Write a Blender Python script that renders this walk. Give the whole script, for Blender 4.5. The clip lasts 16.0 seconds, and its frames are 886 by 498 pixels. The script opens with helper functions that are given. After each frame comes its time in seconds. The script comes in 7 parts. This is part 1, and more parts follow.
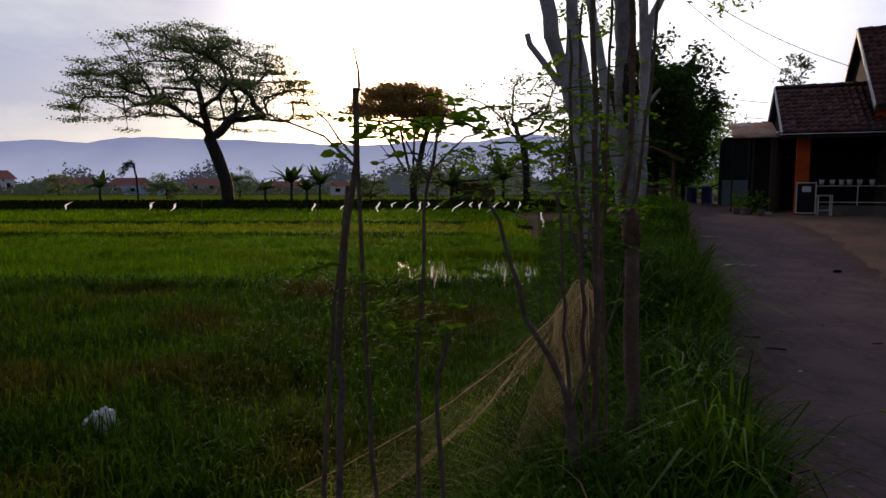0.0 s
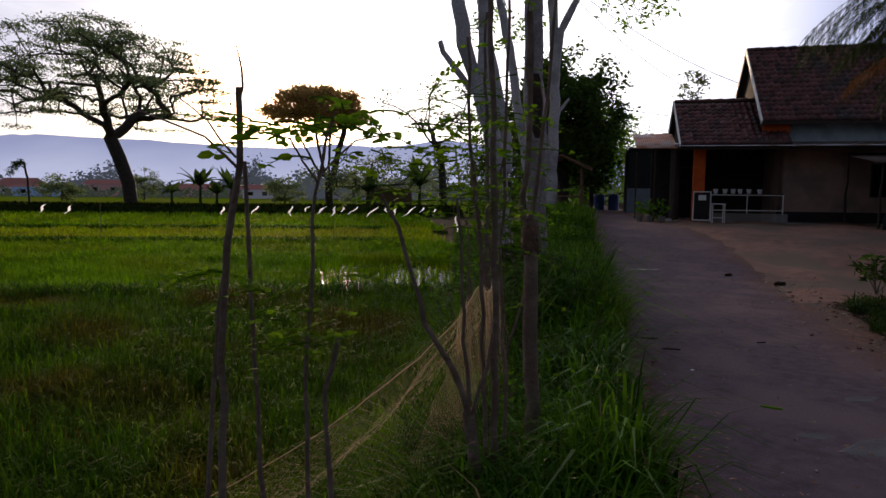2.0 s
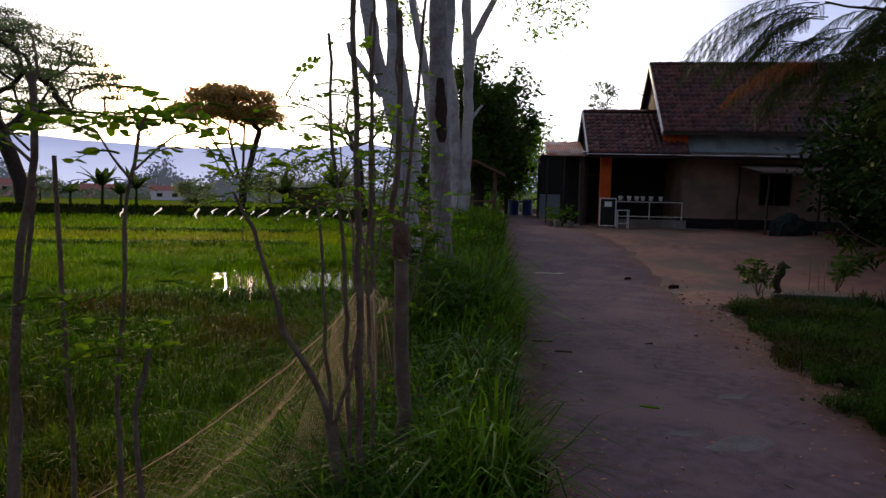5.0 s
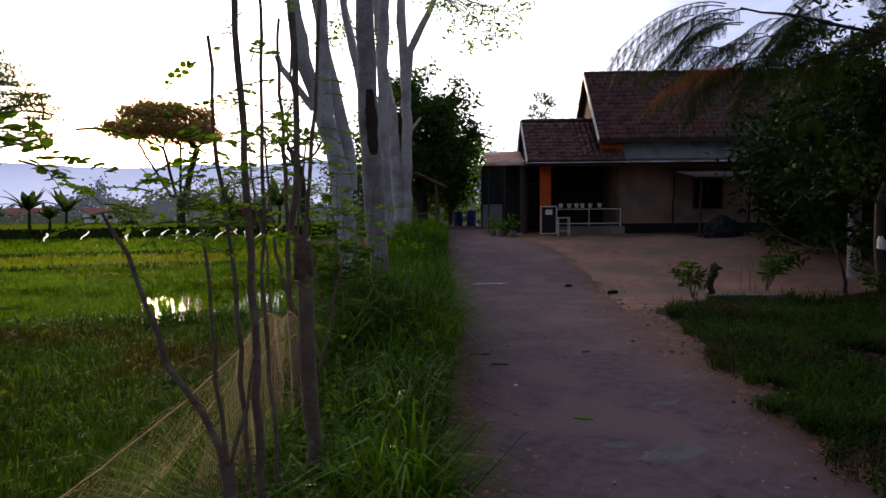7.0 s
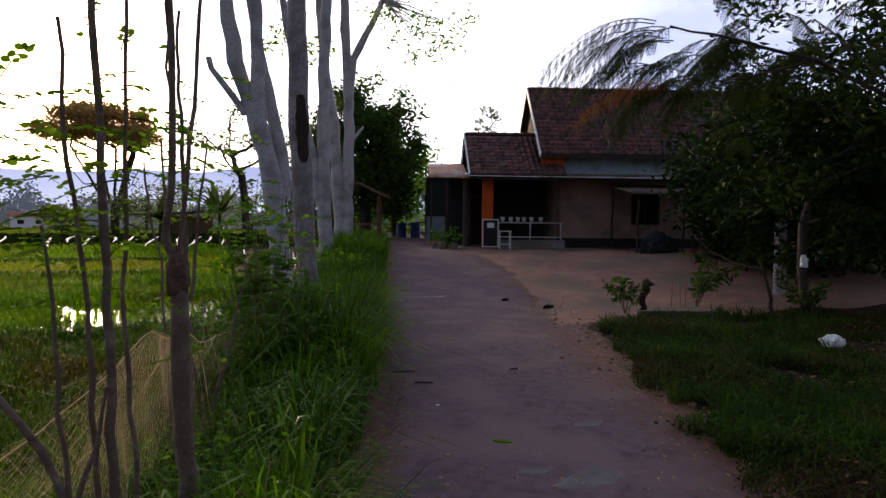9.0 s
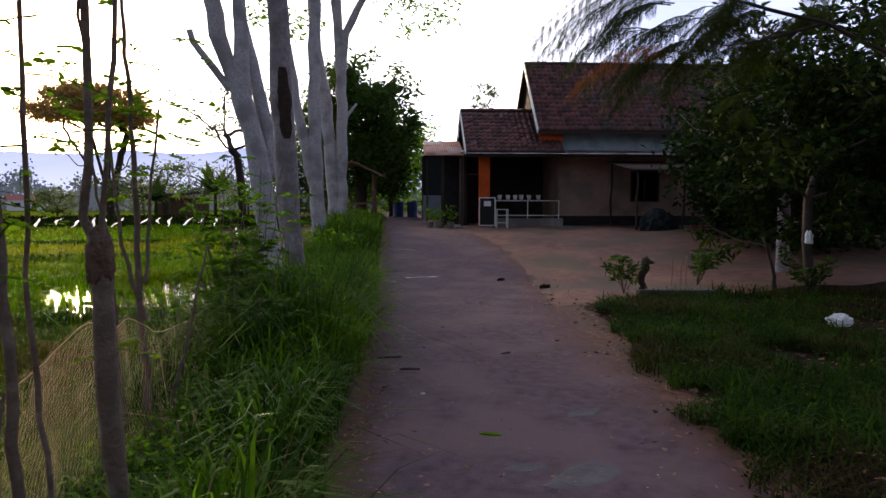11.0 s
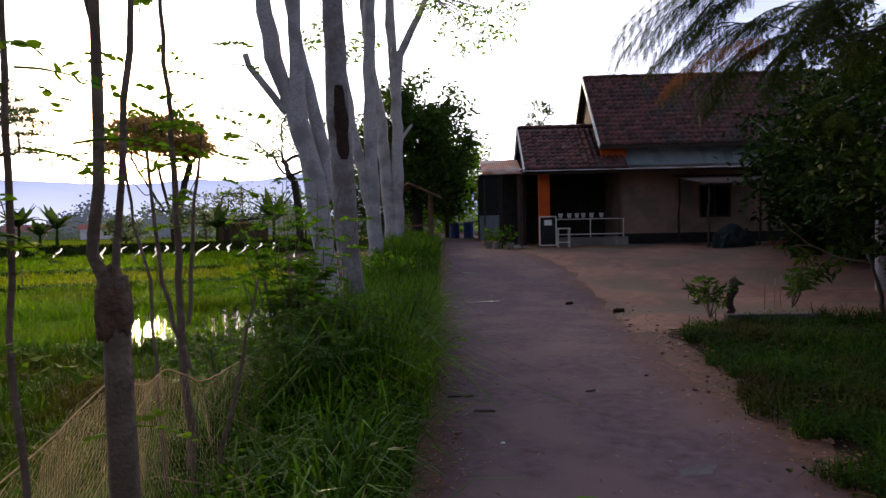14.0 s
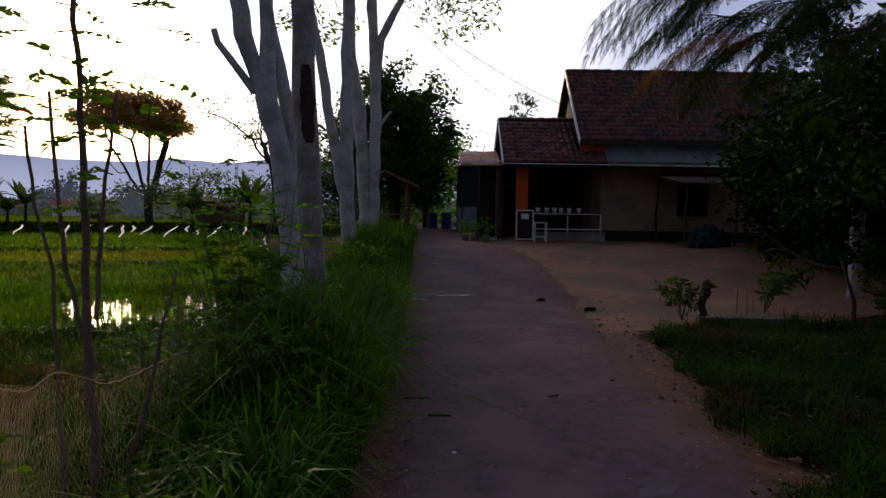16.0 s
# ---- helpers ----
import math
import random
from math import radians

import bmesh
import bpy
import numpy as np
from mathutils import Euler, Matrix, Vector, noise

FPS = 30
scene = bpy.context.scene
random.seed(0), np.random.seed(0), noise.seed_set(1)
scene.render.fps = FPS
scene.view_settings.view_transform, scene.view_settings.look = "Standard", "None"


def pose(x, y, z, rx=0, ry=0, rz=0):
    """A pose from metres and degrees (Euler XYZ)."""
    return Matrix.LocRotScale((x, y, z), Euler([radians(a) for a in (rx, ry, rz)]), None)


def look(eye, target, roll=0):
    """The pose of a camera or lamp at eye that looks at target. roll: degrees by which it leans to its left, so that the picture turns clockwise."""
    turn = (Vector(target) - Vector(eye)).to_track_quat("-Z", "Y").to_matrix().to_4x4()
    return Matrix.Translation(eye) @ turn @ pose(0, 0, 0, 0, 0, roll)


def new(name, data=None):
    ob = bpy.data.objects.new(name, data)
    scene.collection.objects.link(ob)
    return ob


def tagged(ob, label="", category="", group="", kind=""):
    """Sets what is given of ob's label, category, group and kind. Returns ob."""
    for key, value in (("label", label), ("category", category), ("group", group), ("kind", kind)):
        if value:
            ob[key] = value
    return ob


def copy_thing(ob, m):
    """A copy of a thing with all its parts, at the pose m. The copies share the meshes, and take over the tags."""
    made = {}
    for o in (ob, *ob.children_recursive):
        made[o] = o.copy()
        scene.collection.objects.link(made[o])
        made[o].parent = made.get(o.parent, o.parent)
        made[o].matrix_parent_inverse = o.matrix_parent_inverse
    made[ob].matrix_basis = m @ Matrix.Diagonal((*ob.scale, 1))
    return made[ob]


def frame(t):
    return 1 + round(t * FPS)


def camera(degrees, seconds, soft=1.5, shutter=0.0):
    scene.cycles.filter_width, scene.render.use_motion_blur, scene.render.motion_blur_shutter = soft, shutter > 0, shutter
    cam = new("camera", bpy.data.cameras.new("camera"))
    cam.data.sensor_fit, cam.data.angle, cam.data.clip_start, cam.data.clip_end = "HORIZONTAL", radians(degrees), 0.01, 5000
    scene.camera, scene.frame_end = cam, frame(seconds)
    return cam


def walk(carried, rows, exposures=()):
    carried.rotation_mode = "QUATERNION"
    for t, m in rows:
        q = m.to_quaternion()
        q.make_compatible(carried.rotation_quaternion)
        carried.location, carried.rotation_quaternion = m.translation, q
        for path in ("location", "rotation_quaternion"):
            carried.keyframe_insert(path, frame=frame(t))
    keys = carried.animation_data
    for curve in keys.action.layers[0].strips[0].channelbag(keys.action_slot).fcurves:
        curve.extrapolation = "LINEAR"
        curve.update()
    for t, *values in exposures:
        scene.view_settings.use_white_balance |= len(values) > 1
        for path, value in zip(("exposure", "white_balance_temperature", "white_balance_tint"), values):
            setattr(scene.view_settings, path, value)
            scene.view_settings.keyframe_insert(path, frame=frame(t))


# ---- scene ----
cam = camera(69.1, 16.0)
PATH = [
    (0, (1.617, 0.578, 1.613), (1.61, 2.568, 1.414), -0.1),
    (0.5, (1.628, 0.581, 1.612), (1.675, 2.571, 1.42), 0.0),
    (1, (1.653, 0.572, 1.611), (1.772, 2.559, 1.422), -0.1),
    (1.5, (1.677, 0.598, 1.612), (1.866, 2.58, 1.422), 0.1),
    (2, (1.7, 0.602, 1.613), (1.949, 2.578, 1.431), 0.6),
    (2.5, (1.719, 0.603, 1.615), (2.025, 2.572, 1.445), 0.5),
    (3, (1.732, 0.601, 1.611), (2.082, 2.563, 1.441), 0.6),
    (3.5, (1.757, 0.59, 1.612), (2.154, 2.542, 1.432), 0.1),
    (4, (1.8, 0.61, 1.607), (2.28, 2.541, 1.405), 0.9),
    (4.2, (1.836, 0.609, 1.612), (2.304, 2.543, 1.415), 0.9),
    (6.5, (2.155, 0.752, 1.598), (2.743, 2.66, 1.479), 1.3),
    (7, (2.21, 0.775, 1.608), (2.852, 2.664, 1.483), -0.5),
    (7.5, (2.276, 0.8, 1.611), (2.983, 2.665, 1.456), -1.3),
    (8, (2.347, 0.875, 1.615), (3.121, 2.712, 1.457), 0.7),
    (8.5, (2.403, 0.891, 1.636), (3.199, 2.723, 1.541), 2.9),
    (8.7, (2.443, 0.904, 1.621), (3.248, 2.733, 1.534), 0.9),
    (10.8, (2.746, 1.156, 1.59), (3.52, 2.996, 1.47), 0.4),
    (11, (2.766, 1.216, 1.586), (3.561, 3.045, 1.433), 0.1),
    (11.5, (2.803, 1.267, 1.586), (3.556, 3.113, 1.418), -0.5),
    (12, (2.806, 1.383, 1.589), (3.545, 3.237, 1.45), 1.3),
    (12.5, (2.808, 1.471, 1.6), (3.535, 3.332, 1.509), 1.5),
    (13, (2.799, 1.618, 1.604), (3.597, 3.45, 1.536), -1.3),
    (13.5, (2.812, 1.709, 1.594), (3.565, 3.559, 1.485), -0.5),
    (14, (2.85, 1.853, 1.593), (3.49, 3.746, 1.505), -1.2),
    (14.5, (2.921, 1.915, 1.595), (3.467, 3.838, 1.536), 0.7),
    (15, (3.001, 1.96, 1.597), (3.522, 3.891, 1.569), 1.0),
    (15.5, (3.049, 2.028, 1.595), (3.625, 3.94, 1.488), 0.3),
    (16, (3.114, 2.106, 1.61), (3.812, 3.976, 1.49), 0.9),
]
walk(cam, [(t, look(eye, target, roll)) for t, eye, target, roll in PATH], [(0, -0.35), (2, 0.0), (3.5, 0.25), (7.5, 0.55), (11, 0.9), (12.5, 1.0), (14.5, 0.6), (15.0, 0.28), (15.3, 0.15), (16, -0.2)])

# ---------------------------------------------------------------- world, sun
SUN_AZ, SUN_EL = radians(-7.0), radians(8.5)      # azimuth from +y towards +x
world = bpy.data.worlds.new("world")
scene.world = world
world.use_nodes = True
wn, wl = world.node_tree.nodes, world.node_tree.links
bg = wn["Background"]
sky = wn.new("ShaderNodeTexSky")
sky.sky_type, sky.sun_disc = "NISHITA", False
sky.sun_elevation, sky.sun_rotation = SUN_EL, SUN_AZ
sky.altitude, sky.air_density, sky.dust_density, sky.ozone_density = 400, 1.0, 2.5, 2.0
wtc = wn.new("ShaderNodeTexCoord")
wmap = wn.new("ShaderNodeMapping")
wmap.inputs["Scale"].default_value = (1.0, 1.0, 3.2)
wl.new(wtc.outputs["Generated"], wmap.inputs["Vector"])
cloud = wn.new("ShaderNodeTexNoise")
cloud.inputs["Scale"].default_value, cloud.inputs["Detail"].default_value, cloud.inputs["Roughness"].default_value = 2.6, 7, 0.58
wl.new(wmap.outputs["Vector"], cloud.inputs["Vector"])
cramp = wn.new("ShaderNodeValToRGB")
cramp.color_ramp.elements[0].position, cramp.color_ramp.elements[0].color = 0.41, (0.54, 0.57, 0.86, 1)
cramp.color_ramp.elements[1].position, cramp.color_ramp.elements[1].color = 0.60, (0.90, 0.91, 1.06, 1)
wl.new(cloud.outputs["Fac"], cramp.inputs["Fac"])
skys = wn.new("ShaderNodeVectorMath")
skys.operation = "SCALE"
skys.inputs["Scale"].default_value = 0.045
wl.new(sky.outputs["Color"], skys.inputs[0])
# thin bright cloud beside and above the low sun
sdir = wn.new("ShaderNodeVectorMath")
sdir.operation = "DOT_PRODUCT"
sdir.inputs[1].default_value = Vector((math.sin(radians(9)), math.cos(radians(9)), 0.27)).normalized()
wl.new(wtc.outputs["Generated"], sdir.inputs[0])
glow = wn.new("ShaderNodeMapRange")
glow.interpolation_type = "SMOOTHERSTEP"
glow.inputs["From Min"].default_value, glow.inputs["From Max"].default_value = 0.84, 0.985
glow.inputs["To Min"].default_value, glow.inputs["To Max"].default_value = 0.0, 1.0
wl.new(sdir.outputs["Value"], glow.inputs["Value"])
glowc = wn.new("ShaderNodeVectorMath")
glowc.operation = "SCALE"
glowc.inputs[0].default_value = (1.5, 1.38, 1.34)
wl.new(glow.outputs["Result"], glowc.inputs["Scale"])
add1 = wn.new("ShaderNodeVectorMath")
add2 = wn.new("ShaderNodeVectorMath")
wl.new(skys.outputs["Vector"], add1.inputs[0])
# the evening sky grows dimmer away from the sun's side
dim = wn.new("ShaderNodeMapRange")
dim.interpolation_type = "SMOOTHSTEP"
dim.inputs["From Min"].default_value, dim.inputs["From Max"].default_value = -0.1, 0.8
dim.inputs["To Min"].default_value, dim.inputs["To Max"].default_value = 0.20, 1.0
wl.new(sdir.outputs["Value"], dim.inputs["Value"])
cdim = wn.new("ShaderNodeVectorMath")
cdim.operation = "SCALE"
wl.new(cramp.outputs["Color"], cdim.inputs[0])
wl.new(dim.outputs["Result"], cdim.inputs["Scale"])
wl.new(cdim.outputs["Vector"], add1.inputs[1])
wl.new(add1.outputs["Vector"], add2.inputs[0])
wl.new(glowc.outputs["Vector"], add2.inputs[1])
# the sun itself, a warm blur behind thin cloud
hdir = wn.new("ShaderNodeVectorMath")
hdir.operation = "DOT_PRODUCT"
hdir.inputs[1].default_value = Vector((math.sin(SUN_AZ), math.cos(SUN_AZ), math.tan(SUN_EL))).normalized()
wl.new(wtc.outputs["Generated"], hdir.inputs[0])
halo = wn.new("ShaderNodeMapRange")
halo.interpolation_type = "SMOOTHERSTEP"
halo.inputs["From Min"].default_value, halo.inputs["From Max"].default_value = math.cos(radians(9.0)), 1.0
wl.new(hdir.outputs["Value"], halo.inputs["Value"])
haloc = wn.new("ShaderNodeVectorMath")
haloc.operation = "SCALE"
haloc.inputs[0].default_value = (9.0, 4.6, 2.0)
wl.new(halo.outputs["Result"], haloc.inputs["Scale"])
add3 = wn.new("ShaderNodeVectorMath")
wl.new(add2.outputs["Vector"], add3.inputs[0])
wl.new(haloc.outputs["Vector"], add3.inputs[1])
wl.new(add3.outputs["Vector"], bg.inputs["Color"])
bg.inputs["Strength"].default_value = 0.72

sun = bpy.data.lights.new("sun", "SUN")
sun.energy, sun.angle, sun.color = 3.0, radians(6.0), (1.0, 0.70, 0.42)
sun_ob = new("sun", sun)
sun_ob.matrix_world = look((0, 0, 60), (-60 * math.sin(SUN_AZ), -60 * math.cos(SUN_AZ), 60 - 60 * math.tan(SUN_EL)))


# ---------------------------------------------------------------- materials
def mat(name, color, color2=None, rough=0.85, scale=6.0, bump=0.2, bscale=None, metal=0.0, island=0.0, objrand=0.0, fine=None, spec=0.3, stain=None, stain_scale=0.7):
    """Principled surface: two tones by noise at one scale, stains at a larger one, relief; optional spread per island or object."""
    m = bpy.data.materials.new(name)
    m.use_nodes = True
    n, l = m.node_tree.nodes, m.node_tree.links
    b = n["Principled BSDF"]
    b.inputs["Roughness"].default_value, b.inputs["Metallic"].default_value = rough, metal
    b.inputs["Specular IOR Level"].default_value = spec
    tc = n.new("ShaderNodeTexCoord")
    no = n.new("ShaderNodeTexNoise")
    no.inputs["Scale"].default_value, no.inputs["Detail"].default_value, no.inputs["Roughness"].default_value = scale, 6, 0.62
    l.new(tc.outputs["Object"], no.inputs["Vector"])
    r = n.new("ShaderNodeValToRGB")
    c2 = color2 or tuple(c * 0.7 for c in color)
    r.color_ramp.elements[0].position, r.color_ramp.elements[0].color = 0.34, (*c2, 1)
    r.color_ramp.elements[1].position, r.color_ramp.elements[1].color = 0.66, (*color, 1)
    l.new(no.outputs["Fac"], r.inputs["Fac"])
    out = r.outputs["Color"]
    if stain:
        n2 = n.new("ShaderNodeTexNoise")
        n2.inputs["Scale"].default_value, n2.inputs["Detail"].default_value = stain_scale, 4
        l.new(tc.outputs["Object"], n2.inputs["Vector"])
        mr = n.new("ShaderNodeMapRange")
        mr.inputs["From Min"].default_value, mr.inputs["From Max"].default_value = 0.47, 0.62
        l.new(n2.outputs["Fac"], mr.inputs["Value"])
        mx = n.new("ShaderNodeMix")
        mx.data_type = "RGBA"
        l.new(mr.outputs["Result"], mx.inputs["Factor"])
        l.new(out, mx.inputs["A"])
        mx.inputs["B"].default_value = (*stain, 1)
        out = mx.outputs["Result"]
    for amount, kind in ((island, "g"), (objrand, "o")):
        if amount:
            src = n.new("ShaderNodeNewGeometry").outputs["Random Per Island"] if kind == "g" else n.new("ShaderNodeObjectInfo").outputs["Random"]
            mr = n.new("ShaderNodeMapRange")
            mr.inputs["To Min"].default_value, mr.inputs["To Max"].default_value = 1 - amount, 1 + amount
            l.new(src, mr.inputs["Value"])
            sc = n.new("ShaderNodeVectorMath")
            sc.operation = "SCALE"
            l.new(out, sc.inputs[0])
            l.new(mr.outputs["Result"], sc.inputs["Scale"])
            out = sc.outputs["Vector"]
    l.new(out, b.inputs["Base Color"])
    if bump:
        nb = n.new("ShaderNodeTexNoise")
        nb.inputs["Scale"].default_value, nb.inputs["Detail"].default_value = bscale or scale * 6, 5
        l.new(tc.outputs["Object"], nb.inputs["Vector"])
        bp = n.new("ShaderNodeBump")
        bp.inputs["Strength"].default_value, bp.inputs["Distance"].default_value = bump, 0.02
        l.new(nb.outputs["Fac"], bp.inputs["Height"])
        l.new(bp.outputs["Normal"], b.inputs["Normal"])
    return m


def leaf_mat(name, color, color2, through_=0.45, island=0.35, scale=0.6, stain=None, stain_scale=0.5, gloss=0.05, rough=0.7):
    """Leaves and blades: a thin sheet that reflects and lets light through, each leaf a little different."""
    m = mat(name, color, color2, rough=rough, scale=scale, bump=0, island=island, spec=gloss, stain=stain, stain_scale=stain_scale)
    n, l = m.node_tree.nodes, m.node_tree.links
    b, o = n["Principled BSDF"], n["Material Output"]
    t = n.new("ShaderNodeBsdfTranslucent")
    l.new(b.inputs["Base Color"].links[0].from_socket, t.inputs["Color"])
    mx = n.new("ShaderNodeMixShader")
    mx.inputs["Fac"].default_value = through_
    l.new(b.outputs["BSDF"], mx.inputs[1])
    l.new(t.outputs["BSDF"], mx.inputs[2])
    l.new(mx.outputs["Shader"], o.inputs["Surface"])
    return m


def haze_glow_mat(name, color, glow_c, amount):
    """Far distance: kilometres of bright evening haze, put into the surface as emission."""
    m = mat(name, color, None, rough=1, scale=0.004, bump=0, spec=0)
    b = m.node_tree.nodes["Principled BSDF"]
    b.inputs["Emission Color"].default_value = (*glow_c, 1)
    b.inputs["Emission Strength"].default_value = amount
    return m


M_SOIL = mat("soil", (0.040, 0.024, 0.016), (0.018, 0.012, 0.009), scale=3, bump=0.5, bscale=25, rough=1.0, spec=0.03)
M_ASPH = mat("worn_asphalt", (0.140, 0.093, 0.106), (0.082, 0.055, 0.064), rough=0.92, scale=9, bump=0.6, bscale=110, spec=0.15, stain=(0.150, 0.100, 0.104), stain_scale=1.1)
# dust and dirt trodden over the asphalt, thinning out from its edges
an, al = M_ASPH.node_tree.nodes, M_ASPH.node_tree.links
aat, ano, ama, amr, amx = an.new("ShaderNodeAttribute"), an.new("ShaderNodeTexNoise"), an.new("ShaderNodeMath"), an.new("ShaderNodeMapRange"), an.new("ShaderNodeMix")
aat.attribute_name = "from_edge"
ano.inputs["Scale"].default_value, ano.inputs["Detail"].default_value, ano.inputs["Roughness"].default_value = 2.6, 8, 0.7
al.new(an["Texture Coordinate"].outputs["Object"], ano.inputs["Vector"])
ama.operation = "MULTIPLY_ADD"
ama.inputs[1].default_value = -1.5
al.new(ano.outputs["Fac"], ama.inputs[0])
al.new(aat.outputs["Fac"], ama.inputs[2])
amr.inputs["From Min"].default_value, amr.inputs["From Max"].default_value = -0.80, -0.10
amr.inputs["To Min"].default_value, amr.inputs["To Max"].default_value = 0.85, 0.0
al.new(ama.outputs["Value"], amr.inputs["Value"])
amx.data_type = "RGBA"
al.new(amr.outputs["Result"], amx.inputs["Factor"])
al.new(an["Principled BSDF"].inputs["Base Color"].links[0].from_socket, amx.inputs["A"])
amx.inputs["B"].default_value = (0.115, 0.056, 0.044, 1)
al.new(amx.outputs["Result"], an["Principled BSDF"].inputs["Base Color"])
M_DIRT = mat("yard_dirt", (0.225, 0.108, 0.073), (0.13, 0.064, 0.046), scale=3.2, bump=0.6, bscale=40, stain=(0.11, 0.075, 0.048), stain_scale=0.5)
M_EDGE = mat("road_edge_dirt", (0.155, 0.068, 0.042), (0.070, 0.036, 0.025), scale=9, bump=0.6, bscale=60, stain=(0.085, 0.05, 0.036), stain_scale=1.3)
M_PADDY = mat("paddy_ground", (0.10, 0.16, 0.006), (0.06, 0.10, 0.006), scale=0.9, bump=0.3, bscale=8, rough=1.0, spec=0.0, stain=(0.12, 0.10, 0.025), stain_scale=0.25)
M_PADDY2 = mat("paddy_far", (0.13, 0.19, 0.006), (0.09, 0.14, 0.006), scale=0.5, bump=0.4, bscale=6, rough=1.0, spec=0.0, stain=(0.14, 0.14, 0.025), stain_scale=0.12)
M_BUND = mat("bund_earth", (0.040, 0.058, 0.010), (0.018, 0.028, 0.007), scale=2, bump=0.6, bscale=12, rough=1.0, spec=0.0)
M_RICE = leaf_mat("rice_blade", (0.145, 0.285, 0.003), (0.09, 0.20, 0.003), 0.6, stain=(0.13, 0.20, 0.004), stain_scale=0.3)
M_RICEN = leaf_mat("rice_blade_near", (0.075, 0.165, 0.003), (0.034, 0.085, 0.002), 0.55, 0.5, 1.1, stain=(0.085, 0.078, 0.006), stain_scale=0.55)
M_RICEY = leaf_mat("rice_blade_yellow", (0.23, 0.31, 0.004), (0.17, 0.25, 0.004), 0.6, stain=(0.20, 0.23, 0.01), stain_scale=0.25)
M_RICED = leaf_mat("rice_blade_dry", (0.16, 0.12, 0.012), (0.10, 0.09, 0.008), 0.5)
M_GRASS = leaf_mat("verge_grass", (0.082, 0.185, 0.005), (0.022, 0.062, 0.003), 0.5, 0.6, 1.4, stain=(0.030, 0.085, 0.004), stain_scale=1.7)
M_GRASSB = leaf_mat("broad_grass_blade", (0.105, 0.235, 0.005), (0.030, 0.085, 0.003), 0.5, 0.55, 2.0, gloss=0.12, rough=0.42)
# lit copy of the verge grass: sunlight put in as lighter, yellower colour
M_GRASSY = leaf_mat("sun_toned_verge_grass", (0.175, 0.31, 0.006), (0.09, 0.19, 0.005), 0.6, 0.45, 1.4)
M_BEDG = leaf_mat("bed_weeds", (0.040, 0.088, 0.006), (0.014, 0.036, 0.004), 0.4, 0.6, 1.6, stain=(0.045, 0.035, 0.012), stain_scale=0.8)
M_GRASSD = leaf_mat("dry_grass", (0.30, 0.22, 0.09), (0.16, 0.12, 0.05), 0.35)
M_LEAF = leaf_mat("broad_leaf", (0.135, 0.27, 0.010), (0.058, 0.15, 0.007), 0.66, 0.5, gloss=0.1, rough=0.55)
M_LEAFB = leaf_mat("moringa_leaf", (0.15, 0.26, 0.010), (0.09, 0.18, 0.008), 0.6)
M_LEAFD = leaf_mat("dark_leaf", (0.032, 0.062, 0.010), (0.015, 0.032, 0.006), 0.35, 0.5)
M_LEAFM = leaf_mat("mango_leaf", (0.040, 0.066, 0.006), (0.014, 0.025, 0.004), 0.35, 0.6, 1.8)
# leaves of the distant trees, greyed and lightened: haze put into their colour
M_LEAFR = leaf_mat("hazed_far_leaf", (0.15, 0.20, 0.085), (0.09, 0.13, 0.055), 0.62)
# the low sun's orange glow is painted into this leaf colour
M_LEAFO = leaf_mat("sun_toned_leaf", (0.42, 0.26, 0.085), (0.30, 0.20, 0.07), 0.7)
M_LEAFK = leaf_mat("round_tree_leaf", (0.085, 0.145, 0.026), (0.035, 0.07, 0.014), 0.45, 0.5)
# dark leaf of the yard side, with the deep shade there put into its colour
M_LEAFY = leaf_mat("shade_toned_leaf", (0.030, 0.058, 0.009), (0.012, 0.026, 0.006), 0.25, 0.6, 1.4)
M_LEAFX = leaf_mat("withered_frond", (0.26, 0.085, 0.02), (0.15, 0.05, 0.015), 0.5)
M_BARKP = mat("pale_bark", (0.60, 0.565, 0.61), (0.37, 0.34, 0.37), rough=0.9, scale=22, bump=0.9, bscale=30, stain=(0.33, 0.30, 0.325), stain_scale=2.2)
M_BARKQ = mat("mauve_bark", (0.43, 0.375, 0.395), (0.25, 0.21, 0.22), rough=0.9, scale=18, bump=0.9, bscale=30, stain=(0.22, 0.175, 0.175), stain_scale=2.6)
M_BARKB = mat("brown_bark", (0.25, 0.18, 0.145), (0.115, 0.08, 0.062), rough=0.9, scale=14, bump=0.8, bscale=45, stain=(0.15, 0.10, 0.075), stain_scale=5)
M_BURL = mat("burl_bark", (0.20, 0.115, 0.08), (0.085, 0.05, 0.038), rough=0.95, scale=18, bump=1.0, bscale=50)
M_BARKD = mat("dark_bark", (0.07, 0.05, 0.045), (0.035, 0.026, 0.023), rough=0.92, scale=5, bump=0.6, bscale=25)
M_SCAR = mat("bark_scar", (0.075, 0.045, 0.035), (0.035, 0.022, 0.02), rough=0.95, scale=12, bump=0.8, bscale=40)
M_TILE = mat("clay_tile", (0.155, 0.047, 0.040), (0.060, 0.021, 0.021), rough=0.36, scale=7, bump=0.3, bscale=40, objrand=0.55, stain=(0.07, 0.036, 0.03), stain_scale=2.5)
M_TILEJ = mat("clay_tile_old", (0.155, 0.047, 0.040), (0.060, 0.021, 0.021), rough=0.36, scale=7, bump=0.3, bscale=40, island=0.45, stain=(0.055, 0.034, 0.03), stain_scale=0.9)
M_ORANGE = mat("orange_paint", (0.75, 0.12, 0.012), (0.6, 0.09, 0.012), rough=0.6, scale=3, bump=0.1)
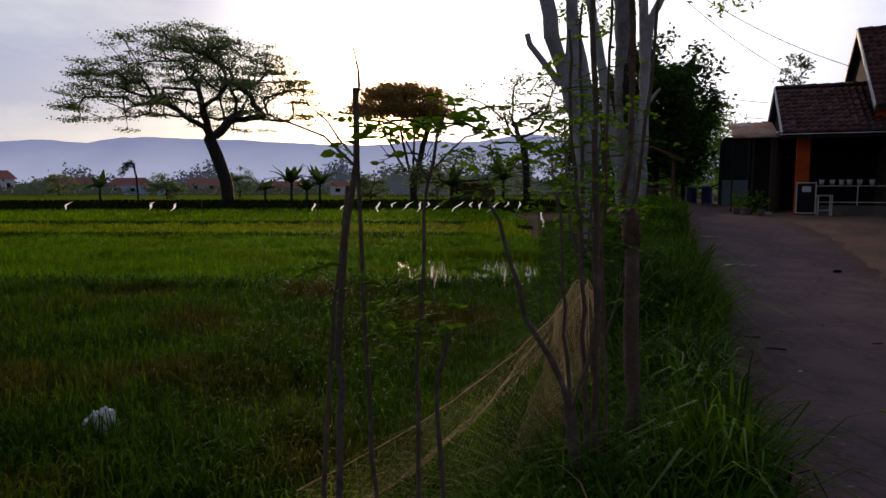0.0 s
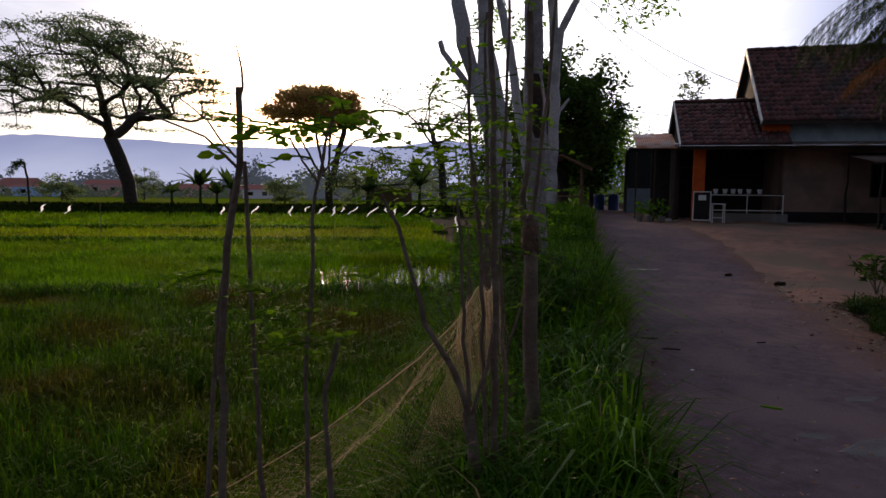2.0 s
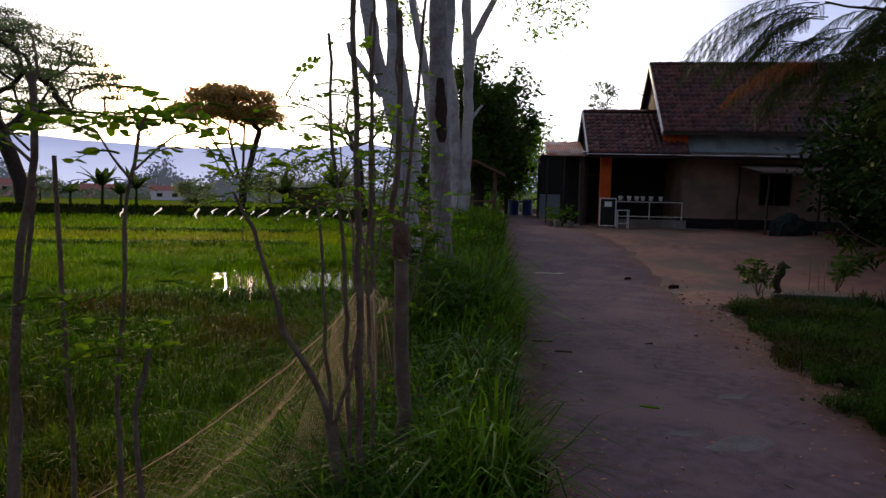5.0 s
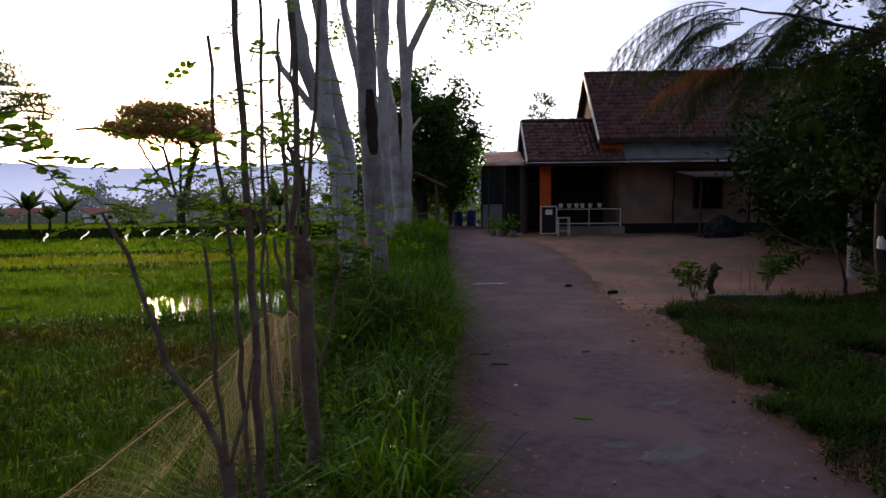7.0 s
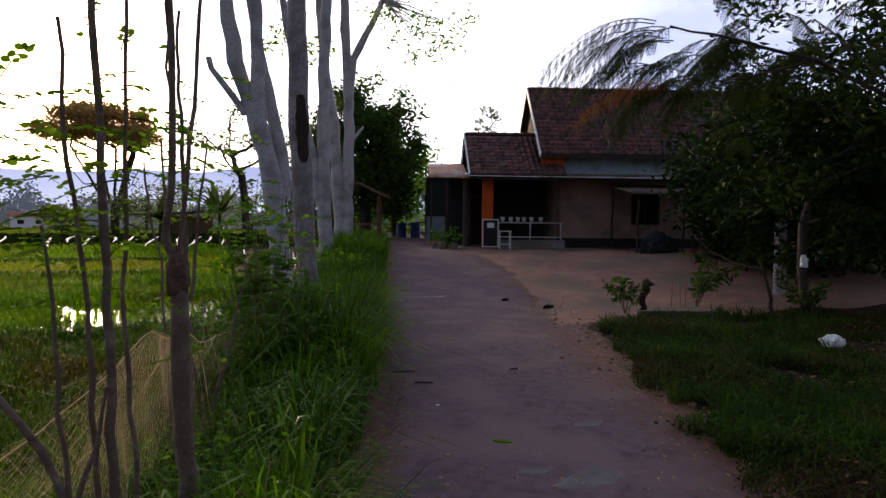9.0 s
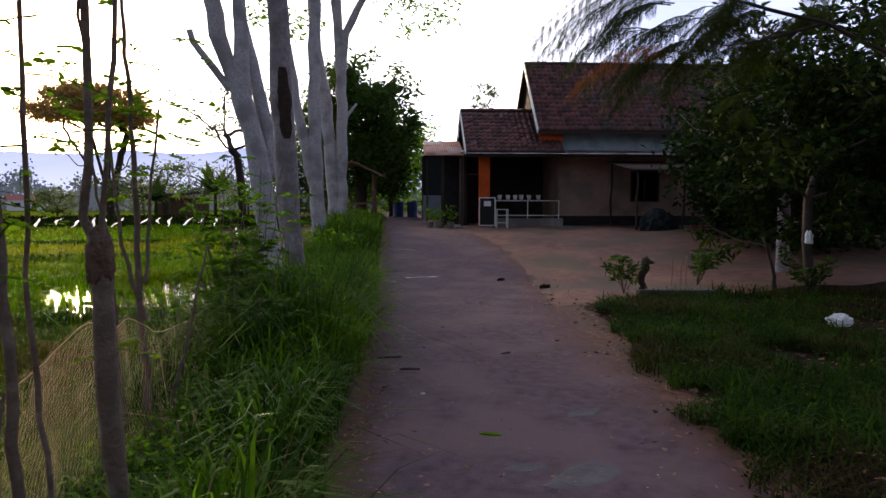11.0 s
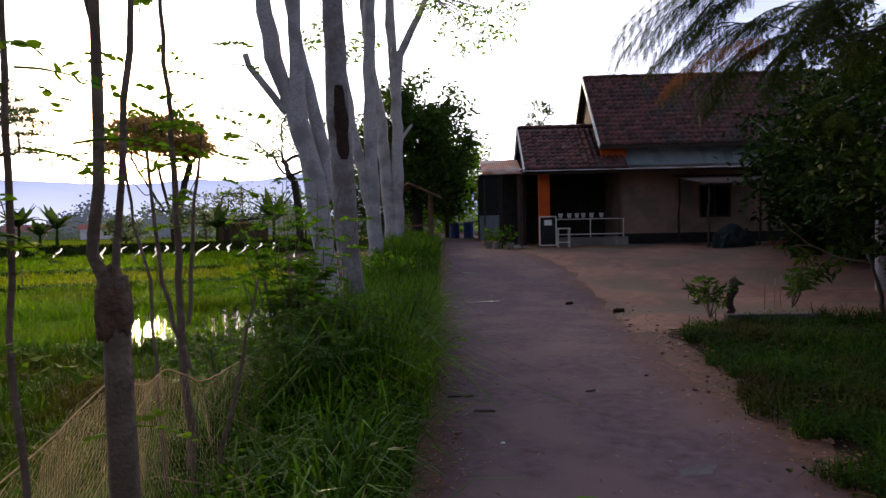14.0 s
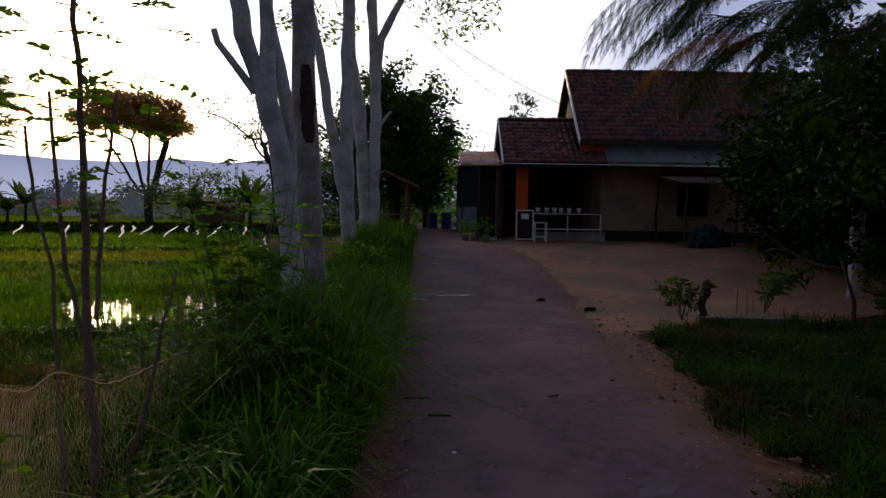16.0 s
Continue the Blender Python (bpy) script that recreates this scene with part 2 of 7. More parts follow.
M_BEIGE = mat("beige_plaster", (0.44, 0.28, 0.22), (0.33, 0.21, 0.17), scale=2, bump=0.2, stain=(0.25, 0.18, 0.15), stain_scale=1.1)
M_WHITEW = mat("pale_blue_plaster", (0.55, 0.62, 0.68), (0.44, 0.50, 0.55), scale=2.5, bump=0.2, stain=(0.3, 0.33, 0.36), stain_scale=1.3)
M_WHITE = mat("white_paint", (0.80, 0.79, 0.76), (0.68, 0.67, 0.65), rough=0.55, scale=8, bump=0.08)
# brown gable boards, and porch walls with the porch shade put into the colour
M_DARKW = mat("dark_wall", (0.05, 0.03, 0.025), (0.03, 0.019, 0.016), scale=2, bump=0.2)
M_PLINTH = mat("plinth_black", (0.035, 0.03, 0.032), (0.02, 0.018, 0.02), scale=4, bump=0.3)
M_CONC = mat("grey_concrete", (0.30, 0.28, 0.27), (0.20, 0.185, 0.18), scale=4, bump=0.4, bscale=40, stain=(0.16, 0.14, 0.13))
M_RUST = mat("rusty_sheet", (0.50, 0.21, 0.11), (0.28, 0.12, 0.075), rough=0.65, scale=3, bump=0.2, metal=0.2, stain=(0.42, 0.34, 0.30), stain_scale=1.2)
M_TARP = mat("dark_green_net", (0.012, 0.02, 0.021), (0.007, 0.012, 0.013), rough=0.85, scale=5, bump=0.4)
M_BLUEW = mat("blue_grey_wall", (0.16, 0.21, 0.27), (0.11, 0.15, 0.20), scale=3, bump=0.2)
M_WOOD = mat("weathered_wood", (0.19, 0.12, 0.08), (0.10, 0.064, 0.045), scale=6, bump=0.4)
M_DARKWOOD = mat("dark_wood", (0.07, 0.045, 0.035), (0.04, 0.026, 0.02), scale=6, bump=0.3)
M_BLACK = mat("black_board", (0.014, 0.013, 0.015), (0.009, 0.009, 0.010), rough=0.4, scale=5, bump=0.05)
M_PLAST = mat("white_plastic", (0.82, 0.82, 0.82), (0.72, 0.72, 0.74), rough=0.35, scale=6, bump=0.1)
M_FLAG = leaf_mat("plastic_strip", (0.95, 0.95, 0.97), (0.88, 0.89, 0.92), 0.75, 0.05)
M_NET = leaf_mat("net_cord", (0.72, 0.56, 0.36), (0.54, 0.43, 0.25), 0.5, 0.3)
M_BLUE = mat("blue_plastic", (0.025, 0.06, 0.22), (0.018, 0.04, 0.15), rough=0.4, scale=5, bump=0.05)
M_BRICK = mat("red_brick", (0.34, 0.12, 0.07), (0.22, 0.08, 0.05), scale=8, bump=0.4, objrand=0.3)
M_CABLE = mat("cable_black", (0.02, 0.02, 0.022), None, rough=0.6, scale=5, bump=0)
M_STONE = mat("grey_stone", (0.36, 0.34, 0.33), (0.22, 0.21, 0.2), scale=15, bump=0.4, objrand=0.35)
M_PATCH = mat("pale_mortar", (0.125, 0.11, 0.112), (0.075, 0.064, 0.064), scale=5, bump=0.5, bscale=50)
M_MOUNT = haze_glow_mat("hazy_mountain", (0.03, 0.04, 0.06), (0.22, 0.24, 0.48), 1.1)
# haze on the range painted as emission: paler low down, deeper blue above
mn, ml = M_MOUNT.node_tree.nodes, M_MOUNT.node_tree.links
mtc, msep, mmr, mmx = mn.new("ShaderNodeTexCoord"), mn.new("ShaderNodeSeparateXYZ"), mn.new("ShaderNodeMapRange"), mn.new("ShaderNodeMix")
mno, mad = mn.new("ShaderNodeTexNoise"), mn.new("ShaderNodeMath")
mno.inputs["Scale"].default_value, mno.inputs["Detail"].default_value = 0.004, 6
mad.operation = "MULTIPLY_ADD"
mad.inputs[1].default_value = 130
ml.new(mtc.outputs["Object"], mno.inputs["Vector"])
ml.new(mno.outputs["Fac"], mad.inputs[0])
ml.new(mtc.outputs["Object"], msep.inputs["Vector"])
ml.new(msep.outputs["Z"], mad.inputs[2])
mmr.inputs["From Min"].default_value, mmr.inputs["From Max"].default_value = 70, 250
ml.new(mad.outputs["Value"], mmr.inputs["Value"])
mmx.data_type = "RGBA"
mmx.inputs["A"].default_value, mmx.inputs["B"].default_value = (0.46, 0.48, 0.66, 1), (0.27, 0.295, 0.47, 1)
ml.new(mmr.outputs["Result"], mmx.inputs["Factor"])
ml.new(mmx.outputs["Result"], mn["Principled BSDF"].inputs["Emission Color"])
# far trees and village: a faint bluish emission paints the haze before them
M_FARWOOD = haze_glow_mat("far_woods", (0.04, 0.06, 0.03), (0.055, 0.062, 0.085), 0.8)
M_HEDGE = haze_glow_mat("far_hedge", (0.055, 0.08, 0.03), (0.035, 0.042, 0.035), 0.7)
M_FARROOF = haze_glow_mat("far_roof_tiles", (0.22, 0.08, 0.05), (0.08, 0.05, 0.07), 0.4)
M_FARWALL = haze_glow_mat("far_white_wall", (0.5, 0.48, 0.48), (0.12, 0.12, 0.18), 0.4)
M_FARORG = haze_glow_mat("far_orange_wall", (0.5, 0.18, 0.06), (0.10, 0.08, 0.12), 0.4)
M_FARBLUE = haze_glow_mat("far_blue_wall", (0.10, 0.22, 0.42), (0.08, 0.12, 0.22), 0.5)
M_GLASSD = mat("dark_window_glass", (0.012, 0.014, 0.018), None, rough=0.12, scale=3, bump=0, spec=0.5)
M_WATER = mat("paddy_water", (0.035, 0.035, 0.02), (0.025, 0.027, 0.016), rough=0.17, scale=1.0, bump=0.08, bscale=7, spec=0.3)


# ---------------------------------------------------------------- mesh helpers
def fast_mesh(name, verts, faces, smooth=False):
    """A mesh from arrays of places and of faces that all have the same number of corners."""
    verts, faces = np.asarray(verts, np.float32), np.asarray(faces, np.int32)
    me = bpy.data.meshes.new(name)
    k = faces.shape[1]
    me.vertices.add(len(verts))
    me.vertices.foreach_set("co", verts.ravel())
    me.loops.add(faces.size)
    me.loops.foreach_set("vertex_index", faces.ravel())
    me.polygons.add(len(faces))
    me.polygons.foreach_set("loop_start", np.arange(0, faces.size, k, dtype=np.int32))
    if smooth:
        me.polygons.foreach_set("use_smooth", np.ones(len(faces), bool))
    me.update(calc_edges=True)
    me.validate()
    return me


def part(name, data, material, parent=None, label=""):
    """Links a mesh or bmesh as one object under a thing (or on its own)."""
    if isinstance(data, bmesh.types.BMesh):
        me = bpy.data.meshes.new(name)
        data.to_mesh(me)
        data.free()
        data = me
    if not data.materials:
        data.materials.append(material)
    ob = new(name, data)
    ob.parent = parent
    if label:
        tagged(ob, label)
    return ob


def thing(name, m, label, category, group="", kind=""):
    ob = new(name)
    ob.matrix_world = m
    return tagged(ob, label, category, group, kind)


def box(bm, x0, y0, z0, x1, y1, z1, bevel=0.0, m=None):
    r = bmesh.ops.create_cube(bm, size=1.0, matrix=Matrix.Translation(((x0 + x1) / 2, (y0 + y1) / 2, (z0 + z1) / 2)) @ Matrix.Diagonal((x1 - x0, y1 - y0, z1 - z0, 1)))
    if bevel:
        es = list({e for v in r["verts"] for e in v.link_edges})
        b = bmesh.ops.bevel(bm, geom=es, offset=bevel, segments=2, affect="EDGES")
        r["verts"] = list({v for f in b["faces"] for v in f.verts} | {v for v in r["verts"] if v.is_valid})
    if m is not None:
        bmesh.ops.transform(bm, matrix=m, verts=[v for v in r["verts"] if v.is_valid])
    return bm


def bx(x0, y0, z0, x1, y1, z1, bevel=0.008):
    return box(bmesh.new(), x0, y0, z0, x1, y1, z1, bevel)


def tubes(lines, sides=6):
    """Tapered round limbs: each line is a list of (place, radius). Returns arrays for fast_mesh."""
    V, F, n0 = [], [], 0
    ang = np.linspace(0, 2 * np.pi, sides, endpoint=False)
    for pts in lines:
        P = np.array([p for p, _ in pts], float)
        R = np.array([r for _, r in pts], float)
        if len(P) < 2:
            continue
        T = np.gradient(P, axis=0)
        T /= np.linalg.norm(T, axis=1, keepdims=True) + 1e-9
        ref = np.array([1.0, 0, 0]) if abs(T[0][0]) < 0.8 else np.array([0, 1.0, 0])
        A = np.cross(T, ref)
        A /= np.linalg.norm(A, axis=1, keepdims=True) + 1e-9
        B = np.cross(T, A)
        ring = P[:, None] + R[:, None, None] * (np.cos(ang)[None, :, None] * A[:, None] + np.sin(ang)[None, :, None] * B[:, None])
        V.append(ring.reshape(-1, 3))
        k = len(P)
        i, j = np.meshgrid(np.arange(k - 1), np.arange(sides), indexing="ij")
        a = n0 + i * sides + j
        b = n0 + i * sides + (j + 1) % sides
        F.append(np.stack([a, b, b + sides, a + sides], -1).reshape(-1, 4))
        V.append(P[-1:] + T[-1:] * R[-1])
        tip = n0 + k * sides
        last = n0 + (k - 1) * sides
        F.append(np.stack([last + np.arange(sides), last + (np.arange(sides) + 1) % sides, np.full(sides, tip), np.full(sides, tip)], -1))
        n0 += k * sides + 1
    V, F = np.concatenate(V), np.concatenate(F)
    return V, F


def tube_mesh(name, lines, sides=6):
    V, F = tubes(lines, sides)
    bm = bmesh.new()
    vs = [bm.verts.new(v) for v in V]
    for f in F:
        c = list(dict.fromkeys(int(i) for i in f))
        if len(c) > 2:
            bm.faces.new([vs[i] for i in c]).smooth = True
    me = bpy.data.meshes.new(name)
    bm.to_mesh(me)
    bm.free()
    return me


def wob(pts, amount, step=0.3, seed=0):
    """A hand-grown line: points every step metres with small bends."""
    rng = np.random.default_rng(seed)
    P = np.array(pts, float)
    out = [P[0]]
    for a, b in zip(P[:-1], P[1:]):
        n = max(2, int(np.linalg.norm(b - a) / step))
        for k in range(1, n + 1):
            q = a + (b - a) * k / n
            if not (k == n):
                q = q + rng.normal(0, amount, 3) * (1, 1, 0.4)
            out.append(q)
    return out


def limb(pts, r0, r1, amount=0.01, step=0.3, seed=0):
    P = wob(pts, amount, step, seed)
    n = len(P) - 1
    rng = np.random.default_rng(seed + 5)
    return [(p, (r0 + (r1 - r0) * i / n) * (1 + rng.normal(0, 0.05))) for i, p in enumerate(P)]


def leaves(centres, count, spread, size, rng, flat=1.0, aspect=0.5, droop=0.0):
    """count leaves round each centre: pointed four-cornered blades, at random turns."""
    C = np.repeat(np.asarray(centres, float), count, axis=0)
    n = len(C)
    off = rng.normal(0, 1, (n, 3)) * np.array([spread, spread, spread * flat])
    C = C + off
    d = rng.normal(0, 1, (n, 3))
    d[:, 2] = d[:, 2] * 0.55 - droop
    d /= np.linalg.norm(d, axis=1, keepdims=True)
    w = np.cross(d, rng.normal(0, 1, (n, 3)))
    w /= np.linalg.norm(w, axis=1, keepdims=True) + 1e-9
    s = size * rng.uniform(0.6, 1.3, (n, 1))
    nrm = np.cross(d, w)
    V = np.stack([C, C + d * s * 0.5 + w * s * aspect * 0.5 + nrm * s * 0.06, C + d * s, C + d * s * 0.5 - w * s * aspect * 0.5 + nrm * s * 0.06], 1).reshape(-1, 3)
    return V, np.arange(4 * n).reshape(-1, 4)


def blades(P, height, width, rng, lean=0.35, curve=0.5, hv=0.3):
    """Grass: bent three-step blades at the places P."""
    n = len(P)
    a = rng.uniform(0, 2 * np.pi, n)
    d = np.stack([np.cos(a), np.sin(a), 0 * a], 1)
    w = np.stack([-np.sin(a), np.cos(a), 0 * a], 1)
    h = (height * rng.uniform(1 - hv, 1 + hv, n))[:, None]
    ln = (np.abs(rng.normal(0, lean, n)))[:, None]
    cv = (np.abs(rng.normal(curve, curve * 0.5, n)))[:, None]
    ww = (width * rng.uniform(0.6, 1.3, n))[:, None]
    up = np.array([0, 0, 1.0])
    p1 = P + up * h * 0.5 + d * h * ln * 0.4
    p2 = P + up * h * (0.88 - 0.15 * cv) + d * h * (ln * 0.9 + cv * 0.22)
    p3 = P + up * h * (1.0 - 0.42 * cv) + d * h * (ln * 1.3 + cv * 0.65)
    V = np.stack([P - w * ww * 0.5, P + w * ww * 0.5, p1 + w * ww * 0.5, p1 - w * ww * 0.5, p2 + w * ww * 0.35, p2 - w * ww * 0.35, p3], 1).reshape(-1, 3)
    b = (np.arange(n) * 7)[:, None]
    F = np.concatenate([b + [0, 1, 2], b + [0, 2, 3], b + [3, 2, 4], b + [3, 4, 5], b + [5, 4, 6]])
    return V, F


# ---------------------------------------------------------------- the lie of the land
LEFT_Y = [-40, 0, 3.7, 4.7, 6.2, 7.2, 9.1, 12.5, 16.9, 20, 24, 32, 40, 70]
LEFT_X = [-11, 2.1, 3.28, 3.53, 4.08, 4.42, 5.1, 6.25, 7.75, 8.9, 10.1, 12.8, 15.4, 23]
RIGHT_Y = [-40, 0, 3.3, 5.0, 6.5, 9.0, 10.2, 13, 16, 19, 23, 32, 40, 70]
RIGHT_X = [-8.5, 4.4, 5.65, 6.47, 7.0, 8.05, 8.6, 10.0, 11.0, 11.5, 12.2, 15.0, 17.6, 25.2]
PADDY_Z = -0.6


def sstep(a, b, v):
    k = np.clip((v - a) / (b - a), 0, 1)
    return k * k * (3 - 2 * k)


def ground_z(x, y):
    """Height of the ground: lane and yard rising gently to the house, bank down to the paddies."""
    x, y = np.asarray(x, float), np.asarray(y, float)
    s = 0.35 * x + 0.937 * y
    z = -0.06 * sstep(10, 14.5, s) * (1 - sstep(14.5, 18, s)) + 0.57 * sstep(15.0, 22.5, s)
    left = np.interp(y, LEFT_Y, LEFT_X) - x
    width = 0.75 + 0.12 * np.sin(y * 1.7) + np.clip((y - 8) * 0.06, 0, 2.0)
    bank = sstep(width, width + 1.3, left)
    z = z + 0.05 * np.sin(x * 3.1 + y) * np.sin(y * 2.3) * sstep(0.1, 0.6, left) * (1 - bank)
    z = z * (1 - bank) + PADDY_Z * bank
    right = x - np.interp(y, RIGHT_Y, RIGHT_X)
    z = z + 0.04 * sstep(0.0, 0.8, right) * (1 + np.sin(x * 2.2) * np.sin(y * 1.9))
    far = sstep(60, 110, np.hypot(x, y))
    return z * (1 - far) + PADDY_Z * far


def sheet(name, xs, ys, zf, material, lift=0.0):
    X, Y = np.meshgrid(xs, ys, indexing="ij")
    Z = zf(X, Y) + lift
    V = np.stack([X, Y, Z], -1).reshape(-1, 3)
    a, b = len(xs), len(ys)
    i, j = np.meshgrid(np.arange(a - 1), np.arange(b - 1), indexing="ij")
    q = i * b + j
    return part(name, fast_mesh(name, V, np.stack([q, q + b, q + b + 1, q + 1], -1).reshape(-1, 4), True), material)


gx = np.concatenate([[-4000, -1500, -500, -200, -120, -80], np.arange(-60, -12, 4), np.arange(-12, 22, 0.22), np.arange(22, 60, 4), [80, 120, 200, 500, 1500, 4000]])
gy = np.concatenate([[-4000, -1500, -500, -200, -100, -50], np.arange(-30, -2, 3), np.arange(-2, 34, 0.22), np.arange(34, 70, 3), [75, 90, 110, 150, 220, 500, 1500, 4000]])
ground = tagged(sheet("ground", gx, gy, ground_z, M_SOIL), "earth ground of lane verge, bank and fields", "ground", kind="structure")


def strip(name, ys, left, right, cols, lift, material, ragged=0.06, seed=0):
    """A draped strip between two edge lines, with ragged borders."""
    rng = np.random.default_rng(seed)
    V = []
    A = []
    for y in ys:
        l, r = left(y), right(y)
        l += ragged * noise.noise((y * 2.1, seed, 0)) + ragged * 0.6 * noise.noise((y * 7.0, seed, 4))
        r += ragged * noise.noise((y * 2.1, seed, 9)) + ragged * 0.6 * noise.noise((y * 7.0, seed, 14))
        for k in range(cols):
            x = l + (r - l) * k / (cols - 1)
            edge = min(k, cols - 1 - k)
            V.append((x, y, float(ground_z(x, y)) + (lift if edge else -0.012)))
            A.append(min(x - l, r - x) if x - l > r - x else (x - l) * 2.2)
    n = len(ys)
    i, j = np.meshgrid(np.arange(n - 1), np.arange(cols - 1), indexing="ij")
    q = i * cols + j
    me = fast_mesh(name, V, np.stack([q, q + 1, q + cols + 1, q + cols], -1).reshape(-1, 4), True)
    me.attributes.new("from_edge", "FLOAT", "POINT").data.foreach_set("value", np.array(A, np.float32))
    return part(name, me, material)


def Lx(y):
    return float(np.interp(y, LEFT_Y, LEFT_X))


def Rx(y):
    return float(np.interp(y, RIGHT_Y, RIGHT_X))


lane_ys = np.concatenate([np.arange(-30, -2, 1.0), np.arange(-2, 26, 0.16), np.arange(26, 66, 1.0)])
tagged(strip("road_edge", lane_ys, lambda y: Lx(y) - 0.16, lambda y: Rx(y) + 0.5, 24, 0.010, M_EDGE, 0.16, 3), "reddish dirt along the edges of the lane", "road edge", kind="structure")
tagged(strip("road", lane_ys, lambda y: Lx(y) + 0.10, lambda y: Rx(y) - 0.02, 20, 0.020, M_ASPH, 0.14, 1), "worn dark asphalt village lane with dirt", "road", kind="structure")
yard_ys = np.concatenate([np.arange(9.3, 24, 0.2), np.arange(24, 40, 1.0)])
tagged(strip("yard", yard_ys, lambda y: Rx(y) - 0.25, lambda y: Rx(y) + 16, 70, 0.014, M_DIRT, 0.25, 7), "bare reddish-brown dirt yard before the house", "yard", kind="structure")

# ---------------------------------------------------------------- paddies
rng = np.random.default_rng(11)


def plot_sheet(name, x0, x1, y0, y1, z, material, label, skew=0.0):
    xs, ys = np.linspace(x0, x1, 40), np.linspace(y0, y1, 24)
    X, Y = np.meshgrid(xs, ys, indexing="ij")
    Z = np.full_like(X, z) + 0.02 * np.sin(X * 1.3) * np.sin(Y * 1.1)
    Y = Y + skew * X
    V = np.stack([X, Y, Z], -1).reshape(-1, 3)
    i, j = np.meshgrid(np.arange(39), np.arange(23), indexing="ij")
    q = i * 24 + j
    return tagged(part(name, fast_mesh(name, V, np.stack([q, q + 24, q + 25, q + 1], -1).reshape(-1, 4), True), material), label, "rice paddy", kind="structure")


plot_sheet("paddy_mid", -60, 3.4, 25.5, 33, -0.57, M_PADDY2, "yellowish green rice paddy", -0.02)
plot_sheet("paddy_far", -75, 5.5, 33.5, 53, -0.56, M_PADDY, "green rice paddy before the far bund", 0.0)
plot_sheet("paddy_beyond", -160, 30, 62, 150, -0.45, M_PADDY2, "pale green fields beyond the far bund", 0.0)


def bund(name, p, q, width, height, material, label, z0=-0.62, seed=0):
    p, q = Vector(p), Vector(q)
    n = int((q - p).length / 0.5)
    side = Vector((-(q - p).y, (q - p).x)).normalized()
    V = []
    for i in range(n + 1):
        c = p.lerp(q, i / n) + side * 0.12 * noise.noise((i * 0.21, seed, 0))
        h = height * (1 + 0.3 * noise.noise((i * 0.4, seed, 5)))
        for u, k in ((-1, 0), (-0.55, 0.8), (-0.2, 1), (0.2, 1), (0.55, 0.8), (1, 0)):
            V.append((c.x + side.x * u * width / 2, c.y + side.y * u * width / 2, z0 + h * k))
    i, j = np.meshgrid(np.arange(n), np.arange(5), indexing="ij")
    a = i * 6 + j
    return tagged(part(name, fast_mesh(name, V, np.stack([a, a + 1, a + 7, a + 6], -1).reshape(-1, 4), True), material), label, "field bund", kind="structure")


bund("bund_near", (-40, 13.6), (2.6, 12.9), 0.7, 0.2, M_BUND, "low grassy mud bund between paddies", seed=1)
bund("bund_mid", (-60, 26.0), (3.6, 25.0), 0.7, 0.2, M_BUND, "low grassy mud bund between paddies", seed=2)
bund("bund_third", (-60, 34.3), (6.0, 33.0), 0.6, 0.18, M_BUND, "low grassy mud bund between paddies", seed=3)
bund("bund_far", (-120, 57.5), (16, 56.0), 5.5, 0.75, M_BUND, "high dark earth bund with field path", seed=4)
bund("bund_rim", (4.0, 12.9), (6.9, 33.0), 0.7, 0.25, M_BUND, "grassy bund beside the lane bank", seed=6)

# standing water between sparse seedlings
V = [(x, y, -0.545) for x, y in ((-0.6, 16.8), (0.2, 14.6), (1.4, 13.9), (2.8, 13.8), (3.9, 15.2), (4.1, 17.6), (3.2, 19.3), (0.8, 19.2), (-0.4, 18.2))]
bmw = bmesh.new()
bmw.faces.new([bmw.verts.new(v) for v in V])
tagged(part("paddy_water", bmw, M_WATER), "still water shining between rice seedlings", "water", kind="structure")


def in_bank(P, margin=0.0):
    left = np.interp(P[:, 1], LEFT_Y, LEFT_X) - P[:, 0]
    width = 0.75 + 0.12 * np.sin(P[:, 1] * 1.7) + np.clip((P[:, 1] - 8) * 0.06, 0, 2.0)
    return left > width + 0.9 + margin


def tufts(n, x0, x1, y0, y1, per, spread, rows=None, keep=None):
    """Rice hills: planted in rows, several blades each."""
    P = np.stack([rng.uniform(x0, x1, n), rng.uniform(y0, y1, n)], 1)
    if rows:
        P[:, 1] = np.round(P[:, 1] / rows) * rows + rng.normal(0, rows * 0.12, n)
        P[:, 0] = np.round(P[:, 0] / rows) * rows + rng.normal(0, rows * 0.12, n)
    P = P[in_bank(P)]
    if keep is not None:
        P = P[keep(P)]
    P = np.repeat(P, per, axis=0) + rng.normal(0, spread, (len(P) * per, 2))
    return np.concatenate([P, np.full((len(P), 1), PADDY_Z)], 1)


def wave(P, s, seed):
    return np.array([noise.noise((p[0] * s, p[1] * s, seed)) for p in P])


def rice(name, parts_, material, height, width, label, lean=0.22, curve=0.45, z=None):
    V, F = blades(parts_, height * (1 + 0.35 * wave(parts_, 0.7, 21))[:, None].ravel(), width, rng, lean, curve)
    return tagged(part(name, fast_mesh(name, V, F), material), label, "rice", kind="stuff")


rice("rice_plants", tufts(2600, -8, 0.6, -3.0, 3.2, 7, 0.035, 0.16), M_RICEN, 0.36, 0.012, "young green rice plants beside the bank")
rice("rice_plants", tufts(5200, -8, 3.0, 3.2, 8.2, 9, 0.035, 0.16), M_RICEN, 0.36, 0.010, "young bright green rice plants in rows")
rice("rice_plants", tufts(7500, -13, 4.0, 8.0, 13.3, 7, 0.04, 0.17), M_RICEN, 0.36, 0.014, "young bright green rice plants in rows")
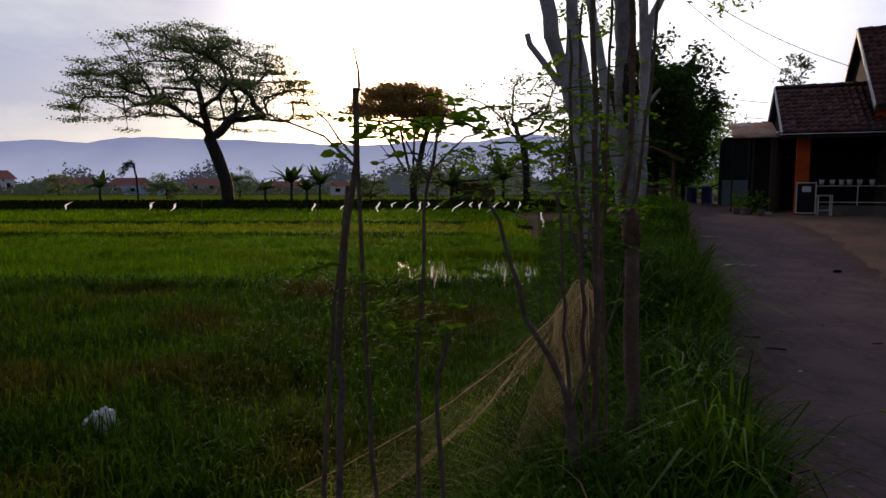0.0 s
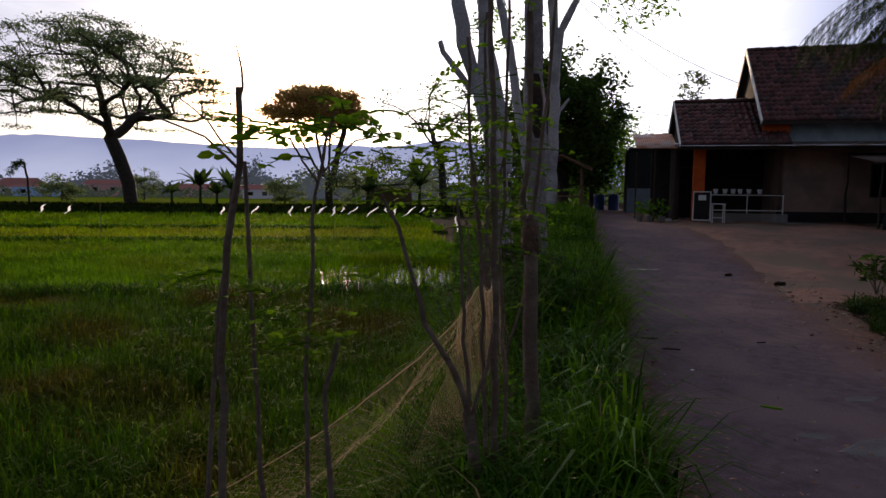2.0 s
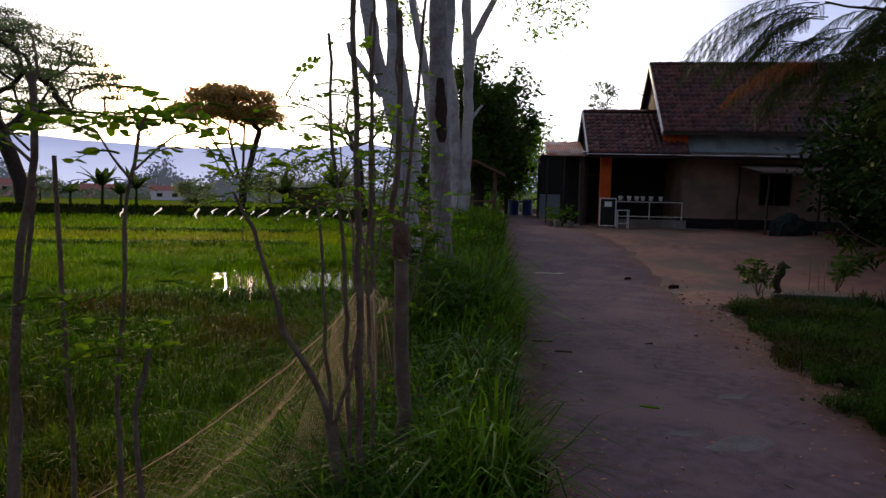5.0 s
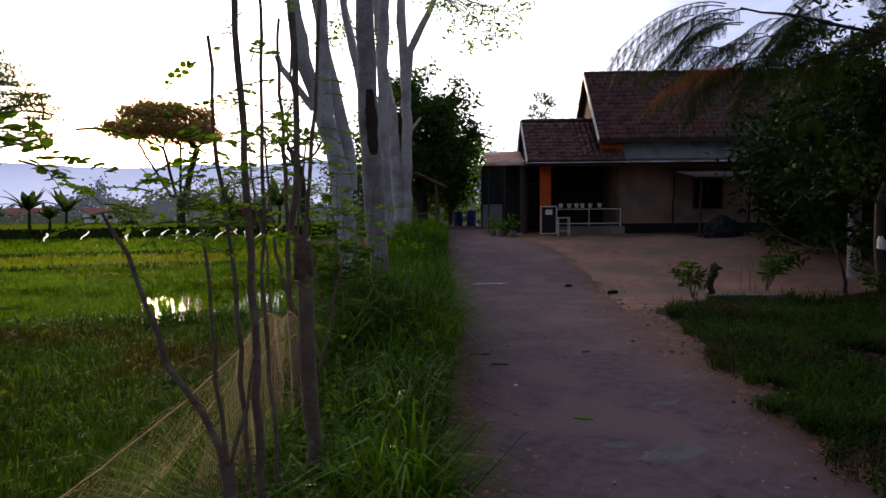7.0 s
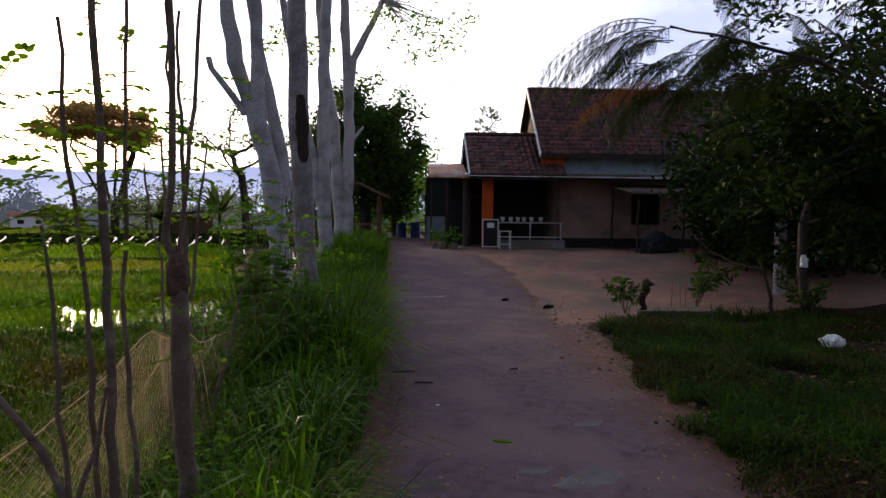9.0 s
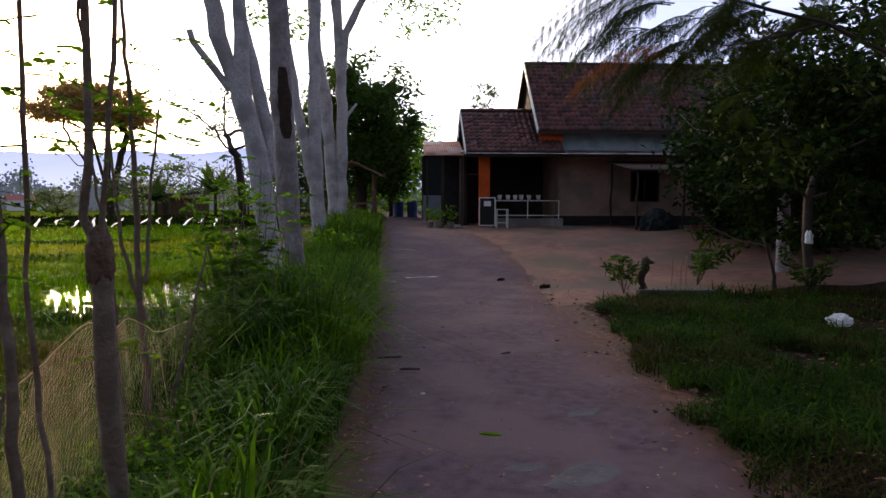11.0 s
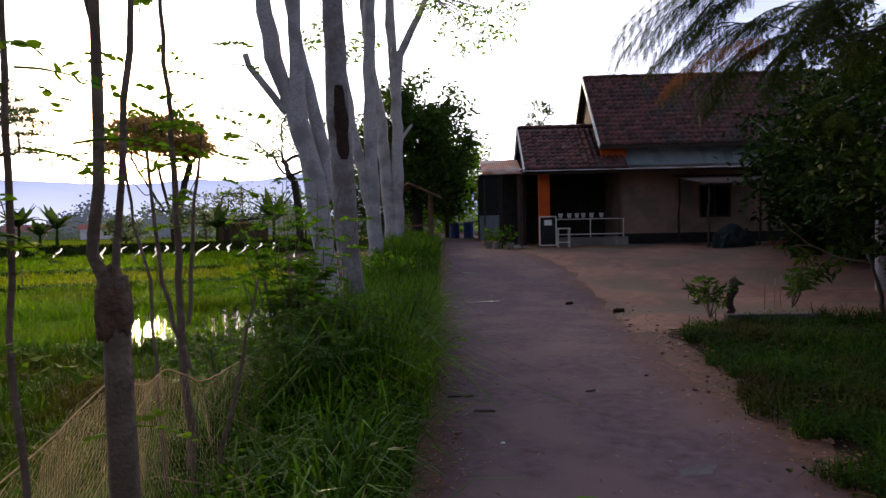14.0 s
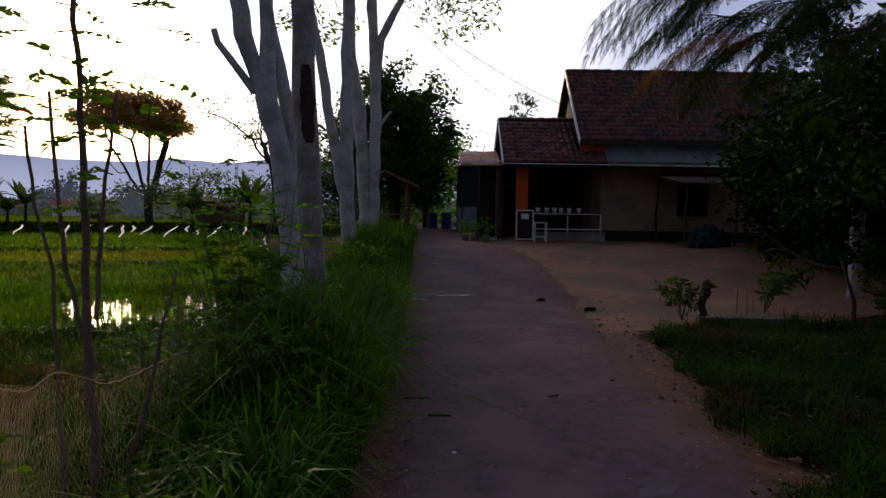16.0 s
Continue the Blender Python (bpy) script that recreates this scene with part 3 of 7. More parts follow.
rice("rice_plants", tufts(1500, -9, 2.2, 4.6, 9.5, 6, 0.05, 0.2, lambda P: wave(P, 0.45, 3) > 0.05), M_RICED, 0.30, 0.012, "yellowed brown rice plants in patches")
rice("rice_plants", tufts(7200, -20, 4.5, 13.4, 19.6, 6, 0.045, 0.2, lambda P: (P[:, 0] < 0.35 + 0.4 * np.sin(P[:, 1] * 1.7)) | (P[:, 1] > 18.9 + 0.3 * np.sin(P[:, 0] * 2.0)) | (wave(P, 0.8, 8) > 0.30)), M_RICE, 0.33, 0.014, "sparse green seedlings standing in water")
rice("rice_plants", tufts(8500, -26, 5.0, 19.3, 25.6, 6, 0.06, 0.22), M_RICE, 0.34, 0.024, "dense green rice plants")
rice("rice_plants", tufts(9000, -40, 5.0, 25.8, 34.0, 5, 0.07), M_RICEY, 0.32, 0.035, "yellowish green rice plants")
rice("rice_plants", tufts(9000, -60, 6.0, 34.0, 54.0, 4, 0.10), M_RICE, 0.34, 0.06, "green rice plants far across the field")
P = np.stack([rng.uniform(-60, 12, 9000), rng.uniform(53.2, 57.5, 9000), np.zeros(9000)], 1)
P[:, 2] = -0.55 + 0.6 * np.clip((P[:, 1] - 53.2) / 1.5, 0, 1)
grass_v, grass_f = blades(P, 0.34, 0.07, rng, 0.4, 0.6)
tagged(part("bund_grass", fast_mesh("bund_grass", grass_v, grass_f), M_BUND), "dark rank grass on the high far bund", "grass", kind="stuff")
P = np.stack([rng.uniform(-0.5, 0.5, 5200), rng.uniform(12.9, 33.0, 5200), np.full(5200, -0.42)], 1)
P[:, 0] += 4.0 + (P[:, 1] - 12.9) * 0.144
grass_v, grass_f = blades(P, 0.26, 0.022, rng, 0.4, 0.6)
tagged(part("bund_grass", fast_mesh("bund_grass", grass_v, grass_f), M_GRASS), "green grass on the bund beside the lane bank", "grass", kind="stuff")
for (y, n_) in ((13.3, 1400), (25.5, 1500), (33.6, 1300)):
    P = np.stack([rng.uniform(-34, 3.0, n_ * 4), y + rng.normal(0, 0.25, n_ * 4) - 0.0, np.full(n_ * 4, -0.45)], 1)
    P[:, 1] -= 0.016 * P[:, 0]
    V, F = blades(P, 0.26, 0.02 + y * 0.0008, rng, 0.4, 0.6)
    tagged(part("bund_grass", fast_mesh("bund_grass", V, F), M_GRASS), "fresh green grass on a paddy bund", "grass", kind="stuff")


# ---------------------------------------------------------------- mountains and far country
def ridge_line(name, dist, x0, x1, base, top, seed, material, label, rough=1.0):
    V, n = [], 160
    for i in range(n + 1):
        x = x0 + (x1 - x0) * i / n
        h = top * (0.72 + 0.26 * noise.noise((i * 0.035, seed, 0)) + rough * 0.06 * noise.noise((i * 0.2, seed, 3)) + rough * 0.02 * noise.noise((i * 0.7, seed, 6)))
        for k, (dy, f) in enumerate(((0, 0), (dist * 0.05, 0.3), (dist * 0.12, 0.72), (dist * 0.2, 1.0))):
            V.append((x, dist + dy + dist * 0.02 * noise.noise((i * 0.15, k, seed)), base + h * f))
    i, j = np.meshgrid(np.arange(n), np.arange(3), indexing="ij")
    a = i * 4 + j
    return tagged(part(name, fast_mesh(name, V, np.stack([a, a + 4, a + 5, a + 1], -1).reshape(-1, 4), True), material), label, "mountain", kind="structure")


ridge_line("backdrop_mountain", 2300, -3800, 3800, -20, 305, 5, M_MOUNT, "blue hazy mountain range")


def far_woods(name, dist, x0, x1, height, n, seed, label, material):
    r = np.random.default_rng(seed)
    C = np.stack([r.uniform(x0, x1, n), dist + r.uniform(-8, 8, n), np.abs(r.normal(0.45, 0.28, n)) * height], 1)
    C[:, 2] *= np.array([0.25 + 2.6 * max(0.0, noise.noise((c[0] * 0.055, seed, 0))) + 0.9 * max(0.0, noise.noise((c[0] * 0.21, seed, 7))) for c in C])
    V, F = leaves(C, 26, 1.1, 0.8, r, 0.6, 0.8)
    V[:, 2] = np.maximum(V[:, 2], -0.6)
    return tagged(part(name, fast_mesh(name, V, F), material), label, "woods", kind="stuff")


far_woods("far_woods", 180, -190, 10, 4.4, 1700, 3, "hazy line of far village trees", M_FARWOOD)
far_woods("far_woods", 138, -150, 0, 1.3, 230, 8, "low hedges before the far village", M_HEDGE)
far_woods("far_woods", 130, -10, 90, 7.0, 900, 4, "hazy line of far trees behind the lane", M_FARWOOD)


def far_house(x, y, w, d, h, roof_h, wall_m, label, rot=0.0):
    t = thing("far_house", pose(x, y, -0.45, 0, 0, rot), label, "house", "far village houses")
    bm = bmesh.new()
    box(bm, -w / 2, -d / 2, 0, w / 2, d / 2, h)
    part("wall", bm, wall_m, t)
    bm = bmesh.new()
    o = 0.5
    a = [bm.verts.new(v) for v in ((-w / 2 - o, -d / 2 - o, h), (w / 2 + o, -d / 2 - o, h), (w / 2 + o, d / 2 + o, h), (-w / 2 - o, d / 2 + o, h), (-w / 2 - o, 0, h + roof_h), (w / 2 + o, 0, h + roof_h))]
    for f in ((0, 1, 5, 4), (2, 3, 4, 5), (0, 4, 3), (1, 2, 5), (3, 2, 1, 0)):
        bm.faces.new([a[k] for k in f])
    part("roof", bm, M_FARROOF, t)
    for k in (-0.25, 0.2):
        part("window", bx(w * k - 0.5, -d / 2 - 0.05, h * 0.35, w * k + 0.5, -d / 2 + 0.05, h * 0.75), M_GLASSD, t)
    return t


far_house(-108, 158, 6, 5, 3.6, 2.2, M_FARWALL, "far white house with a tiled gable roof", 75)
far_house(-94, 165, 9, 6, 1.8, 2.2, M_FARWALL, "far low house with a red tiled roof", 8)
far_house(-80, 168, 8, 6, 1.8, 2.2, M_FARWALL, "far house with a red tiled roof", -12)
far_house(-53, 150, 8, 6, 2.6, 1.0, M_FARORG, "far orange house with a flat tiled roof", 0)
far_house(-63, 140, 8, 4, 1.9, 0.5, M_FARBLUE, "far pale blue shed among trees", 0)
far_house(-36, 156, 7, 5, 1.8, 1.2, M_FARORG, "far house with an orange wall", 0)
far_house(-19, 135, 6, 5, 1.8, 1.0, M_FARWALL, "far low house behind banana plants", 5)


# ---------------------------------------------------------------- trees
def grown(root_pts, r_root, targets, r_tip=0.012, bow=0.15, seed=0):
    """A branching skeleton: from the trunk's points to every target, each starting at the nearest grown place. Pipe-model girths."""
    r = np.random.default_rng(seed)
    nodes = [np.array(p, float) for p in root_pts]
    parent = [-1] + list(range(len(root_pts) - 1))
    start = len(nodes) - 1
    top = nodes[-1]
    order = sorted(range(len(targets)), key=lambda i: np.linalg.norm(np.array(targets[i]) - top))
    tips = []
    for i in order:
        T = np.array(targets[i], float)
        A = np.array(nodes[max(0, start - 1):])
        d = np.linalg.norm(A - T, axis=1) + 0.25 * np.linalg.norm(A - top, axis=1)
        d += np.where(A[:, 2] > T[2] + 0.4, 1.5, 0)
        k = int(np.argmin(d)) + max(0, start - 1)
        S = nodes[k]
        L = np.linalg.norm(T - S)
        steps = max(2, min(7, int(L / 0.7) + 1))
        off = r.normal(0, bow * L * 0.35, 3) + np.array([0, 0, -bow * L * 0.3])
        prev = k
        for q in range(1, steps + 1):
            f = q / steps
            nodes.append(S + (T - S) * f + off * math.sin(math.pi * f) + (r.normal(0, 0.02 * L, 3) if q < steps else 0))
            parent.append(prev)
            prev = len(nodes) - 1
        tips.append(prev)
    load = np.zeros(len(nodes))
    load[tips] = 1
    for i in range(len(nodes) - 1, 0, -1):
        load[parent[i]] += load[i]
    rad = r_tip * np.maximum(load, 1) ** 0.5
    rad *= 1 + (r_root / max(rad[0], 1e-6) - 1) * (load / max(load[0], 1)) ** 0.5
    kids = {}
    for i, p in enumerate(parent):
        kids.setdefault(p, []).append(i)
    lines, todo = [], [(0, -1)]
    while todo:
        i, p = todo.pop()
        line = ([(nodes[p], min(rad[p], rad[i] * 1.25))] if p >= 0 else []) + [(nodes[i], rad[i])]
        while kids.get(i):
            ks = sorted(kids[i], key=lambda k: -rad[k])
            for k in ks[1:]:
                todo.append((k, i))
            i = ks[0]
            line.append((nodes[i], rad[i]))
        if len(line) > 1:
            lines.append(line)
    return lines


def tree(name, label, trunk, r_root, targets, leaf_m, bark_m, count, spread, size, flat=0.5, seed=0, r_tip=0.012, bow=0.15, sides=7, aspect=0.5, droop=0.1, category="tree", group="", bare=0):
    base = Vector(trunk[0])
    off = np.array(base)
    t = thing(name, Matrix.Translation(base), label, category, group)
    lines = grown([np.array(p) - off for p in trunk], r_root, [np.array(p) - off for p in targets], r_tip, bow, seed)
    V, F = tubes(lines, sides)
    part("trunk", fast_mesh("trunk", V, F, True), bark_m, t)
    r = np.random.default_rng(seed + 77)
    V, F = leaves(np.array(targets[bare:]) - off, count, spread, size, r, flat, aspect, droop)
    part("crown", fast_mesh("crown", V, F), leaf_m, t)
    return t


def dome(n, c, rx, ry, rz, seed, shell=0.55, lower=-0.2):
    """Places in the outer part of a flattened dome, with gaps."""
    r = np.random.default_rng(seed)
    out = []
    while len(out) < n:
        p = r.uniform(-1, 1, 3)
        d = np.linalg.norm(p)
        if d > 1 or d < shell * r.uniform(0.5, 1.2) or p[2] < lower:
            continue
        if noise.noise((p[0] * 2.2 + seed, p[1] * 2.2, p[2] * 2.2)) < -0.22:
            continue
        k = 1 + 0.15 * noise.noise((p[0] * 3, p[1] * 3, seed))
        out.append((c[0] + p[0] * rx * k, c[1] + p[1] * ry * k, c[2] + p[2] * rz * k))
    return out


rice("rice_seedling", tufts(430, -0.5, 4.0, 14.0, 19.2, 5, 0.03), M_RICE, 0.30, 0.016, "sparse rice seedlings standing in the water", 0.1, 0.25)

# the wide umbrella-shaped tree on the far bund
rt = []
rr = np.random.default_rng(5)
while len(rt) < 400:
    a, d = rr.uniform(0, 2 * np.pi), math.sqrt(rr.uniform(0.0, 1.0))
    top = 16.2 - 5.6 * d ** 2.4 + 0.7 * noise.noise((math.cos(a) * d * 3, math.sin(a) * d * 3, 2))
    low = 9.0 - 2.2 * d
    z = top - (top - low) * rr.beta(0.9, 1.5)
    if noise.noise((math.cos(a) * d * 2.6, math.sin(a) * d * 2.6, z * 0.35)) < -0.18:
        continue
    rt.append((-21.8 + math.cos(a) * d * 11.4, 62 + math.sin(a) * d * 10, z))
tree("rain_tree", "wide umbrella-shaped tree with dark spreading limbs on the bund", [(-19.0, 62, -0.1), (-19.2, 62, 2.0), (-19.9, 62, 4.2), (-20.6, 62, 6.0)], 0.6, rt, M_LEAFR, M_BARKD, 92, 0.62, 0.24, 0.15, 21, 0.03, 0.05)
# the round flat-topped tree in front of the sun
limbs_ = [(-1.8 + dx * f, 70 + dy * f, 1.4 + 6.6 * f) for dx, dy in ((-5.2, 0.5), (-3.4, -2), (-1.6, 2), (0.2, -1), (1.6, 1.5), (3.0, -0.5)) for f in (0.25, 0.5, 0.75, 1.0)]
rt = limbs_ + dome(150, (-3.0, 70, 9.9), 5.6, 5.0, 2.5, 9, 0.15, -0.45)
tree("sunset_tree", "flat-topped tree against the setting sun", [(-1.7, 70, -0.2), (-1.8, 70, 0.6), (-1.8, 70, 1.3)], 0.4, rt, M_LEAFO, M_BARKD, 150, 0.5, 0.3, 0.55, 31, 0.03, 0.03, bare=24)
rt = dome(26, (8.6, 62, 9.0), 5.5, 4.0, 3.0, 12, 0.3, -0.5)
tree("field_tree", "loose green tree beyond the paddies", [(9.4, 62, -0.2), (9.3, 62, 3.0), (9.0, 62, 5.5)], 0.35, rt, M_LEAFR, M_BARKD, 60, 0.55, 0.3, 0.5, 41, 0.03)
rt = dome(38, (3.0, 66, 3.0), 6.5, 4.0, 2.2, 15, 0.2, -0.6)
tree("field_tree", "low bushy green tree beyond the paddies", [(3.0, 66, -0.3), (3.0, 66, 1.2), (3.0, 66, 2.0)], 0.3, rt, M_LEAFR, M_BARKD, 80, 0.7, 0.32, 0.5, 43, 0.03)


# ---------------------------------------------------------------- pale roadside trees
def roadside_tree(label, limbs, targets, leaf_count, leaf_m, bark=None, seed=0, leaf=0.13):
    """Pale smooth trunk with forks; the high crown of small leaves hangs mostly above the view."""
    base = Vector(limbs[0][0][0])
    off = np.array(base)
    t = thing("roadside_tree", Matrix.Translation(base), label, "tree", "pale trees beside the lane")
    lines = []
    for i, (pts, r0, r1) in enumerate(limbs):
        lines.append(limb([np.array(p) - off for p in pts], r0, r1, 0.018, 0.4, seed + i))
        if i == 0:
            lines[0][0] = (lines[0][0][0], r0 * 1.2)
    V, F = tubes(lines, 12)
    part("trunk", fast_mesh("trunk", V, F, True), bark or M_BARKP, t)
    tops = [np.array(l[0][-1]) - off for l in limbs if len(l) < 4]
    tw = []
    r = np.random.default_rng(seed)
    for q in targets:
        q = np.array(q) - off
        s = tops[int(np.argmin([np.linalg.norm(q - p) for p in tops]))]
        tw.append(limb([s, (s + q) / 2 + r.normal(0, 0.2, 3), q], 0.035, 0.008, 0.05, 0.4, seed + len(tw)))
    V, F = tubes(tw, 5)
    part("branch", fast_mesh("branch", V, F, True), bark or M_BARKP, t)
    V, F = leaves(np.array(targets) - off, leaf_count, 0.28, leaf, r, 0.5, 0.35, 0.3)
    part("crown", fast_mesh("crown", V, F), leaf_m, t)
    return t, off


t, off = roadside_tree("straight grey-white trunk with a long dark bark scar", [
    ([(4.48, 10.39, -0.1), (4.45, 10.4, 0.9), (4.37, 10.43, 2.1), (4.31, 10.45, 3.4), (4.3, 10.46, 5.2), (4.35, 10.5, 6.6)], 0.160, 0.13),
    ([(4.35, 10.5, 6.5), (4.0, 10.7, 7.6), (3.6, 11, 8.8)], 0.11, 0.06), ([(4.35, 10.5, 6.5), (4.8, 10.4, 7.8), (5.1, 10.3, 9)], 0.12, 0.06)],
    dome(26, (4.4, 10.6, 9.6), 2.6, 2.6, 1.4, 3, 0.2), 60, M_LEAF, bark=M_BARKQ, seed=1)
bm = bmesh.new()
ringp = []
for k in range(12):
    z = 2.42 + k * 0.088
    half = 0.52 * math.sin(math.pi * (k + 0.6) / 12.2) ** 0.5 * (0.82 + 0.16 * math.sin(k * 1.3))
    row = []
    for q in range(7):
        a = radians(-88) + 1.5 * half * (q / 3 - 1)
        cx, cy = np.interp(z, [0.9, 2.1, 3.4], [4.45, 4.37, 4.31]) - off[0], np.interp(z, [0.9, 2.1, 3.4], [10.4, 10.43, 10.45]) - off[1]
        rad_ = np.interp(z, [0, 6.6], [0.160, 0.13]) + 0.016
        row.append(bm.verts.new((cx + rad_ * math.cos(a), cy + rad_ * math.sin(a), z - off[2])))
    ringp.append(row)
for a, b in zip(ringp[:-1], ringp[1:]):
    for q in range(6):
        bm.faces.new((a[q], a[q + 1], b[q + 1], b[q]))
part("scar", bm, M_SCAR, t, "dark peeling bark scar")

roadside_tree("pale leaning forked trunk with a cut stub", [
    ([(4.66, 13.7, -0.2), (4.60, 13.71, 0.69), (4.48, 13.77, 1.99), (4.34, 13.82, 2.87), (4.15, 13.89, 3.56)], 0.23, 0.17),
    ([(4.15, 13.89, 3.5), (3.78, 14.02, 4.62), (3.5, 14.09, 6.6)], 0.17, 0.11),
    ([(4.2, 13.86, 3.45), (4.2, 13.87, 4.63), (4.1, 13.89, 6.6)], 0.15, 0.10),
    ([(3.97, 13.95, 3.62), (3.51, 14.13, 4.28), (3.31, 14.2, 4.69)], 0.075, 0.055),
    ([(4.66, 13.85, 2.0), (4.64, 13.92, 2.9), (4.45, 13.99, 3.8), (4.31, 14.04, 4.49), (4.0, 14.13, 6.3)], 0.15, 0.09)],
    dome(30, (4.0, 14, 8.0), 3.0, 3.0, 1.6, 5, 0.2), 60, M_LEAF, seed=20)
roadside_tree("slender darker trunk with a leaning limb", [
    ([(6.95, 19.9, 0.1), (6.88, 19.92, 2.3), (6.84, 19.93, 4.3), (6.9, 19.9, 7.5), (7.0, 19.9, 9.5)], 0.22, 0.14),
    ([(6.82, 19.94, 2.0), (6.44, 20.08, 3.94), (6.21, 20.16, 5.48), (5.84, 20.3, 7.3), (5.6, 20.4, 9)], 0.17, 0.10),
    ([(5.6, 20.4, 9), (5.2, 20.4, 9.8), (4.9, 20.4, 10.6)], 0.1, 0.05)],
    dome(24, (6.2, 20, 10.6), 3.2, 2.6, 1.5, 6, 0.2) + [(6.26, 20.8, 6.8), (6.5, 20.7, 6.45), (6.9, 20.6, 6.9), (5.25, 21.2, 6.85), (5.6, 21.1, 7.1), (5.9, 21.0, 7.4)], 46, M_LEAF, seed=40, leaf=0.2)
roadside_tree("stout white-grey trunks growing together by the lane", [
    ([(8.47, 23.82, 0.2), (8.30, 23.87, 2.39), (8.14, 23.93, 4.88), (7.84, 24.05, 6.78), (7.7, 24.1, 9.5)], 0.25, 0.19),
    ([(8.62, 23.76, 0.3), (8.60, 23.75, 2.39), (8.68, 23.73, 4.89), (8.58, 23.77, 7.17), (8.48, 23.81, 9.6)], 0.22, 0.16),
    ([(8.66, 23.74, 6.0), (8.80, 23.69, 7.36), (9.8, 23.35, 9.5)], 0.17, 0.09),
    ([(8.7, 23.74, 4.4), (8.95, 23.6, 4.7), (9.15, 23.55, 4.95)], 0.07, 0.04)],
    [(9.5, 22.5, 8.5), (9.9, 22.4, 8.8), (10.3, 22.2, 8.3), (10.8, 22.0, 8.1), (11.1, 21.9, 7.5), (10.7, 22.0, 7.3), (11.5, 21.7, 7.9), (11.7, 21.6, 7.7), (11.9, 21.5, 8.3), (11.3, 21.8, 8.5), (10.6, 22.1, 8.7), (10.1, 22.3, 7.9), (9.3, 22.6, 8.9), (12.2, 21.4, 8.7), (8.0, 23.2, 9.8), (9.0, 23.2, 10.0), (7.0, 23.6, 9.8), (11.2, 21.9, 9.4), (10.4, 22.2, 9.6)], 34, M_LEAF, leaf=0.22, seed=60)

# the dense dark tree behind the shelter
rt = dome(230, (12.3, 33.9, 5.0), 3.2, 3.0, 3.7, 17, 0.35, -0.8)
tree("mango_tree", "dense dark green round tree beyond the shelter", [(12.3, 33.9, 0.5), (12.3, 33.9, 1.8), (12.3, 33.9, 2.8)], 0.3, rt, M_LEAFK, M_BARKD, 105, 0.32, 0.26, 0.8, 51, 0.02)
rt = dome(70, (15.0, 36.5, 4.0), 2.2, 2.0, 2.6, 18, 0.2, -0.9)
tree("roadside_shrub_tree", "lighter green bushy tree beyond the shelter", [(15.0, 37.0, 0.5), (15.0, 37, 1.6), (15.0, 37, 2.2)], 0.14, rt, M_LEAF, M_BARKD, 90, 0.4, 0.2, 0.8, 53, 0.02)
rt = dome(80, (13.0, 44, 3.0), 4.5, 3.0, 3.0, 19, 0.1, -0.9)
tree("roadside_shrub_tree", "dark hedge-like tree closing the lane", [(13, 44, 0.2), (13, 44, 1.2), (13, 44, 1.8)], 0.2, rt, M_LEAFK, M_BARKD, 120, 0.7, 0.28, 0.8, 54, 0.02)
rt = dome(110, (20.5, 52, 3.4), 6.5, 3.0, 4.4, 22, 0.1, -0.9)
tree("roadside_shrub_tree", "green trees closing the lane far off", [(20, 52, 0.2), (20, 52, 1.2), (20, 52, 1.8)], 0.2, rt, M_LEAF, M_BARKD, 120, 0.7, 0.3, 0.8, 55, 0.02)

# ---------------------------------------------------------------- the house
HM = pose(12.68, 22.02, 0.57, 0, 0, -20.5)
house = thing("house", HM, "village house with clay tile roofs, orange pillar and shop counter", "house")
UE = 12.0


def wall_panel(name, u0, v0, u1, v1, z0, z1, material, label="", holes=()):
    """An upright slab between two plan corners, cut through by openings (start, end, sill, head) along its length."""
    a, b = Vector((u0, v0)), Vector((u1, v1))
    length, th = (b - a).length, 0.13
    bm = bmesh.new()
    us = sorted({0.0, length, *[h[0] for h in holes], *[h[1] for h in holes]})
    zs = sorted({z0, z1, *[h[2] for h in holes], *[h[3] for h in holes]})
    grid = {(i, j): bm.verts.new((u, 0, z)) for i, u in enumerate(us) for j, z in enumerate(zs)}
    faces = []
    for i in range(len(us) - 1):
        for j in range(len(zs) - 1):
            if not any(h[0] - 1e-6 <= us[i] < h[1] - 1e-6 and h[2] - 1e-6 <= zs[j] < h[3] - 1e-6 for h in holes):
                faces.append(bm.faces.new((grid[i, j], grid[i + 1, j], grid[i + 1, j + 1], grid[i, j + 1])))
    e = bmesh.ops.extrude_face_region(bm, geom=faces, use_keep_orig=True)
    bmesh.ops.translate(bm, vec=(0, th, 0), verts=[g for g in e["geom"] if isinstance(g, bmesh.types.BMVert)])
    bmesh.ops.delete(bm, geom=[v for v in bm.verts if not v.link_faces], context="VERTS")
    bmesh.ops.recalc_face_normals(bm, faces=bm.faces)
    ang = math.degrees(math.atan2(b.y - a.y, b.x - a.x))
    bmesh.ops.transform(bm, matrix=pose(u0, v0, 0, 0, 0, ang), verts=bm.verts)
    return part(name, bm, material, house, label)


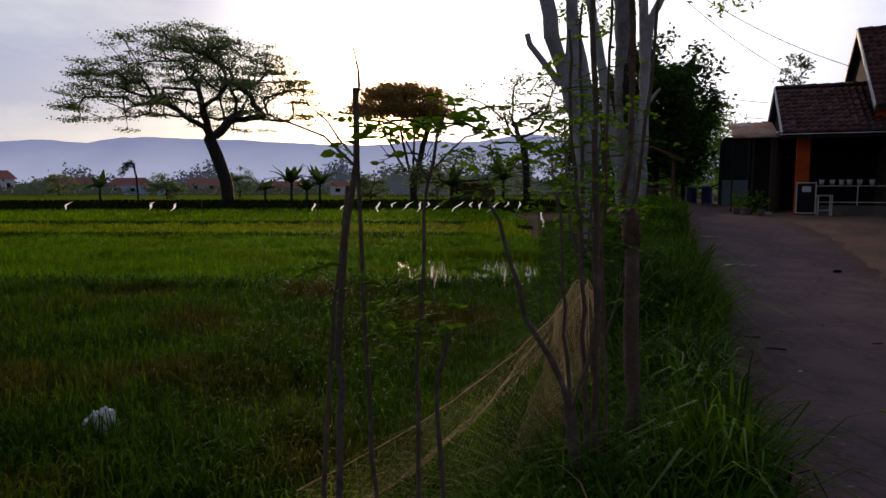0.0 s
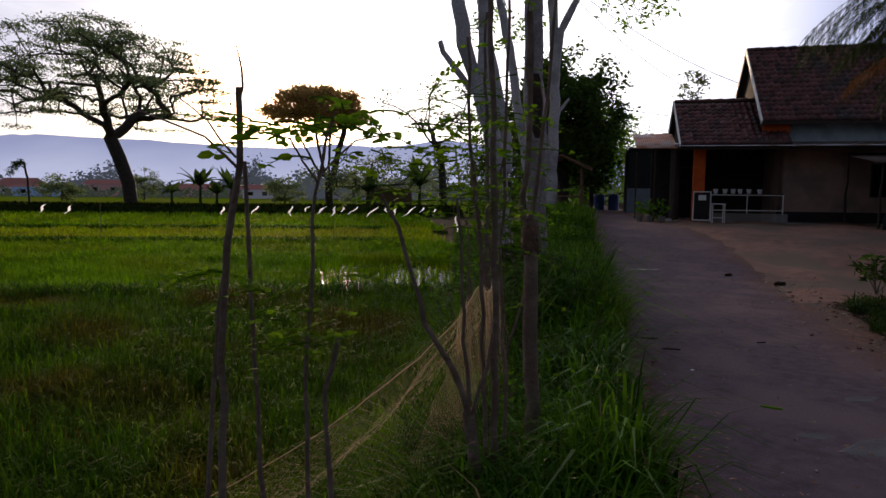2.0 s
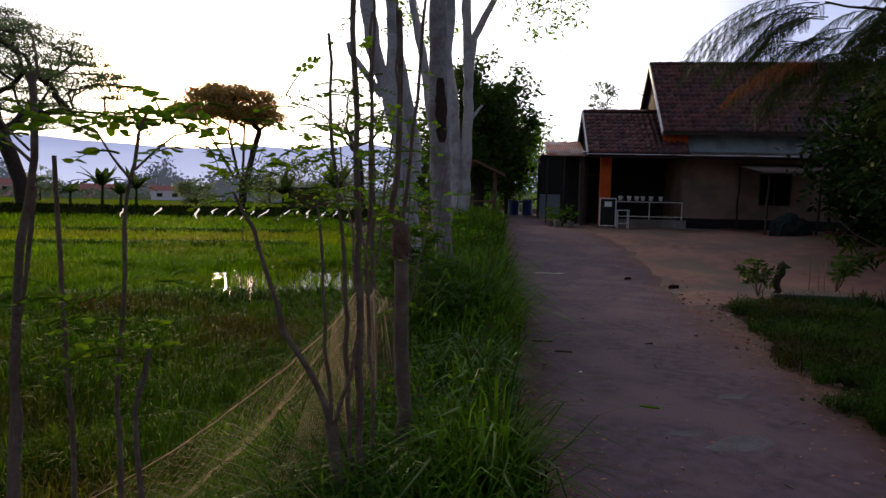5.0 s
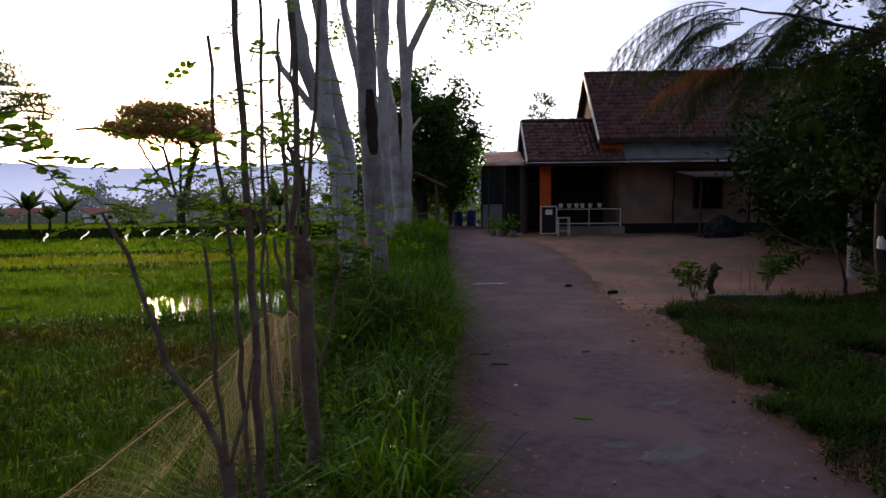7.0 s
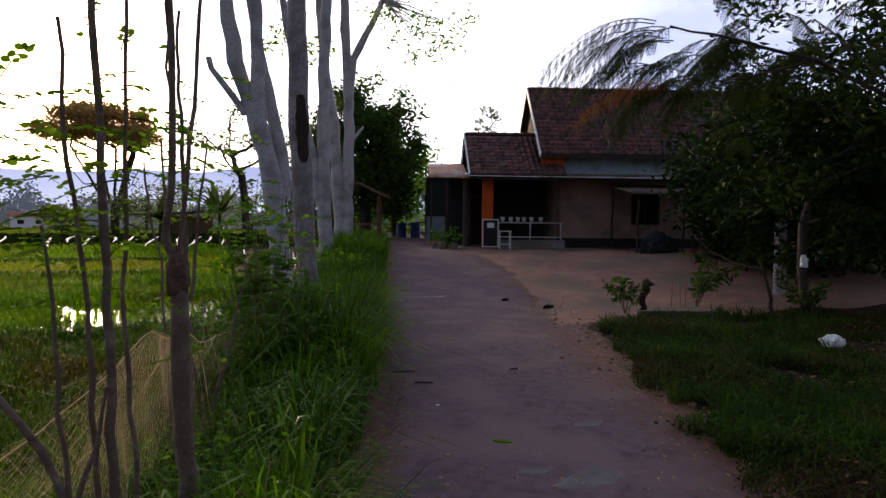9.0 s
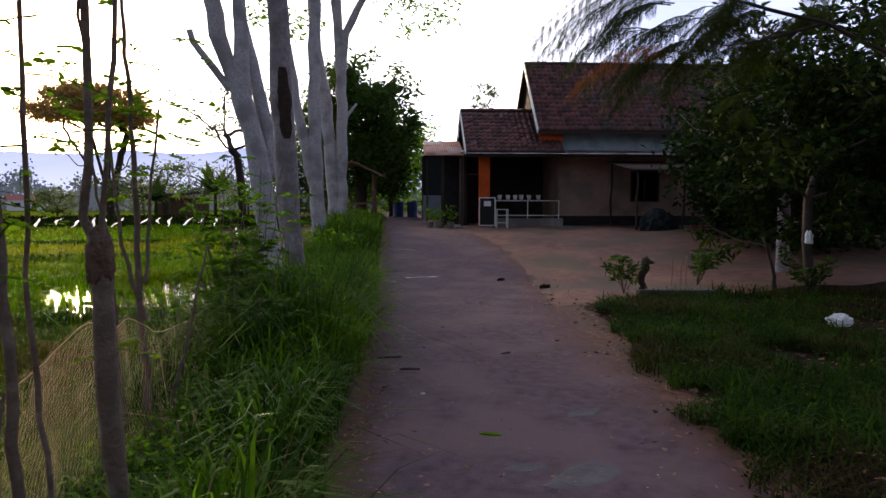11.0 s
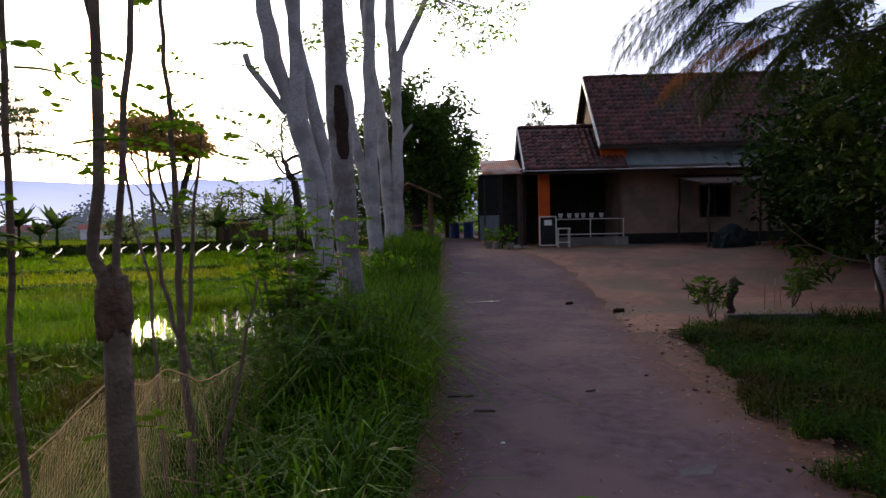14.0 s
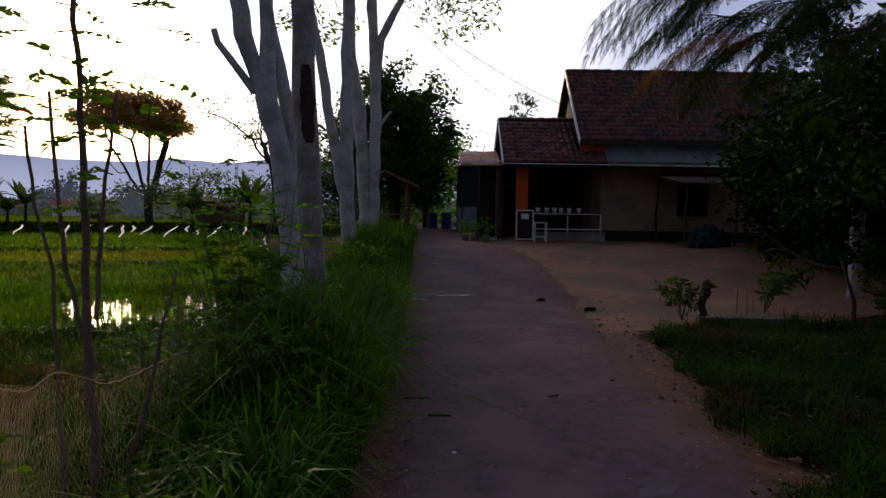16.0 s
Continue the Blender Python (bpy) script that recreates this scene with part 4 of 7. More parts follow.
part("plinth", bx(-0.35, -0.25, -0.35, UE, 8.0, 0.05), M_CONC, house, "grey concrete floor slab")
wall_panel("wall", 3.45, 0.95, UE - 0.2, 0.95, 0.42, 2.86, M_BEIGE, "dull beige plaster front wall", [(2.9, 3.9, 1.0, 2.05), (5.9, 6.9, 1.0, 2.05)])
part("wall_base", bx(3.44, 0.925, 0.05, UE - 0.2, 1.08, 0.42, 0.004), M_PLINTH, house, "black painted wall base")
wall_panel("wall", 3.45, 0.95, UE - 0.2, 0.95, 2.864, 3.75, M_WHITEW, "pale bluish white upper wall band")
for u in (6.35, 9.35):
    w_ = part("window", bx(u, 0.98, 1.0, u + 1.0, 1.02, 2.05, 0.0), M_GLASSD, house, "dark window")
    bmf = bmesh.new()
    for a in ((u - 0.05, 0.93, 0.95, u, 0.978, 2.1), (u + 1.0, 0.93, 0.95, u + 1.05, 0.978, 2.1), (u, 0.93, 0.95, u + 1.0, 0.978, 1.0), (u, 0.93, 2.05, u + 1.0, 0.978, 2.1), (u + 0.48, 0.94, 1.0, u + 0.52, 0.977, 2.05)):
        box(bmf, *a)
    part("frame", bmf, M_DARKWOOD, w_)
wall_panel("wall", 3.45, 3.4, 3.45, 0.95, 0.05, 2.9, M_BEIGE, "side wall of the porch")
# porch interior: shade painted in through near-black walls
wall_panel("wall", -0.1, 3.2, 3.45, 3.2, 0.05, 2.9, M_DARKW, "porch back wall, its dark tone standing for the shade inside", [(0.35, 1.2, 0.05, 2.05)])
wall_panel("wall", 0.02, 3.3, 0.02, 1.1, 0.05, 2.75, M_DARKW, "porch side wall, its dark tone standing for the shade inside")
part("door", bx(0.27, 3.22, 0.06, 1.08, 3.27, 2.03), M_DARKWOOD, house, "closed dark wooden door")
wall_panel("wall", UE - 0.2, 0.95, UE - 0.2, 5.7, 0.05, 3.6, M_BEIGE, "end wall")
wall_panel("wall", -0.1, 5.7, UE - 0.2, 5.7, 0.05, 3.6, M_BEIGE, "rear wall")
part("pillar", bx(0.54, 0.45, 0.05, 0.93, 0.72, 2.66, 0.012), M_ORANGE, house, "bright orange painted pillar")
# ceiling takes the plinth black to paint the shade below the roof
part("porch_ceiling", bx(-0.1, 0.0, 2.70, 3.45, 3.2, 2.73, 0.0), M_PLINTH, house, "boarded porch ceiling, black tone standing for the shade under the roof")


def gable(name, u, v0, v1, z0, vr, zr, material, label):
    bm = bmesh.new()
    fr = [bm.verts.new((u, v, z)) for v, z in ((v0, z0), (v1, z0), (vr, zr))]
    f = bm.faces.new(fr)
    r = bmesh.ops.extrude_face_region(bm, geom=[f])
    bmesh.ops.translate(bm, vec=(0.1, 0, 0), verts=[g for g in r["geom"] if isinstance(g, bmesh.types.BMVert)])
    return part(name, bm, material, house, label)


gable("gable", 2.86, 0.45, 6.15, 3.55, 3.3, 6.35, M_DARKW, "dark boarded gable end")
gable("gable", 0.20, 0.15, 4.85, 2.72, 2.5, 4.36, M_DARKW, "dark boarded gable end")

# roofs: one curved clay tile, laid in courses
TW, TL = 0.205, 0.262


def tile_mesh():
    prof = [(0.0, 0.010), (0.035, 0.0), (0.085, 0.002), (0.125, 0.034), (0.165, 0.040), (0.205, 0.012)]
    bm = bmesh.new()
    top = [[bm.verts.new((x, y, z + (0.016 if y < 0.01 else 0.0))) for x, z in prof] for y in (0.0, TL + 0.035)]
    low = [bm.verts.new((x, 0.0, z - 0.002)) for x, z in prof]
    for i in range(5):
        bm.faces.new((top[0][i], top[0][i + 1], top[1][i + 1], top[1][i])).smooth = True
        bm.faces.new((low[i], low[i + 1], top[0][i + 1], top[0][i]))
    me = bpy.data.meshes.new("tile")
    bm.to_mesh(me)
    bm.free()
    me.materials.append(M_TILE)
    return me


TILE = tile_mesh()
TV = np.array([v.co for v in TILE.vertices])
TF = np.array([p.vertices for p in TILE.polygons])


def roof(label, u0, u1, v_eave, z_eave, v_ridge, z_ridge, back, singles):
    """A gable roof: deck, battens' edge, courses of tiles in front, ridge caps and white bargeboards."""
    r_ = part("roof", bmesh.new(), M_DARKWOOD, house, label)
    bm = bmesh.new()
    for (va, za, vb, zb) in ((v_eave, z_eave, v_ridge, z_ridge), (back, z_eave, v_ridge, z_ridge)):
        q = [bm.verts.new(p) for p in ((u0, va, za - 0.05), (u1, va, za - 0.05), (u1, vb, zb - 0.05), (u0, vb, zb - 0.05))]
        f = bm.faces.new(q)
        e = bmesh.ops.extrude_face_region(bm, geom=[f])
        bmesh.ops.translate(bm, vec=(0, 0, 0.035), verts=[g for g in e["geom"] if isinstance(g, bmesh.types.BMVert)])
    bm.to_mesh(r_.data)
    bm.free()
    slope = math.hypot(v_ridge - v_eave, z_ridge - z_eave)
    ang = math.degrees(math.atan2(z_ridge - z_eave, v_ridge - v_eave))
    rows_, cols_ = int(slope / TL), int((u1 - u0) / TW)
    r = np.random.default_rng(int(u0 * 10) + 3)
    jobs = []
    for i in range(rows_):
        for j in range(cols_):
            m = pose(u0 + j * TW, v_eave, z_eave, ang) @ pose(r.normal(0, 0.004), i * TL - 0.05 + r.normal(0, 0.006), r.normal(0, 0.003) + 0.004, r.normal(0, 1.0), r.normal(0, 1.2), r.normal(0, 0.9))
            jobs.append((j, m))
    jobs.sort(key=lambda q: q[0])
    TILE_JOBS.extend((r_, m) for _, m in jobs[:singles])
    rest = jobs[singles:]
    if rest:
        V = np.concatenate([TV @ np.array(m.to_3x3()).T + np.array(m.translation) for _, m in rest])
        F = np.concatenate([TF + k * len(TV) for k in range(len(rest))])
        tagged(part("roof_tiles", fast_mesh("roof_tiles", V, F, True), M_TILEJ, r_), kind="stuff")
    # rear courses, seen only past the gable
    cap = tube_mesh("ridge_cap", [[(np.array((0, 0, 0.02)), 0.075), (np.array((0.22, 0, 0.025)), 0.082), (np.array((0.44, 0, 0.032)), 0.092)]], 8)
    for i in range(int((u1 - u0) / 0.42)):
        o = part("ridge_cap", cap, M_TILE, r_)
        o.matrix_basis = pose(u0 + i * 0.42, v_ridge, z_ridge, 0, r.normal(0, 1.0), r.normal(0, 1.0))
    for va in (v_eave, back):
        bm = bmesh.new()
        L_ = math.hypot(v_ridge - va, z_ridge - z_eave)
        box(bm, -0.05, -0.1, -0.10, -0.012, L_, 0.065)
        a_ = math.degrees(math.atan2(z_ridge - z_eave, abs(v_ridge - va)))
        m = pose(u0, va, z_eave, 0, 0, 0) @ (pose(0, 0, 0, a_) if va < v_ridge else Matrix.Scale(-1, 4, (0, 1, 0)) @ pose(0, 0, 0, a_))
        bmesh.ops.transform(bm, matrix=m, verts=bm.verts)
        bmesh.ops.recalc_face_normals(bm, faces=bm.faces)
        part("bargeboard", bm, M_WHITE, r_, "white painted bargeboard")
    bm = bmesh.new()
    box(bm, u0, v_eave - 0.04, z_eave - 0.16, u1, v_eave - 0.01, z_eave - 0.02)
    part("fascia", bm, M_DARKWOOD, r_)
    return r_


TILE_JOBS = []
roof("main gable roof of weathered dark red clay tiles", 2.66, UE, 0.3, 3.55, 3.3, 6.48, 6.3, 170)
roof("lower front roof of weathered dark red clay tiles", 0.02, 3.57, 0.0, 2.74, 2.5, 4.48, 5.0, 130)


def corrugated(u0, v0, z0, u1, v1, z1, pitch=0.076, amp=0.011, over="u"):
    """A wavy sheet falling from (v1, z1) to (v0, z0)."""
    n = int((u1 - u0) / pitch * 4)
    bm = bmesh.new()
    rows_ = []
    for v, z in ((v0, z0), ((v0 + v1) / 2, (z0 + z1) / 2 - 0.012), (v1, z1)):
        rows_.append([(bm.verts.new((u0 + (u1 - u0) * i / n, v, z + amp * math.sin(i * math.pi / 2))), bm.verts.new((u0 + (u1 - u0) * i / n, v, z - 0.006 + amp * math.sin(i * math.pi / 2)))) for i in range(n + 1)])
    for a, b in zip(rows_[:-1], rows_[1:]):
        for i in range(n):
            for k in (0, 1):
                f = bm.faces.new((a[i][k], a[i + 1][k], b[i + 1][k], b[i][k]))
                f.smooth = True
    for i in range(n):
        bm.faces.new((rows_[0][i][0], rows_[0][i][1], rows_[0][i + 1][1], rows_[0][i + 1][0]))
    return bm


M_ZINC = mat("dull_zinc", (0.42, 0.42, 0.44), (0.28, 0.27, 0.28), rough=0.5, scale=4, bump=0.1, metal=0.5, stain=(0.2, 0.13, 0.1), stain_scale=1.5)
part("awning", corrugated(-0.1, -0.42, 2.63, 8.6, 0.94, 2.83), M_ZINC, house, "grey corrugated metal awning")
part("awning_beam", bx(-0.1, -0.30, 2.52, 8.6, -0.23, 2.60), M_DARKWOOD, house)
part("annex_roof", corrugated(-1.45, 0.2, 2.60, -0.02, 2.6, 3.30), M_RUST, house, "rusty corrugated annex roof")
for u, v in ((-0.78, 0.35), (-1.3, 2.4), (-0.1, 0.3)):
    part("post", bx(u - 0.03, v - 0.03, -0.05, u + 0.03, v + 0.03, 2.6), M_DARKWOOD, house)
# wall in plinth black: the annex's inner shade is painted, not cast
wall_panel("annex_wall", -0.75, 2.4, -0.05, 2.4, 0.0, 2.9, M_PLINTH, "annex wall, black tone standing for the shade inside")
part("red_board", bx(2.74, 0.60, 3.10, 3.62, 0.64, 3.46), M_ORANGE, house, "orange-red board under the eave")
part("counter_wall", bx(1.02, -0.16, 0.0, 3.50, -0.02, 0.36, 0.012), M_CONC, house, "low pale plastered counter base")

rail = thing("counter_rail", HM, "white metal counter frame of thin pipes", "railing")
for z in (0.98, 0.46):
    part("rail", tube_mesh("rail", [limb([(1.05, -0.12, z), (3.36, -0.12, z)], 0.018, 0.018, 0, 1)]), M_WHITE, rail)
for u in (1.06, 2.22, 3.34):
    part("post", tube_mesh("post", [limb([(u, -0.12, 0.36), (u, -0.12, 0.99)], 0.018, 0.018, 0, 1)]), M_WHITE, rail)
part("top_board", bx(1.03, -0.14, 0.998, 3.38, 0.4, 1.02, 0.004), M_DARKWOOD, rail, "dark wooden counter board")


def bowl():
    """A tapered open cup with a rim."""
    prof = [(0.0, 0.0), (0.055, 0.0), (0.075, 0.10), (0.082, 0.16), (0.088, 0.165), (0.076, 0.16), (0.068, 0.10), (0.05, 0.012), (0, 0.012)]
    bm = bmesh.new()
    k = 14
    rows_ = [[bm.verts.new((r * math.cos(2 * math.pi * i / k), r * math.sin(2 * math.pi * i / k), z)) for i in range(k)] for r, z in prof[1:-1]]
    for a, b in zip(rows_[:-1], rows_[1:]):
        for i in range(k):
            bm.faces.new((a[i], a[(i + 1) % k], b[(i + 1) % k], b[i])).smooth = True
    bm.faces.new(list(reversed(rows_[0])))
    bm.faces.new(rows_[-1])
    return bm


cup = tagged(part("pot", bowl(), M_PLAST), "small white pot standing on the counter", "pot", "white pots on the counter")
cup.matrix_world = HM @ pose(1.22, -0.02, 1.02)
for u, s in ((1.52, 0.85), (1.78, 1.0), (2.0, 1.0), (2.28, 1.1), (2.62, 1.0)):
    copy_thing(cup, HM @ pose(u, -0.02, 1.02) @ Matrix.Scale(1, 4))

sign = thing("menu_board", HM @ pose(0.44, -0.42, 0.0), "black menu board in a white frame beside the pillar", "sign")
part("panel", bx(0.03, -0.012, 0.12, 0.55, 0.012, 1.05), M_BLACK, sign)
for a in ((0, -0.02, 0.10, 0.035, 0.02, 1.10), (0.545, -0.02, 0.10, 0.58, 0.02, 1.10), (0.035, -0.02, 1.065, 0.545, 0.02, 1.10), (0.035, -0.02, 0.10, 0.545, 0.02, 0.135)):
    part("frame", bx(*a, 0.003), M_WHITE, sign)
part("paper", bx(0.17, -0.017, 0.79, 0.42, -0.0125, 0.97, 0.0), M_PLAST, sign, "white paper notice")
for u in (0.05, 0.49):
    part("leg", bx(u, -0.02, -0.05, u + 0.035, 0.02, 0.10, 0.0), M_BLACK, sign)
stool = thing("stool", HM @ pose(1.04, -0.62, 0.0), "small white metal frame stool by the counter", "stool")
for x, y in ((0, 0), (0.38, 0), (0, 0.3), (0.38, 0.3)):
    part("leg", bx(x, y, -0.1, x + 0.03, y + 0.03, 0.66, 0.003), M_WHITE, stool)
part("seat", bx(-0.01, -0.01, 0.66, 0.42, 0.34, 0.69, 0.005), M_WHITE, stool)
part("stretcher", bx(0.03, 0.0, 0.2, 0.38, 0.025, 0.23, 0.0), M_WHITE, stool)

# ---------------------------------------------------------------- beside and behind the house
BM_ = pose(15.6, 30.6, 0.55, 0, 0, -20.5)
annex = thing("shed", BM_, "shed hung with dark green netting above a blue-grey wall", "shed")
part("net_wall", bx(-1.0, 0, 1.25, 2.2, 0.06, 3.25), M_TARP, annex, "dark green shade netting")
part("base_wall", bx(-1.05, -0.05, -0.2, 2.2, 0.1, 1.25), M_BLUEW, annex, "blue-grey plastered low wall")
part("side_wall", bx(-1.05, 0.1, -0.2, -0.93, 4.0, 3.2), M_TARP, annex)
part("roof", corrugated(-1.2, -0.2, 3.2, 2.4, 4.0, 3.5), M_ZINC, annex)
for k, (x, y) in enumerate(((15.13, 36.05), (15.87, 35.77))):
    d = tagged(part("drum", bmesh.new(), M_BLUE), "blue plastic drum beside the lane", "drum", "blue drums")
    bm = bmesh.new()
    for z0, z1, r0 in ((0, 0.9, 0.29), (0.05, 0.12, 0.31), (0.42, 0.48, 0.31), (0.78, 0.85, 0.31)):
        bmesh.ops.create_cone(bm, cap_ends=True, segments=20, radius1=r0, radius2=r0, depth=z1 - z0, matrix=Matrix.Translation((0, 0, (z0 + z1) / 2)))
    bm.to_mesh(d.data)
    bm.free()
    d.matrix_world = pose(x, y, 0.55)

hut = thing("shelter", pose(9.55, 25.4, 0.45, 0, 0, -20.5), "open wooden roadside shelter with a small pitched roof", "shelter")
for x in (-0.75, 0.75):
    for y in (-0.6, 1.2):
        part("post", bx(x - 0.05, y - 0.05, -0.3, x + 0.05, y + 0.05, 2.1), M_WOOD, hut)
part("bench", bx(-0.8, -0.6, 0.45, 0.8, 1.2, 0.52), M_WOOD, hut)
for s in (-1, 1):
    bm = bmesh.new()
    box(bm, 0, -0.95, -0.03, 1.25, 1.55, 0.03)
    bmesh.ops.transform(bm, matrix=(Matrix.Scale(s, 4, (1, 0, 0)) @ pose(0, 0, 2.55, 0, 24, 0)), verts=bm.verts)
    bmesh.ops.recalc_face_normals(bm, faces=bm.faces)
    part("roof", bm, M_WOOD, hut, "weathered brown roof")
part("rail", bx(-0.75, -0.63, 0.95, 0.75, -0.57, 1.02), M_WOOD, hut)


# ---------------------------------------------------------------- leafy helpers
def oval_leaves(C, D, W, size, aspect, rng_):
    """Rounded leaflets: six-cornered ovals from the place C along D, with breadth along W."""
    n = len(C)
    s = size * rng_.uniform(0.7, 1.25, (n, 1))
    a = s * aspect * 0.5
    cup = np.cross(D, W) * s * 0.07
    V = np.stack([C, C + D * s * 0.3 + W * a + cup, C + D * s * 0.72 + W * a * 0.9 + cup, C + D * s, C + D * s * 0.72 - W * a * 0.9 + cup, C + D * s * 0.3 - W * a + cup], 1).reshape(-1, 3)
    return V, np.arange(6 * n).reshape(-1, 6)


def unit(a):
    return a / (np.linalg.norm(a, axis=-1, keepdims=True) + 1e-9)


def sprays(starts, dirs, length, pairs, leaf, rng_, sub=0, droop=0.35, aspect=0.62):
    """Feathered leaves: stalks with pairs of leaflets; sub: side stalks that carry the leaflets."""
    stalks, C, D, W = [], [], [], []
    for S, d in zip(starts, dirs):
        d = unit(np.array(d, float))
        L = length * rng_.uniform(0.7, 1.2)
        pts = [np.array(S) + d * L * f + np.array([0, 0, -droop * L * f * f]) for f in np.linspace(0, 1, 6)]
        stalks.append([(p, 0.0028 * (1.25 - f)) for p, f in zip(pts, np.linspace(0, 1, 6))])
        side = unit(np.cross(d, [0, 0, 1.0]) + rng_.normal(0, 0.15, 3))
        for k in range(pairs):
            f = 0.25 + 0.75 * (k + 0.5) / pairs
            p = np.array(S) + d * L * f + np.array([0, 0, -droop * L * f * f])
            for sg in (-1, 1):
                ld = unit(side * sg + d * 0.45 + np.array([0, 0, -0.15]) + rng_.normal(0, 0.12, 3))
                if sub:
                    sl = L * 0.42 * (1 - 0.55 * abs(f - 0.45))
                    q = [p + ld * sl * g + np.array([0, 0, -0.15 * sl * g * g]) for g in (0, 0.5, 1)]
                    stalks.append([(x, 0.0014) for x in q])
                    for m_ in range(sub):
                        g = (m_ + 0.6) / sub
                        b = p + ld * sl * g + np.array([0, 0, -0.15 * sl * g * g])
                        up = unit(np.cross(ld, np.cross(d, ld)) + 1e-3)
                        for s2 in (-1, 1):
                            C.append(b), D.append(unit(up * s2 + ld * 0.4 + rng_.normal(0, 0.12, 3))), W.append(unit(np.cross(ld, up) + rng_.normal(0, 0.3, 3)))
                        if m_ == sub - 1:
                            C.append(b), D.append(ld), W.append(unit(up))
                else:
                    C.append(p), D.append(ld), W.append(unit(d + rng_.normal(0, 0.35, 3)))
    C, D, W = np.array(C), np.array(D), np.array(W)
    W = unit(W - D * (W * D).sum(1, keepdims=True))
    return stalks, oval_leaves(C, D, W, leaf, aspect, rng_)


# ---------------------------------------------------------------- saplings on the bank
def sapling(label, stems, leaf_at=(), length=0.3, pairs=5, leaf=0.034, sub=0, bark=None, seed=0, name="sapling", leaf_m=None):
    """Upright cut-back stems with buds and feathered shoots. stems: (points, r0, r1)."""
    base = Vector(stems[0][0][0])
    off = np.array(base)
    r = np.random.default_rng(seed)
    t = thing(name, Matrix.Translation(base), label, "sapling", "moringa saplings along the bank")
    for i, (pts, r0, r1) in enumerate(stems):
        V, F = tubes([limb([np.array(p) - off for p in pts], r0 * 0.8, r1 * 0.85, 0.005, 0.11, seed + i)], 8)
        part("stem", fast_mesh("stem", V, F, True), bark or M_BARKB, t)
    if leaf_at:
        S, D = [], []
        for p, n_, sp in leaf_at:
            for _ in range(int(n_ * 1.8)):
                S.append(np.array(p) - off + r.normal(0, sp * 0.5, 3))
                D.append((r.normal(0, 1), r.normal(0, 1), r.uniform(-0.1, 0.6)))
        stalks, (V, F) = sprays(S, D, length, pairs, leaf * 1.05, r, sub)
        V2, F2 = tubes(stalks, 4)
        tagged(part("leaf_stalk", fast_mesh("leaf_stalk", V2, F2, True), M_LEAFB, t), kind="stuff")
        tagged(part("foliage", fast_mesh("foliage", V, F), leaf_m or M_LEAFB, t, "bright rounded leaflets"), kind="stuff")
    return t


gz = lambda x, y: float(ground_z(x, y)) - 0.05
sapling("slender dark sapling with bare forked twigs and a broken top", [
    ([(1.27, 2.53, gz(1.27, 2.53)), (1.28, 2.53, 0.63), (1.31, 2.53, 1.45), (1.35, 2.53, 1.68), (1.35, 2.53, 1.90)], 0.017, 0.011),
    ([(1.345, 2.53, 1.67), (1.25, 2.55, 1.76), (1.04, 2.62, 1.84)], 0.006, 0.003),
    ([(1.34, 2.53, 1.70), (1.27, 2.50, 1.80), (1.20, 2.46, 1.86)], 0.005, 0.002),
    ([(1.35, 2.53, 1.86), (1.36, 2.53, 1.95), (1.345, 2.53, 2.02)], 0.006, 0.002)],
    [((1.36, 2.53, 1.80), 2, 0.03)], 0.2, 3, 0.03, seed=3)
sapling("thin dark upright sapling stem", [([(1.19, 2.68, gz(1.19, 2.68)), (1.21, 2.68, 0.71), (1.27, 2.68, 1.35), (1.30, 2.68, 1.61)], 0.014, 0.008)], [((1.22, 2.7, 1.33), 2, 0.06)], 0.2, 4, 0.028, seed=5)
sapling("thin dark upright sapling stem with one bend", [([(1.40, 2.78, gz(1.4, 2.78)), (1.37, 2.78, 0.52), (1.34, 2.78, 1.04), (1.33, 2.78, 1.39), (1.32, 2.78, 1.70)], 0.013, 0.008)], [((1.36, 2.8, 1.22), 3, 0.1)], 0.22, 4, 0.03, seed=6)
sapling("sapling with a leafy spread of bright rounded leaflets", [
    ([(1.54, 2.58, gz(1.54, 2.58)), (1.53, 2.58, 0.66), (1.53, 2.58, 1.13), (1.55, 2.58, 1.52), (1.58, 2.58, 1.68), (1.62, 2.58, 1.84)], 0.013, 0.005),
    ([(1.57, 2.58, 1.63), (1.49, 2.56, 1.76), (1.38, 2.54, 1.78)], 0.005, 0.002),
    ([(1.58, 2.58, 1.66), (1.68, 2.6, 1.76), (1.80, 2.62, 1.79)], 0.005, 0.002)],
    [((1.40, 2.54, 1.78), 3, 0.06), ((1.49, 2.56, 1.80), 3, 0.08), ((1.57, 2.58, 1.80), 3, 0.06), ((1.66, 2.58, 1.82), 3, 0.08), ((1.74, 2.6, 1.78), 3, 0.08), ((1.81, 2.6, 1.79), 3, 0.08)], 0.22, 4, 0.036, seed=8)
sapling("short cut sapling stub with young shoots", [([(1.63, 2.48, gz(1.63, 2.48)), (1.61, 2.48, 0.66), (1.59, 2.48, 1.02), (1.63, 2.48, 1.18)], 0.012, 0.008)],
    [((1.62, 2.5, 1.2), 3, 0.06), ((1.46, 2.46, 1.28), 4, 0.10), ((1.50, 2.46, 1.18), 4, 0.10), ((1.28, 2.46, 1.34), 2, 0.06), ((1.67, 2.5, 1.34), 2, 0.06)], 0.17, 5, 0.024, seed=9)
